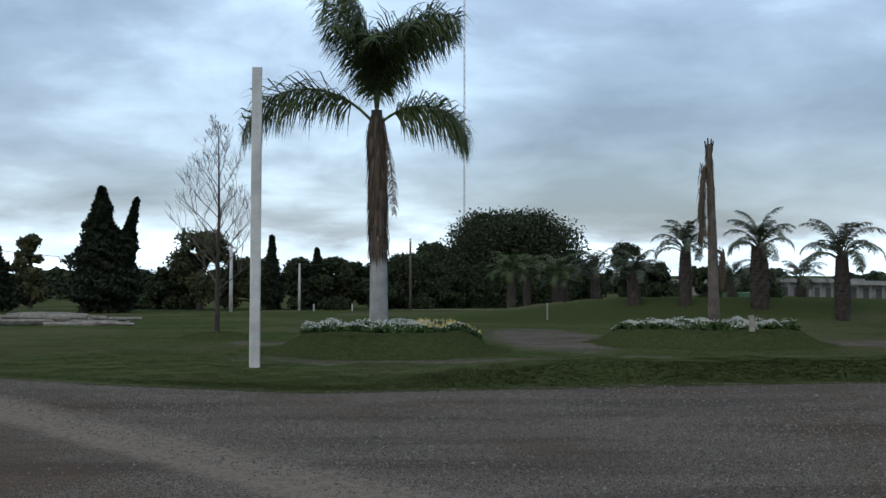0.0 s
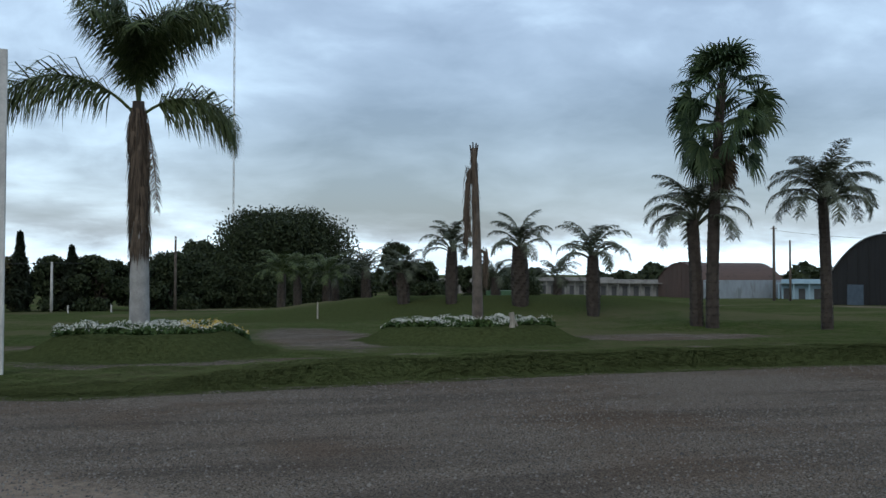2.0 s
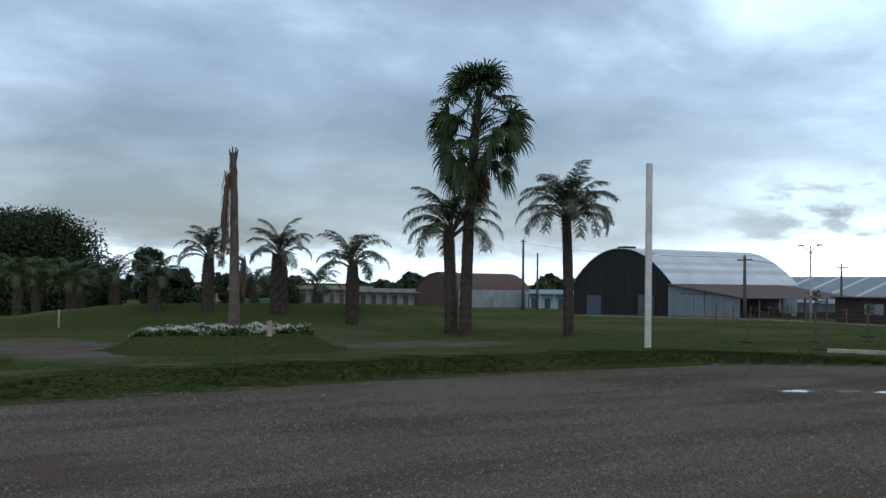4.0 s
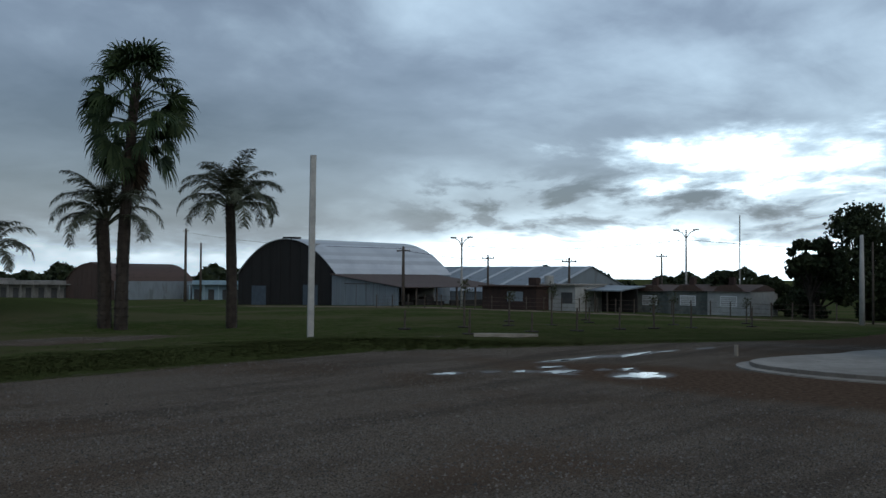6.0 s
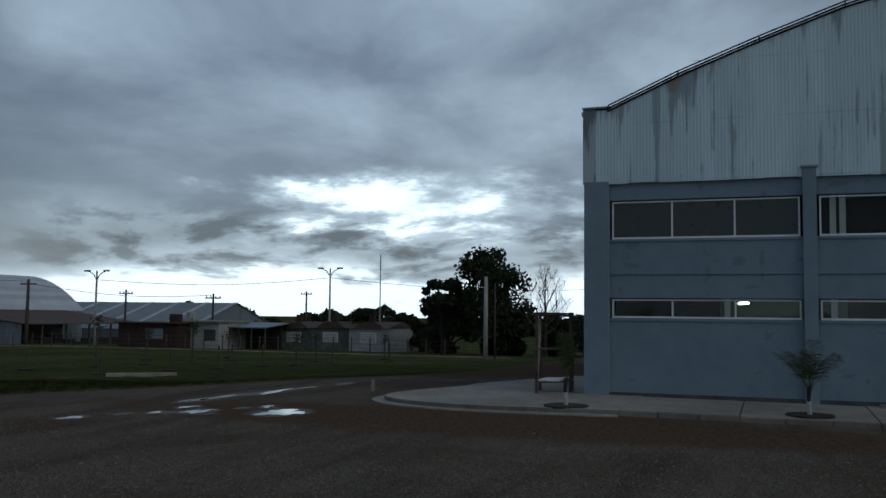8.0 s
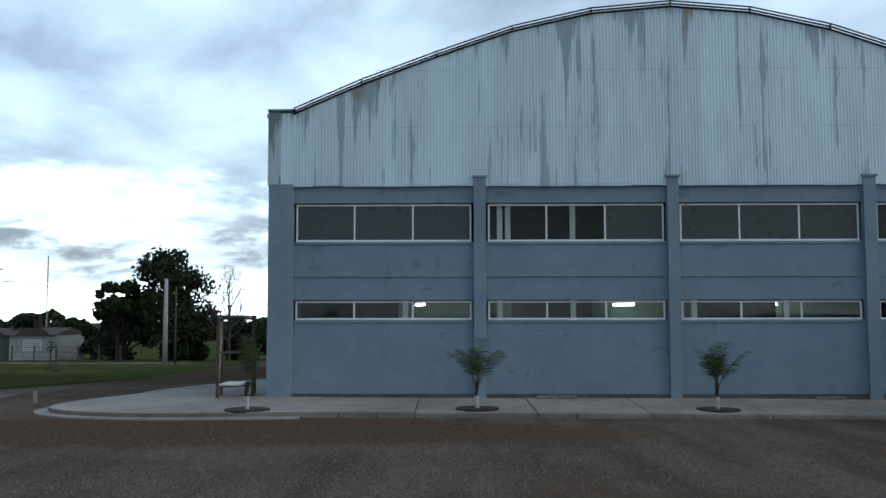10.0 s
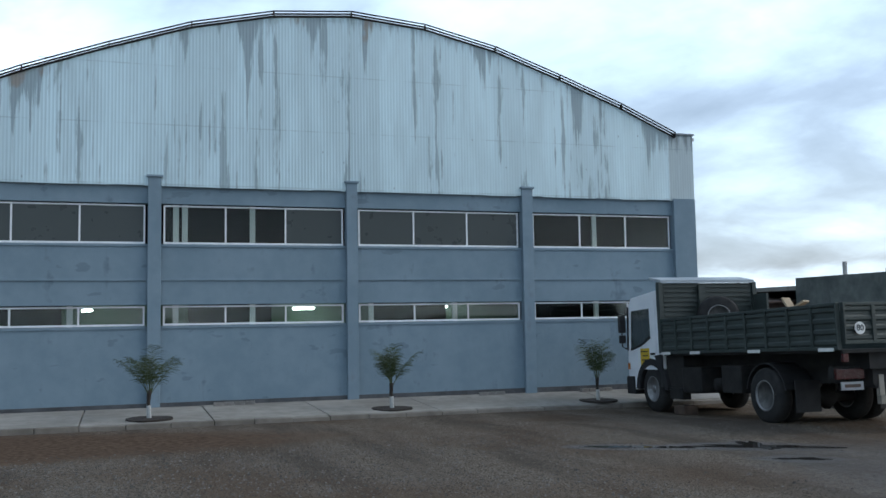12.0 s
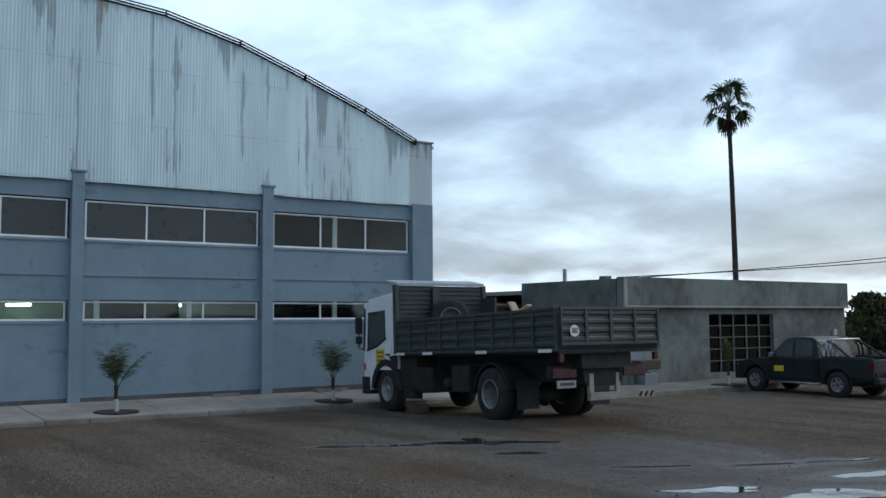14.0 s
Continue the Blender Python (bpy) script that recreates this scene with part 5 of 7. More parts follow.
def grass_blades():
    rnd = np.random.default_rng(77)
    n = 300000
    x = rnd.uniform(-14, 42, n)
    d = rnd.exponential(5.0, n)
    y = np.interp(x, EDGE_X, EDGE_Y) - 0.25 + d
    bare_ = np.zeros(n, bool)
    for cx, cy, rx, ry in ((4.0, 36, 2.6, 10), (16.0, 31.5, 5.0, 2.6), (-6.0, 31.6, 1.5, 1.4)):
        bare_ |= np.hypot((x - cx) / rx, (y - cy) / ry) < 1
    ins = y - np.interp(x, EDGE_X, EDGE_Y)
    bare_ |= (np.abs(ins - 6.2) < 0.7) & (x > -5) & (x < 26) & (rnd.uniform(size=n) < 0.8)
    patch = np.sin(x * 0.9 + 2) * np.sin(y * 0.7 + x * 0.3) + rnd.normal(0, 0.5, n)
    ok = ~bare_ & (y < 60) & (patch > -0.9)
    x, y, ins = x[ok], y[ok], ins[ok]
    n = len(x)
    z = lie(x, y)
    rank = (np.abs(ins - 0.9) < 1.15 + rnd.normal(0, 0.25, n)) & (x > -5) & (x < 25)
    for b in (BED_1, BED_2):
        rank |= np.abs(np.hypot((x - b[0]) / b[2], (y - b[1]) / b[3]) - 0.78) < 0.28
    a = rnd.uniform(0, 6.283, n)
    h = rnd.uniform(0.02, 0.06, n)
    wv = 0.008 + 0.0004 * np.hypot(x, y)
    ln = rnd.normal(0, 0.05, (n, 2))
    v = np.stack([np.stack([x - np.cos(a) * wv, y - np.sin(a) * wv, z + 0.002], 1), np.stack([x + np.cos(a) * wv, y + np.sin(a) * wv, z + 0.002], 1), np.stack([x - np.sin(a) * h * 2.2 + ln[:, 0] * 0.3, y + np.cos(a) * h * 2.2 + ln[:, 1] * 0.3, z + 0.004 + h * 0.16], 1)], 1).reshape(-1, 3)
    v = v.reshape(-1, 3, 3)
    for name, some, mat, label in (("grass", ~rank, GRASS, "short dry olive grass on the lawn"), ("verge_grass", rank, GRASS_RANK, "darker uncut green grass on the bank and bed edges")):
        k = int(some.sum())
        me = bpy.data.meshes.new(name)
        me.from_pydata(v[some].reshape(-1, 3).tolist(), [], np.arange(3 * k).reshape(-1, 3).tolist())
        me.materials.append(mat)
        tagged(new(name, me), label, "grass", kind="stuff")


def gravel():
    rnd = np.random.default_rng(78)
    n = 150000
    a = rnd.uniform(radians(-150), radians(30), n)
    r = 7.0 + 17 * rnd.uniform(0, 1, n) ** 1.15
    x, y = -np.sin(a) * r, np.cos(a) * r
    ok = (y < np.interp(x, EDGE_X, EDGE_Y) + 0.1) & (x < 16.3 + rnd.normal(0, 0.5, n))
    ok &= (off_strip(x, y) < -0.2) | (x > 6) | (rnd.uniform(size=n) < 0.12)
    # thin and thick drifts
    drift = np.sin(x * 0.55 + 0.35 * y) + 0.6 * np.sin(1.3 * x - 0.9 * y + 1.0) + 0.5 * np.sin(0.35 * y * y * 0.2 + 2.1 * x)
    ok &= rnd.uniform(size=n) < np.clip(0.62 + 0.26 * drift, 0.2, 1.0)
    for px, py, rx, ry in PUDDLES:
        ok &= np.hypot((x - px) / (rx * 1.25), (y - py) / (ry * 1.25)) > 1
    ok &= (np.hypot((x - 9.5) / 5.6, (y + 11) / 4.4) > 1) | (rnd.uniform(size=n) < 0.12)
    x, y = x[ok], y[ok]
    n = len(x)
    s = rnd.uniform(0.008, 0.022, n) * np.where(rnd.uniform(size=n) < 0.02, 1.6, 1.0)
    base = np.array([(1, 0, 0), (0, 1, 0), (-1, 0, 0), (0, -1, 0), (0.1, 0.1, 0.85)])
    v = base[None] * s[:, None, None] * rnd.uniform(0.6, 1.4, (n, 5, 1))
    t = rnd.uniform(0, 6.28, n)
    c, q = np.cos(t)[:, None], np.sin(t)[:, None]
    vx, vy = v[..., 0] * c - v[..., 1] * q, v[..., 0] * q + v[..., 1] * c
    V = np.stack([vx + x[:, None], vy + y[:, None], v[..., 2] + lie(x, y)[:, None] - 0.002], -1).reshape(-1, 3)
    f = np.array([(0, 1, 4), (1, 2, 4), (2, 3, 4), (3, 0, 4)])
    F = (f[None] + (np.arange(n) * 5)[:, None, None]).reshape(-1, 3)
    me = bpy.data.meshes.new("gravel")
    me.from_pydata(V.tolist(), [], F.tolist())
    m, nn = material("gravel_stone")
    isl = nn.put("ShaderNodeNewGeometry").outputs["Random Per Island"]
    finish(nn, nn.mix(nn.math("POWER", isl, 1.3), (0.036, 0.032, 0.028), (0.165, 0.150, 0.130)), 0.85)
    me.materials.append(m)
    tagged(new("gravel", me), "loose grey gravel stones over the yard", "gravel", kind="stuff")


grass_blades()
gravel()


# ---- vehicles ----
TRUCK_GREEN = plain("dull_army_green_paint", (0.027, 0.036, 0.033), (0.044, 0.055, 0.050), 2.5, 30, 0.48)
TRUCK_WHITE = plain("white_cab_paint", (0.70, 0.73, 0.76), (0.80, 0.82, 0.84), 2, 30, 0.35, spec=0.5)
BLACK_PLASTIC = plain("black_plastic", (0.012, 0.012, 0.013), (0.024, 0.024, 0.025), 4, 50, 0.6)
CHASSIS = plain("grimy_chassis", (0.010, 0.010, 0.010), (0.026, 0.024, 0.022), 4, 40, 0.8)
RUBBER = plain("tyre_rubber", (0.012, 0.012, 0.012), (0.028, 0.027, 0.026), 6, 60, 0.85, depth=0.01)
RIM_GREY = plain("dusty_rim", (0.06, 0.06, 0.058), (0.13, 0.128, 0.122), 6, 50, 0.6, 0.3)
RIM_PALE = plain("pale_steel_rim", (0.20, 0.20, 0.20), (0.32, 0.32, 0.32), 6, 50, 0.45, 0.5)
YELLOW = plain("yellow_sign", (0.55, 0.36, 0.02), (0.66, 0.45, 0.04), 3, 40, 0.6)
RED_LAMP = plain("red_lamp_lens", (0.04, 0.006, 0.006), (0.065, 0.010, 0.009), 5, 40, 0.25)
AMBER = plain("amber_lens", (0.4, 0.12, 0.02), (0.5, 0.17, 0.03), 5, 40, 0.25)
STICKER = plain("white_sticker", (0.6, 0.6, 0.58), (0.7, 0.7, 0.68), 5, 40, 0.5)
PLATE = plain("pale_number_plate", (0.22, 0.23, 0.24), (0.32, 0.33, 0.34), 9, 60, 0.5)
TARP = plain("pale_grey_tarp", (0.26, 0.30, 0.33), (0.36, 0.40, 0.43), 2, 20, 0.6)
CHROME = plain("chrome", (0.25, 0.25, 0.26), (0.34, 0.34, 0.35), 5, 50, 0.3, 1.0)
PICK_GREEN = plain("dark_green_car_paint", (0.005, 0.011, 0.010), (0.008, 0.016, 0.0145), 2, 60, 0.34, spec=0.4)


def wheel(parent, at, r, wide, rim, dual=False, bolts=8, out=1):
    """out: the side on which the rim shows, 1 left, -1 right."""
    w2 = wide / 2
    tyre = Geo().lathe([(-w2, r * 0.53), (-w2, r * 0.86), (-w2 * 0.75, r * 0.97), (-w2 * 0.3, r), (w2 * 0.3, r), (w2 * 0.75, r * 0.97), (w2, r * 0.86), (w2, r * 0.53)], 32, cap=False)
    hub = part("wheel", tyre, RUBBER, parent, "black ribbed tyre", True, m=pose(*at))
    hub.name = "wheel"
    s = out
    deep = 0.11 if dual else 0.02
    prof = [(s * (w2 * 0.2 - deep), 0.02), (s * (w2 * 0.2 - deep), r * 0.36), (s * (w2 * 0.55), r * 0.50), (s * (w2 * 0.9), r * 0.515), (s * (w2 * 1.0), r * 0.55), (s * (w2 * 0.8), r * 0.55)]
    part("rim", Geo().lathe(prof, 28), rim, hub, "dusty steel rim", True)
    part("rim_lip", Geo().lathe([(s * w2 * 0.84, r * 0.50), (s * w2 * 1.02, r * 0.52), (s * w2 * 1.03, r * 0.555), (s * w2 * 0.9, r * 0.56)], 28, cap=False), RIM_PALE, hub, "worn bright rim edge", True)
    part("hub_cap", Geo().lathe([(s * (w2 * 0.2 - deep), r * 0.18), (s * (w2 * 0.9 - deep * 0.5), r * 0.16), (s * (w2 * 1.0 - deep * 0.5), r * 0.08), (s * (w2 * 1.0 - deep * 0.5), 0.01)], 16), CHASSIS if dual else rim, hub, smooth=True)
    for i in range(bolts):
        a = 2 * math.pi * i / bolts
        part("bolt", Geo().tube([(math.cos(a) * r * 0.27, s * (w2 * 0.2 - deep), math.sin(a) * r * 0.27), (math.cos(a) * r * 0.27, s * (w2 * 0.5 - deep), math.sin(a) * r * 0.27)], 0.036 * r * 2, 8), CHASSIS, hub)
    return hub


def bed_panel(parent, name, length, z0, z1, m, ribs, label):
    """A drop side: a ribbed steel board with stiffeners; local x along, y outwards."""
    side = part(name, Geo().box(0, -0.025, z0, length, 0.012, z1), TRUCK_GREEN, parent, label, m=m)
    for i in range(ribs + 1):
        x = length * i / ribs
        part("stiffener", Geo().box(max(0, x - 0.035), 0.012, z0, min(length, x + 0.035), 0.055, z1), TRUCK_GREEN, side, bevel=0.006)
    n = 4
    for i in range(n):
        z = z0 + (z1 - z0) * (i + 0.5) / n
        part("swage", Geo().prism([(0.012, z - 0.055), (0.036, z - 0.025), (0.036, z + 0.025), (0.012, z + 0.055)], 0.03, length - 0.03, "x"), TRUCK_GREEN, side)
    part("top_rail", Geo().box(0, -0.035, z1 - 0.03, length, 0.045, z1 + 0.025), TRUCK_GREEN, side, bevel=0.006)
    part("bottom_rail", Geo().box(0, -0.035, z0 - 0.03, length, 0.045, z0 + 0.03), TRUCK_GREEN, side, bevel=0.006)
    return side


def build_truck():
    root = thing("truck", pose(15.66, -13.67, -0.083, 0, 2.25, -3.77) @ Matrix.Scale(1.07, 4), "white-cabbed truck with a dark green ribbed drop-side bed, parked", "truck")
    wb, bf, br, zb, zt, hw = 4.69, 3.97, -2.06, 1.39, 2.15, 1.23
    for s in (-1, 1):
        part("chassis_rail", Geo().box(br + 0.2, s * 0.42 - 0.05, 0.78, wb + 0.9, s * 0.42 + 0.05, 1.05), CHASSIS, root)
    for x in (-1.6, -0.6, 0.6, 2.0, 3.2):
        part("cross_member", Geo().box(x - 0.06, -0.42, 0.85, x + 0.06, 0.42, 1.0), CHASSIS, root)
    part("rear_axle", Geo().tube([(0, -0.95, 0.5), (0, -0.2, 0.5), (0, 0, 0.5), (0, 0.2, 0.5), (0, 0.95, 0.5)], [0.09, 0.1, 0.24, 0.1, 0.09], 10), CHASSIS, root, smooth=True)
    part("front_axle", Geo().box(wb - 0.07, -0.9, 0.42, wb + 0.07, 0.9, 0.54), CHASSIS, root)
    part("drive_shaft", Geo().tube([(0.2, 0, 0.55), (3.6, 0, 0.8)], 0.06), CHASSIS, root)
    part("engine", Geo().box(4.0, -0.4, 0.6, 5.6, 0.4, 1.1), CHASSIS, root)
    for s in (-1, 1):
        wheel(root, (wb, s * 1.0, 0.565), 0.54, 0.29, RIM_PALE, out=s)
        wheel(root, (0.22, s * 1.05, 0.555), 0.525, 0.28, RIM_GREY, True, out=s)
        wheel(root, (0.22, s * 0.73, 0.555), 0.52, 0.27, RIM_GREY, out=-s)
        # mudguards
        arc = [(0.22 + 0.64 * math.cos(a), 0.54 + 0.64 * math.sin(a)) for a in [radians(12 + 156 * i / 12) for i in range(13)]]
        arc += [(0.22 + 0.61 * math.cos(a), 0.54 + 0.61 * math.sin(a)) for a in [radians(168 - 156 * i / 12) for i in range(13)]]
        part("mudguard", Geo().prism(arc, s * 1.18 - 0.02, s * 0.56, "y"), BLACK_PLASTIC, root)
        part("mud_flap", Geo().box(-0.68, s * 0.9 - 0.26, 0.28, -0.66, s * 0.9 + 0.26, 0.85), BLACK_PLASTIC, root)
    # boxes under the bed
    part("fuel_tank", Geo().box(2.55, 0.62, 0.52, 3.35, 1.14, 1.08), CHASSIS, root, "dark steel fuel tank", bevel=0.05)
    part("battery_box", Geo().box(1.05, 0.70, 0.56, 1.75, 1.14, 1.12), CHASSIS, root, bevel=0.03)
    part("air_tank", Geo().tube([(2.1, 0.5, 0.72), (2.1, 1.05, 0.72)], 0.13, 14), CHASSIS, root, smooth=True)
    part("tool_box", Geo().box(1.4, -1.14, 0.56, 2.6, -0.62, 1.05), CHASSIS, root, bevel=0.03)
    part("air_filter_box", Geo().box(3.3, -1.05, 0.62, 4.1, 1.1, 1.34), CHASSIS, root, "dark box behind the cab", bevel=0.03)
    part("step_guard", Geo().box(3.4, 0.9, 0.36, 3.95, 1.12, 0.62), CHASSIS, root, bevel=0.02)
    # cab
    x0, x1, half = bf + 0.16, wb + 1.22, 1.15
    outline = [(wb + 0.64 * math.cos(radians(a)), 0.5 + 0.64 * math.sin(radians(a))) for a in range(148, -1, -18)] + [(x1 - 0.02, 0.5), (x1, 1.15), (x1 - 0.02, 1.55), (x1 - 0.11, 2.56), (x1 - 0.30, 2.77), (x0 + 0.3, 2.86), (x0, 2.80), (x0, 0.9)]
    cab = part("cab", Geo().prism(outline, -half, half, "y"), TRUCK_WHITE, root, "white tilt cab", bevel=0.03)
    part("bumper", Geo().box(x1 - 0.35, -1.17, 0.42, x1 + 0.1, 1.17, 0.86), BLACK_PLASTIC, cab, "dark bumper", bevel=0.05)
    part("windscreen", Geo().prism([(x1 - 0.035, 1.6), (x1 - 0.008, 1.62), (x1 - 0.088, 2.52), (x1 - 0.115, 2.52)], -1.06, 1.06, "y"), BLACK_PLASTIC, cab)
    for s in (-1, 1):
        door = part("door", Geo().prism([(x0 + 0.28, 1.02), (x1 - 0.14, 1.02), (x1 - 0.14, 1.55), (x1 - 0.23, 2.56), (x0 + 0.28, 2.62)], s * 1.158 - 0.006, s * 1.158 + 0.006, "y"), TRUCK_WHITE, cab)
        part("door_glass", Geo().prism([(x0 + 0.55, 1.80), (x0 + 0.66, 1.77), (x0 + 1.0, 1.62), (x1 - 0.24, 1.52), (x1 - 0.32, 2.44), (x0 + 0.55, 2.46)], s * 1.168 - 0.004, s * 1.168 + 0.004, "y"), BLACK_GLASS, door, "dark door window")
        part("pillar_trim", Geo().prism([(x1 - 0.015, 1.50), (x1 - 0.085, 1.48), (x1 - 0.17, 2.54), (x1 - 0.105, 2.56)], s * 1.163 - 0.006, s * 1.163 + 0.006, "y"), BLACK_PLASTIC, cab, "black pillar trim")
        part("window_seal", Geo().prism([(x0 + 0.50, 1.76), (x0 + 1.0, 1.57), (x1 - 0.24, 1.47), (x1 - 0.22, 1.52), (x0 + 1.0, 1.63), (x0 + 0.55, 1.81)], s * 1.172 - 0.004, s * 1.172 + 0.004, "y"), BLACK_PLASTIC, door)
        part("door_handle", Geo().box(x0 + 0.34, s * 1.18 - 0.015, 1.36, x0 + 0.52, s * 1.18 + 0.015, 1.41), BLACK_PLASTIC, door)
        part("door_sign", Geo().box(x0 + 0.62, s * 1.170 - 0.004, 1.12, x0 + 1.06, s * 1.170 + 0.004, 1.52), YELLOW, door, "yellow sign with dark lines")
        for i, ln in enumerate((0.34, 0.26, 0.3)):
            part("sign_line", Geo().box(x0 + 0.68, s * 1.176 - 0.003, 1.43 - 0.1 * i, x0 + 0.68 + ln, s * 1.176 + 0.003, 1.46 - 0.1 * i), RUSTY_STEEL, door)
        arm = part("mirror_arm", Geo().tube([(x1 - 0.12, s * 1.15, 2.42), (x1 + 0.02, s * 1.27, 2.40), (x1 + 0.02, s * 1.27, 1.58), (x1 - 0.06, s * 1.15, 1.5)], 0.018, 6), BLACK_PLASTIC, cab)
        part("mirror", Geo().box(x1 - 0.03, s * 1.27 - 0.09, 1.92, x1 + 0.06, s * 1.27 + 0.09, 2.34), BLACK_PLASTIC, arm, "black mirror", bevel=0.025)
        part("mirror", Geo().box(x1 - 0.03, s * 1.27 - 0.08, 1.66, x1 + 0.06, s * 1.27 + 0.08, 1.86), BLACK_PLASTIC, arm, bevel=0.025)
        fen = [(wb + 0.78 * math.cos(a), 0.5 + 0.78 * math.sin(a)) for a in [radians(5 + 170 * i / 12) for i in range(13)]]
        fen += [(wb + 0.62 * math.cos(a), 0.5 + 0.62 * math.sin(a)) for a in [radians(175 - 170 * i / 12) for i in range(13)]]
        part("wheel_arch", Geo().prism(fen, s * 1.19 - 0.01, s * 0.86, "y"), BLACK_PLASTIC, cab)
        part("lower_skirt", Geo().prism([(x0 - 0.015, 0.62), (x0 + 0.1, 0.62), (x0 + 0.1, 0.95), (x0 + 0.26, 1.2), (x0 + 0.36, 1.34), (x0 - 0.015, 1.38)], s * 1.172 - 0.012, s * 1.172 + 0.012, "y"), BLACK_PLASTIC, cab, "black skirt behind the front wheel")
        part("headlight", Geo().box(x1 - 0.05, s * 0.85 - 0.2, 0.88, x1 + 0.02, s * 0.85 + 0.2, 1.08), STICKER, cab, bevel=0.02)
        part("side_marker", Geo().box(x1 - 0.12, s * 1.16 - 0.012, 1.02, x1 - 0.04, s * 1.16 + 0.012, 1.18), AMBER, cab)
    part("sun_visor", Geo().box(x1 - 0.2, -1.0, 2.58, x1 + 0.06, 1.0, 2.66), BLACK_PLASTIC, cab, bevel=0.02)
    # the open bed
    bed = part("bed", Geo().box(br, -hw + 0.03, zb - 0.06, bf, hw - 0.03, zb), CHASSIS, root, "open load bed")
    part("subframe", Geo().box(br + 0.1, -0.6, 1.05, bf, 0.6, zb - 0.06), CHASSIS, bed)
    for s in (-1, 1):
        m = pose(br, s * hw, 0) if s > 0 else pose(bf, s * hw, 0, 0, 0, 180)
        bed_panel(root, "drop_side", bf - br, zb + 0.02, zt, m, 9, "ribbed dark green drop side")
        for x in (-1.75, 0.35, 2.5, 3.75):
            part("reflector", Geo().box(x - 0.2, s * (hw + 0.048), zb - 0.03, x + 0.2, s * (hw + 0.056), zb + 0.03), STICKER, root, "pale reflective strip")
    bed_panel(root, "tailgate", 2 * hw - 0.08, zb + 0.12, zt, pose(br - 0.03, hw - 0.04, 0, 0, 0, -90) @ pose(0, 0, 0, 0, 0, 180) @ pose(-(2 * hw - 0.08), 0, 0), 4, "ribbed dark green tailgate")
    ring = part("speed_sticker", Geo().lathe([(0.0, 0.105), (0.006, 0.105)], 24), STICKER, root, "round white speed sticker", m=pose(br - 0.095, hw - 0.33, 1.74, 0, 0, 90))
    cu = bpy.data.curves.new("speed_number", "FONT")
    cu.body, cu.size, cu.align_x, cu.align_y, cu.extrude = "80", 0.145, "CENTER", "CENTER", 0.002
    cu.materials.append(BLACK_PLASTIC)
    tx = new("speed_number", cu)
    tx.parent = ring
    tx.matrix_basis = pose(0, 0.012, 0, 90, 0, 180)
    tagged(tx, "black figures 80")
    # headboard with a sloping tarp lip
    hb = part("headboard", Geo().box(bf + 0.02, -hw, zb, bf + 0.07, hw, 3.0), TRUCK_GREEN, root, "tall green headboard")
    for i in range(7):
        z = zb + 0.85 + 0.11 * i
        part("slat", Geo().prism([(-hw + 0.08, z), (-hw + 0.08, z + 0.04), (hw - 0.08, z + 0.04), (hw - 0.08, z)], bf - 0.02, bf + 0.02, "x"), TRUCK_GREEN, hb)
    for s in (-1, 1):
        part("headboard_post", Geo().box(bf - 0.05, s * hw - 0.05, zb, bf + 0.1, s * hw + 0.05, 3.02), TRUCK_GREEN, hb)
    part("side_wing", Geo().box(bf - 0.55, -hw - 0.02, zt, bf + 0.02, -hw + 0.03, 2.72), TRUCK_GREEN, hb)
    part("tarp_lip", Geo().prism([(bf - 0.05, 3.0), (bf + 0.5, 3.14), (bf + 0.52, 3.18), (bf - 0.05, 3.07)], -hw, hw, "y"), TARP, hb, "pale rolled tarpaulin")
    part("strap", Geo().box(bf - 0.1, 0.1, 2.3, bf - 0.02, 0.28, 2.95), TRUCK_GREEN, hb)
    # load: spare wheel and loose timber
    wheel(root, (bf - 0.45, 0.15, 2.02), 0.48, 0.25, RIM_GREY, bolts=6).matrix_basis = pose(bf - 0.32, -0.05, 2.2, 0, 0, 70)
    for k, (a, b) in enumerate((((2.3, -0.5, 1.95), (1.6, -0.9, 2.42)), ((2.6, -0.3, 2.1), (1.3, -1.0, 2.3)), ((1.9, -0.6, 2.5), (1.65, -0.7, 2.05)))):
        d = Vector(b) - Vector(a)
        g = Geo().box(-d.length / 2, -0.14, -0.02, d.length / 2, 0.14, 0.02)
        part("plank", g, RAW_WOOD, root, "loose raw plank", m=Matrix.Translation((Vector(a) + Vector(b)) / 2) @ d.to_track_quat("X", "Z").to_matrix().to_4x4())
    # tail
    for s in (-1, 1):
        part("tail_lamp", Geo().box(br + 0.28, s * 0.85 - 0.28, 0.88, br + 0.34, s * 0.85 + 0.28, 1.06), RED_LAMP, root, "red tail lamp", bevel=0.015)
        part("corner_lamp", Geo().box(br - 0.02, s * 1.15 - 0.05, 1.18, br + 0.05, s * 1.15 + 0.05, 1.32), RED_LAMP, root, bevel=0.01)
    part("rear_beam", Geo().box(br + 0.34, -1.15, 0.9, br + 0.46, 1.15, 1.1), CHASSIS, root)
    part("number_plate", Geo().box(br + 0.26, 0.62, 0.70, br + 0.29, 1.06, 0.84), PLATE, root, "pale number plate")
    part("plate_bar", Geo().box(br + 0.252, 0.68, 0.745, br + 0.258, 1.0, 0.80), RUSTY_STEEL, root)
    part("tow_hitch", Geo().box(br + 0.22, -0.42, 0.72, br + 0.5, 0.42, 1.08), CHASSIS, root, bevel=0.03)
    part("underride_bar", Geo().box(br + 0.1, -1.2, 0.46, br + 0.2, 0.42, 0.60), GREY_WOOD, root, "timber underride bar", bevel=0.01)
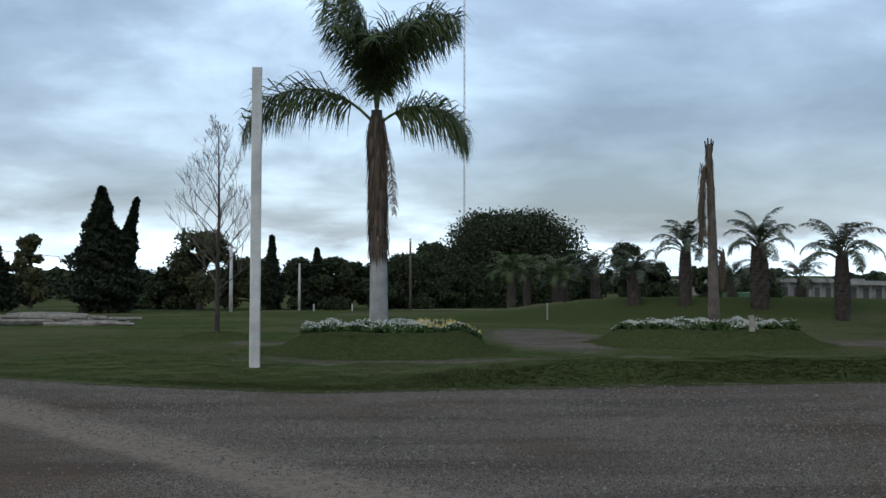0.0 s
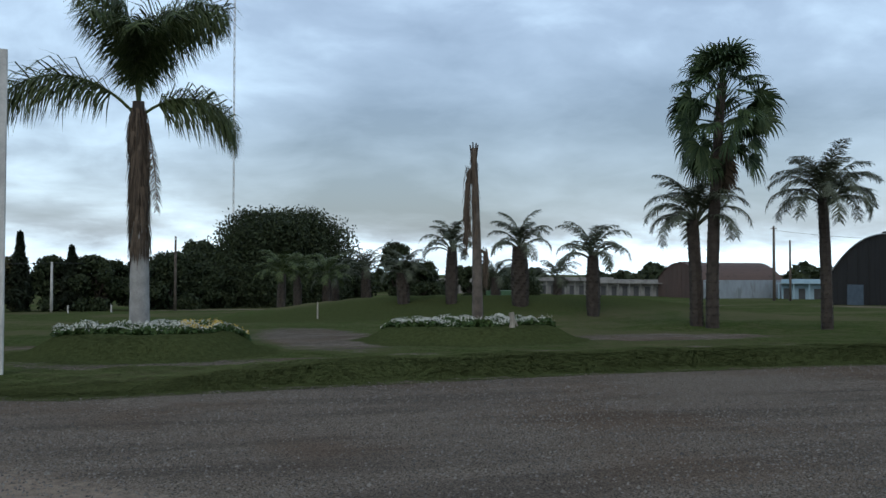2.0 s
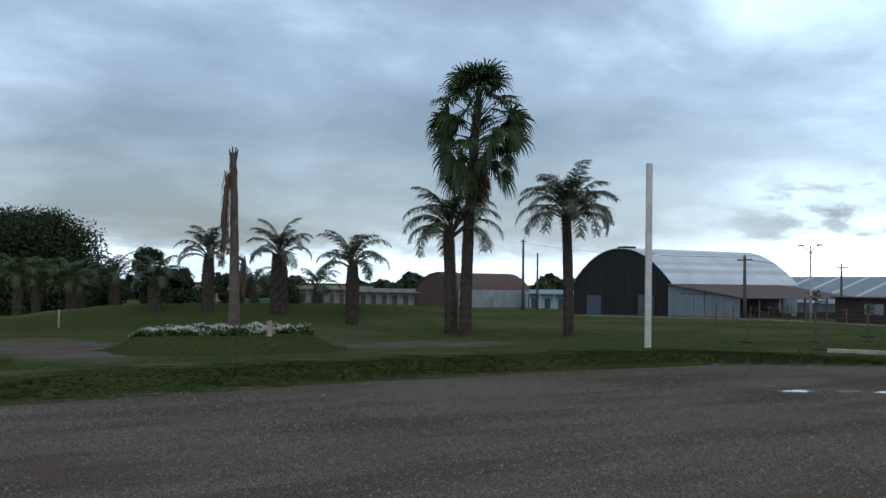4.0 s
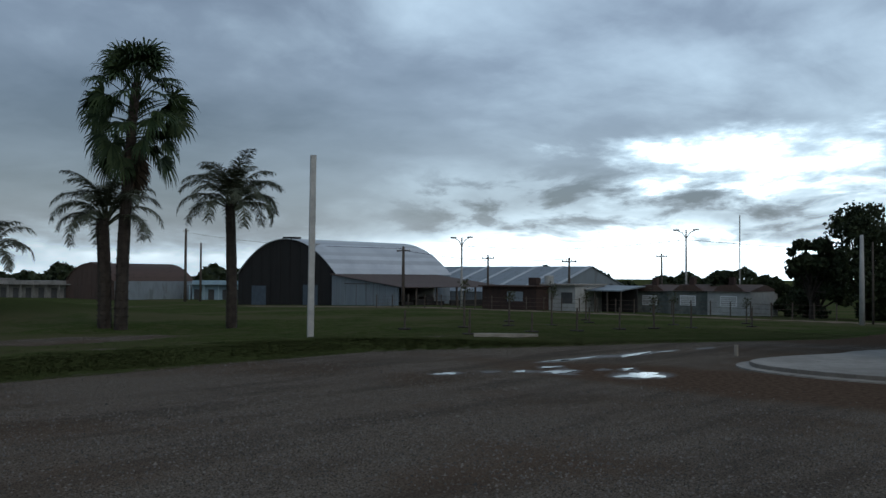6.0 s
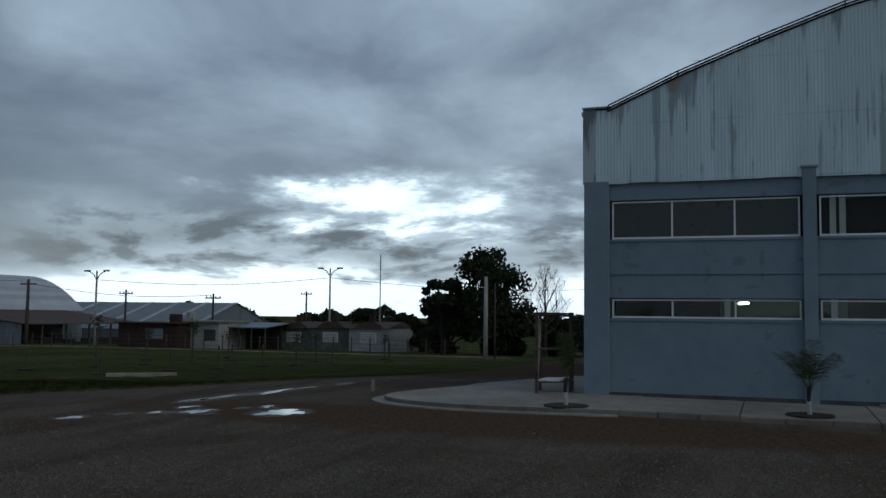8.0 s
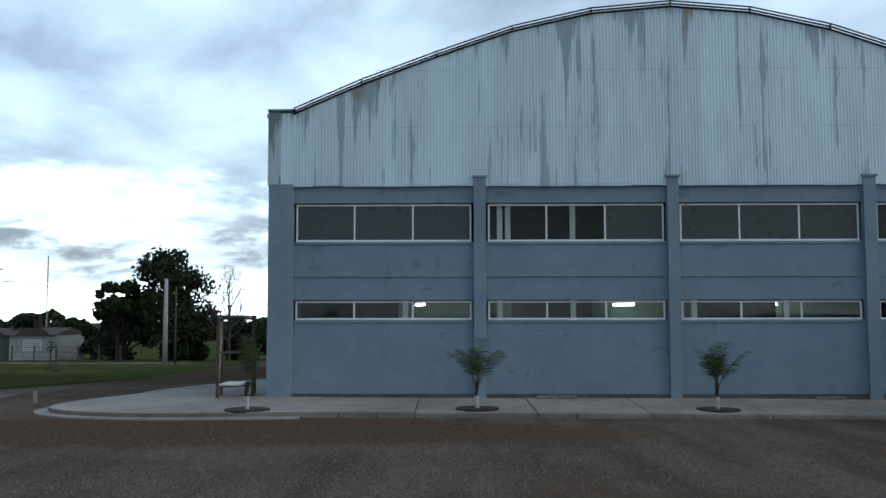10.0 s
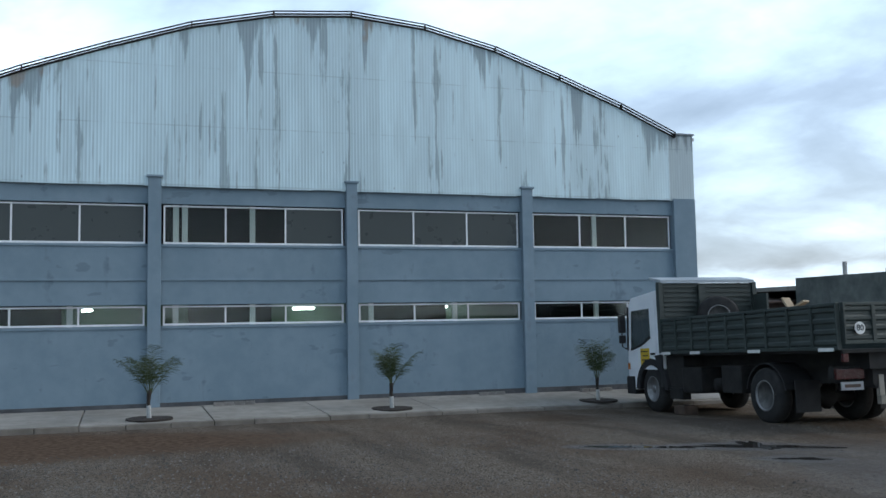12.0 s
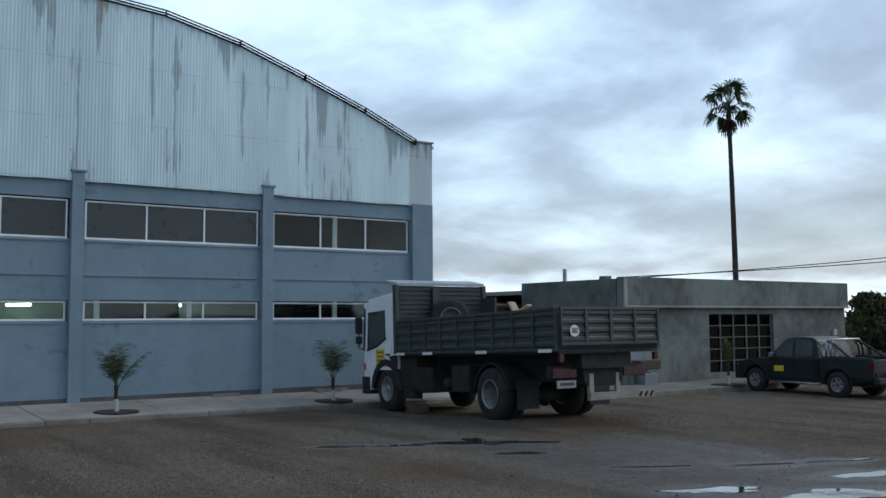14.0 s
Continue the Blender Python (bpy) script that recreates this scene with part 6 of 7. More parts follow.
    for i in range(3):
        part("red_stripe", Geo().prism([(-0.75 - 0.14 * i, 0.48), (-0.81 - 0.14 * i, 0.48), (-0.87 - 0.14 * i, 0.58), (-0.81 - 0.14 * i, 0.58)], br + 0.092, br + 0.098, "x"), RED_LAMP, root)
    for y in (-0.35, 0.3):
        part("bar_bracket", Geo().box(br + 0.2, y - 0.05, 0.45, br + 0.28, y + 0.05, 0.95), GREY_WOOD, root)
    part("chock", Geo().box(3.4, 0.75, 0.02, 3.85, 1.1, 0.22), RUSTY_STEEL, root, "rusty box behind the front wheel", bevel=0.02)


BLACK_GLASS = plain("dark_car_glass", (0.030, 0.038, 0.038), (0.045, 0.055, 0.055), 1, 8, 0.14, spec=0.8)
build_truck()


def tapered(profile, half):
    """A side outline (x, z) drawn out to both sides by half(z)."""
    g, n = Geo(), len(profile)
    g.v = [(x, -half(z), z) for x, z in profile] + [(x, half(z), z) for x, z in profile]
    g.f = [tuple(range(n)), tuple(range(2 * n - 1, n - 1, -1))] + [((i + 1) % n, i, n + i, n + (i + 1) % n) for i in range(n)]
    return g


def build_pickup():
    root = thing("pickup", pose(15.63, -25.68, -0.21, 0, 0, -5.0), "dark green double-cab pickup with a chrome sports bar, parked", "car")
    wb = 2.98
    cut = lambda x: [(x + 0.45 * math.cos(radians(a)), 0.40 + 0.45 * math.sin(radians(a))) for a in range(0, 181, 15)]  # noqa: E731
    side = lambda z: 0.86 - 0.05 * max(0.0, (z - 0.85) / 0.3) - 0.04 * max(0.0, (0.6 - z) / 0.3)  # noqa: E731
    # front half with the bonnet; the bed behind is open
    front = [(0.66, 0.44), (0.66, 1.10), (2.36, 1.09), (2.95, 1.05), (3.45, 0.98), (3.68, 0.88), (3.76, 0.68), (3.74, 0.45), *cut(wb)]
    shell = part("body", tapered(front, side), PICK_GREEN, root, "dark green body", bevel=0.03)
    rear = [(-1.12, 0.52), (-1.15, 0.66), (-1.15, 1.13), (0.64, 1.13), (0.64, 0.44), *cut(0.0)]
    for s in (-1, 1):
        g = Geo()
        n = len(rear)
        g.v = [(x, s * (side(z) - 0.10), z) for x, z in rear] + [(x, s * side(z), z) for x, z in rear]
        g.f = [tuple(range(n)), tuple(range(2 * n - 1, n - 1, -1))] + [((i + 1) % n, i, n + i, n + (i + 1) % n) for i in range(n)]
        part("bed_side", g, PICK_GREEN, shell, bevel=0.02)
        part("bed_rail", Geo().tube([(-1.08, s * 0.76, 1.15), (0.56, s * 0.76, 1.15)], 0.028, 8), BLACK_PLASTIC, shell, "black rail cap", smooth=True)
    part("bed_floor", Geo().box(-1.08, -0.76, 0.62, 0.64, 0.76, 0.68), CHASSIS, shell)
    part("tailgate", Geo().box(-1.16, -0.72, 0.62, -1.09, 0.72, 1.12), PICK_GREEN, shell, bevel=0.02)
    # cabin with sloping sides
    roof = [(0.66, 1.07), (0.72, 1.38), (0.82, 1.64), (0.98, 1.715), (1.25, 1.735), (1.62, 1.73), (1.84, 1.68), (2.08, 1.50), (2.56, 1.06)]
    narrow = lambda z: 0.80 - 0.15 * (z - 1.06) / 0.66  # noqa: E731
    cabin = part("cabin", tapered(roof, narrow), PICK_GREEN, root, bevel=0.035)
    for s in (-1, 1):
        def pane(name, outline, mat, out=0.012, label=""):
            g, n = Geo(), len(outline)
            g.v = [(x, s * (narrow(z) - 0.01), z) for x, z in outline] + [(x, s * (narrow(z) + out), z) for x, z in outline]
            g.f = [tuple(range(n)), tuple(range(2 * n - 1, n - 1, -1))] + [((i + 1) % n, i, n + i, n + (i + 1) % n) for i in range(n)]
            return part(name, g, mat, cabin, label)
        pane("side_glass", [(1.62, 1.14), (2.36, 1.13), (2.02, 1.48), (1.86, 1.61), (1.62, 1.64)], BLACK_GLASS, 0.010, "dark side window")
        pane("side_glass", [(0.90, 1.16), (1.52, 1.14), (1.52, 1.645), (1.02, 1.63), (0.93, 1.50)], BLACK_GLASS, 0.010, "dark side window")
        pane("window_trim", [(0.86, 1.10), (2.44, 1.085), (2.42, 1.115), (0.87, 1.13)], BLACK_PLASTIC, 0.016)
        part("mirror", Geo().box(2.22, s * 0.90 - 0.10, 1.10, 2.36, s * 0.90 + 0.09, 1.25), CHROME, cabin, "chrome mirror", bevel=0.035)
        for x in (0.74, 1.57, 2.42):
            part("door_gap", Geo().box(x - 0.008, s * 0.845 - 0.02, 0.50, x + 0.008, s * 0.845 + 0.019, 1.06), BLACK_PLASTIC, shell)
        for x in (0.82, 1.66):
            part("door_handle", Geo().box(x, s * 0.862 - 0.012, 0.93, x + 0.17, s * 0.862 + 0.012, 0.965), PICK_GREEN, shell, bevel=0.006)
        part("door_sign", Geo().box(1.88, s * 0.866 - 0.004, 0.68, 2.24, s * 0.866 + 0.004, 0.85), YELLOW, shell, "small yellow sign")
        part("side_step", Geo().tube([(0.58, s * 0.80, 0.40), (0.66, s * 0.91, 0.36), (2.36, s * 0.91, 0.36), (2.44, s * 0.80, 0.40)], 0.034, 8), CHROME, root, "chrome side step", smooth=True)
        part("sill", Geo().box(0.5, s * 0.78 - 0.05, 0.38, 2.52, s * 0.78 + 0.05, 0.48), BLACK_PLASTIC, root)
        for x in (0.0, wb):
            ring = lambda r, a0, a1: [(x + r * math.cos(radians(a)), 0.40 + r * math.sin(radians(a))) for a in range(a0, a1, 12 if a1 > a0 else -12)]  # noqa: E731
            part("wheel_arch", Geo().prism(ring(0.50, 0, 181) + ring(0.44, 180, -1), s * 0.875 - 0.035, s * 0.875 + 0.012, "y"), PICK_GREEN, shell, "flared wheel arch", bevel=0.008)
            part("arch_liner", Geo().prism(ring(0.46, 0, 181) + ring(0.43, 180, -1), s * 0.84, s * 0.45, "y"), CHASSIS, shell)
            hub = wheel(root, (x, s * 0.765, 0.375), 0.375, 0.25, RIM_GREY, bolts=6, out=s)
            for k in range(6):
                a = k * math.pi / 3 + 0.3
                u, v = Vector((math.cos(a), 0, math.sin(a))), Vector((-math.sin(a), 0, math.cos(a)))
                g = Geo().add([u * 0.04 + v * q + Vector((0, s * 0.10, 0)) for q in (-0.03, 0.03)] + [u * 0.205 + v * q + Vector((0, s * 0.118, 0)) for q in (0.034, -0.034)] + [u * 0.04 + v * q + Vector((0, s * 0.06, 0)) for q in (-0.03, 0.03)] + [u * 0.205 + v * q + Vector((0, s * 0.07, 0)) for q in (0.034, -0.034)], ((0, 1, 2, 3), (0, 4, 5, 1), (1, 5, 6, 2), (2, 6, 7, 3), (3, 7, 4, 0)))
                part("spoke", g, RIM_PALE, hub, "pale alloy spoke")
        part("tail_lamp", Geo().box(-1.175, s * 0.79 - 0.055, 0.76, -1.02, s * 0.79 + 0.06, 1.06), RED_LAMP, shell, "red tail lamp", bevel=0.015)
        part("head_lamp", Geo().box(3.56, s * 0.64 - 0.17, 0.72, 3.76, s * 0.64 + 0.17, 0.88), CHROME, shell, bevel=0.03)
        part("bar_stay", Geo().tube([(0.44, s * 0.66, 1.62), (0.1, s * 0.70, 1.46), (-0.35, s * 0.76, 1.17)], 0.034, 8), BLACK_PLASTIC, root, "black roll bar stay", smooth=True)
    part("windscreen", Geo().prism([(2.50, 1.125), (2.525, 1.115), (2.10, 1.50), (1.90, 1.655), (1.875, 1.65)], -0.66, 0.66, "y"), BLACK_GLASS, cabin)
    part("rear_glass", Geo().prism([(0.655, 1.16), (0.675, 1.16), (0.80, 1.60), (0.78, 1.60)], -0.62, 0.62, "y"), BLACK_GLASS, cabin)
    for k in (0.0, 0.14):
        part("sports_bar", Geo().tube([(0.42 - k, -0.76, 1.12), (0.44 - k, -0.72, 1.48), (0.44 - k, -0.58, 1.66), (0.44 - k, 0.58, 1.66), (0.44 - k, 0.72, 1.48), (0.42 - k, 0.76, 1.12)], 0.034, 8), CHROME, root, "chrome sports bar", True)
    part("bumper", Geo().box(-1.32, -0.82, 0.44, -1.12, 0.82, 0.62), BLACK_PLASTIC, root, bevel=0.03)
    part("front_bumper", Geo().box(3.60, -0.84, 0.38, 3.84, 0.84, 0.62), BLACK_PLASTIC, root, bevel=0.05)
    part("grille", Geo().box(3.70, -0.45, 0.70, 3.78, 0.45, 0.86), BLACK_PLASTIC, shell, bevel=0.02)
    part("number_plate", Geo().box(-1.335, -0.22, 0.66, -1.16, 0.22, 0.78), PLATE, root)
    for x in (0.0, wb):
        part("axle", Geo().tube([(x, -0.7, 0.375), (x, 0.7, 0.375)], 0.06), CHASSIS, root)
    part("underbody", Geo().box(-0.95, -0.68, 0.34, 3.4, 0.68, 0.5), CHASSIS, root)


build_pickup()


def far_car(x, y, turn, mat, label, ln=4.2, h=1.45, wide=1.7):
    root = thing("car", (x, y, float(lie(x, y))), label, "car", turn=turn)
    k = ln / 4.2
    part("body", Geo().prism([(-2.1 * k, 0.35), (2.1 * k, 0.35), (2.1 * k, 0.75), (1.2 * k, 0.9), (-2.05 * k, 0.92)], -wide / 2, wide / 2, "y"), mat, root, bevel=0.06)
    part("cabin", Geo().prism([(-1.9 * k, 0.9), (1.2 * k, 0.9), (0.6 * k, h - 0.04), (-1.5 * k, h - 0.04)], -wide / 2 + 0.08, wide / 2 - 0.08, "y"), BLACK_GLASS, root, "dark windows", bevel=0.04)
    part("roof", Geo().box(-1.45 * k, -wide / 2 + 0.1, h - 0.05, 0.55 * k, wide / 2 - 0.1, h), mat, root)
    for sx in (-1.25, 1.3):
        for s in (-1, 1):
            part("wheel", Geo().lathe([(-0.09, 0.3), (0.09, 0.3)], 14), RUBBER, root, m=pose(sx * k, s * (wide / 2 - 0.09), 0.31))


CAR_SILVER = plain("silver_car_paint", (0.40, 0.41, 0.42), (0.5, 0.51, 0.52), 2, 50, 0.3, 0.3)
CAR_WHITE = plain("white_car_paint", (0.6, 0.61, 0.61), (0.7, 0.7, 0.7), 2, 50, 0.35)
far_car(-5.2, 116.0, 200, CAR_SILVER, "silver car parked far off under the trees")
def green_container():
    root = thing("container", (34.5, 106.8, float(lie(34.5, 106.8))), "dull green steel container standing far across the park", "container", turn=20)
    part("box", Geo().box(-2.2, -1.1, 0.1, 2.2, 1.1, 1.9), CONTAINER_GREEN, root, bevel=0.03)
    for i in range(9):
        part("rib", Geo().box(-2.1 + 0.5 * i, -1.16, 0.2, -1.9 + 0.5 * i, -1.1, 1.8), CONTAINER_GREEN, root)


CONTAINER_GREEN = plain("dull_green_paint", (0.03, 0.075, 0.035), (0.05, 0.105, 0.05), 1, 20, 0.7)
green_container()
far_car(86.0, 108.0, 60, CAR_WHITE, "white van parked beside the arched shed", 4.8, 2.0, 1.9)
far_car(92.0, 118.0, 75, CAR_WHITE, "pale truck parked beside the arched shed", 5.6, 2.2, 2.1)


# ---- the rendered house beyond the truck ----
def build_house():
    x0, y0, y1, top = 21.5, -22.1, -34.7, 3.45
    root = thing("house", (x0, y0, -0.1), "low flat-roofed house in bare grey cement render with a barred window", "house")
    L = y0 - y1
    wy0, wy1, wz0, wz1 = -4.3, -7.95, 0.28, 2.34
    for a, b, c, d in ((0, wy0, -0.6, 2.6), (wy1, -L, -0.6, 2.6), (wy0, wy1, -0.6, wz0), (wy0, wy1, wz1, 2.6)):
        part("wall", Geo().box(0.0, min(a, b), c, 0.25, max(a, b), d), RENDERED, root)
    part("parapet", Geo().box(-0.14, -L - 0.05, 2.58, 0.2, 0.0, 3.55), RENDERED, root, "projecting cement parapet", bevel=0.015)
    part("ledge", Geo().box(-0.2, -L - 0.06, 2.55, -0.10, 0.02, 2.62), CONCRETE, root, "pale drip ledge", bevel=0.01)
    part("corner_strip", Geo().box(-0.17, -0.12, 2.6, -0.13, 0.02, 3.5), CONCRETE, root)
    part("side_wall", Geo().box(0.25, -0.25, -0.6, 5.0, 0.0, 3.5), RENDERED, root)
    part("back_wall", Geo().box(9.0, -L, -0.6, 9.2, 0, 3.2), RENDERED, root)
    part("end_wall", Geo().box(0.25, -L, -0.6, 9.0, -L + 0.25, 3.4), RENDERED, root)
    part("roof", Geo().box(0.2, -L, 3.1, 9.2, -0.25, 3.25), CONCRETE, root)
    part("vent_pipe", Geo().tube([(3.1, -0.4, 3.2), (3.1, -0.4, 3.95)], 0.07), PALE_CEMENT, root)
    part("roof_lump", Geo().box(0.9, -0.5, 3.4, 1.2, -0.2, 3.62), RENDERED, root, bevel=0.03)
    win = part("window", Geo().box(0.06, wy1, wz0 - 0.1, 0.30, wy0, wz0), WHITE_FRAME, root, "wide iron-barred window with a white sill")
    # one near-black sheet stands in for the unlit room
    part("room", Geo().box(1.6, wy1 - 1, -0.3, 1.7, wy0 + 1, 3.0), ROOM_SHADE, win)
    part("pane", Geo().box(0.16, wy1, wz0, 0.17, wy0, wz1), glass("house_glass", (0.22, 0.24, 0.24), 0.94), win).visible_shadow = False
    for i in range(6):
        y = wy0 + (wy1 - wy0) * i / 5
        part("bar", Geo().box(0.10, y - 0.022, wz0, 0.14, y + 0.022, wz1), IRON_GREY, win)
    for i in range(6):
        z = wz0 + (wz1 - wz0) * i / 5
        part("bar", Geo().box(0.102, wy1, z - 0.014, 0.138, wy0, z + 0.014), IRON_GREY, win)
    for k, (y, h, m) in enumerate(((-4.75, 0.5, STICKER), (-5.4, 0.55, STICKER), (-6.3, 0.5, YELLOW), (-6.4, 1.0, RUST_SHEET))):
        part("carton", Geo().box(0.4, y - 0.25, wz0, 0.7, y + 0.25, wz0 + h), m, win)
    # door, red tank and pipe beside the corner
    part("door", Geo().box(-0.04, -1.3, -0.1, 0.0, -0.35, 1.95), GREY_SHEET, root, "grey sheet door")
    part("red_tank", Geo().box(-0.5, -1.25, 0.55, -0.1, -0.3, 0.85), RUST_SHEET, root, "dull red box by the wall", bevel=0.03)
    part("box", Geo().box(-0.5, -1.1, -0.05, -0.1, -0.5, 0.45), GREY_SHEET, root, bevel=0.03)
    part("meter_box", Geo().box(-0.10, -11.9, 1.5, 0.0, -11.65, 1.72), PALE_CEMENT, root, bevel=0.02)
    # roofs of the yard behind
    g = thing("lean_to", (29.5, -19.5, 0), "rusty lean-to roof behind the house", "shed")
    part("roof", Geo().prism([(-2.5, 2.55), (2.5, 2.95), (2.5, 3.02), (-2.5, 2.62)], -4.0, 2.2, "y"), RUST_SHEET, g)
    part("wall", Geo().box(-2.3, -3.9, -0.3, 2.3, 2.0, 2.55), RUST_SHEET, g)
    part("stove_pipe", Geo().tube([(-2.0, -1.0, 2.5), (-2.0, -1.0, 3.4)], 0.06), RUSTY_STEEL, g)


IRON_GREY = plain("grey_window_iron", (0.085, 0.09, 0.088), (0.13, 0.135, 0.13), 4, 40, 0.7)
DARK_FRAME = plain("dark_window_bar", (0.04, 0.042, 0.042), (0.075, 0.077, 0.077), 4, 40, 0.7)
build_house()


# ---- sheds and houses across the lawn ----
def arched_shed(x, y, depth, wide, spring, rise, front, roof, label, doors=()):
    root = thing("arched_shed", (x, y, float(lie(x, y)) - 0.1), label, "building")
    arc = [(-wide / 2 + wide * i / 28, spring + rise * (1 - abs(-1 + 2 * i / 28) ** 2.1)) for i in range(29)]
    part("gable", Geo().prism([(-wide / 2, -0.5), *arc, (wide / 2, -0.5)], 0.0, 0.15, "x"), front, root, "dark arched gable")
    part("gable", Geo().prism([(-wide / 2, -0.5), *arc, (wide / 2, -0.5)], depth - 0.15, depth, "x"), roof, root)
    for i in range(28):
        (a, za), (b, zb) = arc[i], arc[i + 1]
        g = Geo().add([(-0.2, a, za), (depth + 0.2, a, za), (depth + 0.2, b, zb), (-0.2, b, zb), (-0.2, a, za + 0.09), (depth + 0.2, a, za + 0.09), (depth + 0.2, b, zb + 0.09), (-0.2, b, zb + 0.09)],
                      ((0, 3, 2, 1), (4, 5, 6, 7), (0, 1, 5, 4), (3, 7, 6, 2), (0, 4, 7, 3), (1, 2, 6, 5)))
        part("roof_sheet", g, roof, root)
    for s in (-1, 1):
        part("side_wall", Geo().box(0.15, s * wide / 2 - 0.1, -0.5, depth - 0.15, s * wide / 2 + 0.1, spring), GREY_SHEET, root)
    for y0, y1, z, m in doors:
        part("door", Geo().box(-0.06, y0, -0.2, 0.02, y1, z), m, root)
    for i in range(10):
        yy = -wide / 2 + wide * (i + 0.5) / 10
        part("gable_rib", Geo().box(-0.05, yy - 0.05, 0, 0.0, yy + 0.05, np.interp(yy, [p[0] for p in arc], [p[1] for p in arc]) - 0.1), front, root)
    part("ridge_vent", Geo().box(0.2, -0.8, spring + rise, 1.8, 0.8, spring + rise + 0.3), front, root, bevel=0.08)
    return root


BLUE_DOOR = plain("dull_blue_door", (0.05, 0.07, 0.09), (0.075, 0.10, 0.125), 2, 20, 0.7)
# the near-black front sheet stands in for shade inside an open truss gable
arched_shed(72.8, 88.5, 20.0, 18.5, 3.86, 4.23, DARK_SHEET, ROOF_SHEET, "arched shed with a near-black sheet for its shaded open gable, and pale iron roof", ((-6.0, -3.4, 2.6, BLUE_DOOR), (3.6, 6.4, 2.4, BLUE_DOOR)))
arched_shed(100.0, 186.0, 19.0, 20.0, 4.0, 3.7, RUST_SHEET, RUST_SHEET, "far brown shed with a rusted curved roof", ((-8, -2, 2.8, RUST_SHEET), (0, 7, 2.8, RUST_SHEET)))


def lean_to_sheds():
    root = thing("lean_to_shed", (72.0, 79.2, float(lie(72, 75))), "grey corrugated lean-to with a long rust-red roof against the arched shed", "shed")
    roof_z = lambda t: 3.42 + 0.121 * t  # noqa: E731
    for i in range(6):
        y0 = -10.6 + i * 10.6 / 6
        part("sheet", corrugated(y0, y0 + 10.6 / 6, -0.4, roof_z, 0.03, 0.3), GREY_SHEET, root)
    door = part("door", Geo().box(-0.09, -5.6, -0.1, -0.05, -2.6, 2.35), GREY_SHEET, root, "sliding sheet door", bevel=0.01)
    part("door_rail", Geo().box(-0.12, -6.2, 2.36, -0.04, -2.2, 2.44), DARK_WOOD, door)
    part("door_gap", Geo().box(-0.10, -4.13, -0.1, -0.085, -4.07, 2.35), DARK_WOOD, door)
    g = Geo()
    n = 40
    for i in range(n + 1):
        x = -0.4 + 18.6 * i / n
        w_ = 0.03 * (i % 2)
        g.v += [(x, 0.0, 3.47 + w_), (x, -11.4, roof_z(-11.4) + 0.05 + w_), (x, 0.0, 3.42), (x, -11.4, roof_z(-11.4))]
    for i in range(n):
        a, b = 4 * i, 4 * i + 4
        g.f += [(a, a + 1, b + 1, b), (a + 2, b + 2, b + 3, a + 3), (a + 1, a + 3, b + 3, b + 1)]
    part("roof", g, RUST_SHEET, root, "rust-red corrugated roof")
    part("inner_wall", Geo().box(6.0, -10.2, -0.4, 6.2, -1.0, 2.0), WHITEWASH, root, "whitewashed wall under the roof")
    for x in (2.2, 5.6, 9.0, 12.4, 15.8, 18.0):
        part("post", Geo().box(x - 0.08, -11.1, -0.6, x + 0.08, -10.94, roof_z(-11.1)), DARK_WOOD, root)
    part("open_side_wall", Geo().box(8.0, -11.0, -0.6, 17.8, -10.8, 0.6), DARK_SHEET, root)
    for k in range(4):
        part("crate", Geo().box(1.0 + 1.7 * k, -10.6, -0.5, 2.3 + 1.7 * k, -9.4, 0.5 + 0.25 * (k % 3)), DARK_SHEET, root, bevel=0.05)
    root = thing("brick_shed", (70.0, 52.5, float(lie(70, 52.5))), "dark red brick shed with a flat iron roof", "shed")
    part("wall", Geo().box(0, -3.1, -0.5, 5, 3.2, 2.15), BRICK_RED, root)
    part("roof", Geo().box(-0.4, -3.4, 2.15, 5.2, 3.4, 2.27), RUST_SHEET, root)
    part("shutter", Geo().box(-0.05, -1.6, 0.8, 0.0, 0.2, 1.7), GREY_SHEET, root)
    part("chimney", Geo().box(1.0, -2.4, 2.2, 1.7, -1.5, 3.0), BRICK_RED, root)
    root = thing("white_house", (72.0, 48.6, float(lie(72, 48.6))), "small whitewashed house with dark openings", "house")
    part("wall", Geo().box(0, -2.1, -0.5, 5, 2.1, 2.35), WHITEWASH, root)
    part("roof", Geo().box(-0.5, -2.3, 2.35, 5.2, 2.3, 2.47), CONCRETE, root)
    part("door", Geo().box(-0.04, 1.2, -0.2, 0.0, 2.1, 1.8), DARK_FRAME, root)
    part("window", Geo().box(-0.04, -1.8, 0.7, 0.0, -0.6, 1.7), DARK_FRAME, root)
    part("water_tank", Geo().lathe([(2.4, 0.45), (3.2, 0.45), (3.3, 0.2)], 14, "z"), WHITEWASH, root, m=pose(1.5, 1.8, 0))
    root = thing("porch", (74.0, 45.2, float(lie(74, 45.2))), "dark lean-to porch with a pale edge", "shed")
    part("roof", Geo().prism([(-0.5, 1.9), (4, 2.3), (4, 2.4), (-0.5, 2.0)], -2.6, 1.6, "y"), GREY_SHEET, root)
    part("back_wall", Geo().box(2.6, -2.4, -0.5, 2.8, 1.5, 2.1), DARK_SHEET, root)
    for y in (-2.4, -1.0, 0.3, 1.5):
        part("post", Geo().box(-0.3, y - 0.06, -0.4, -0.18, y + 0.06, 1.95), DARK_WOOD, root)
    # big grey shed behind with a low pitched roof
    root = thing("gabled_shed", (105.6, 79.2, float(lie(105.6, 79.2))), "large grey shed with a low pitched iron roof and pale ribs", "shed")
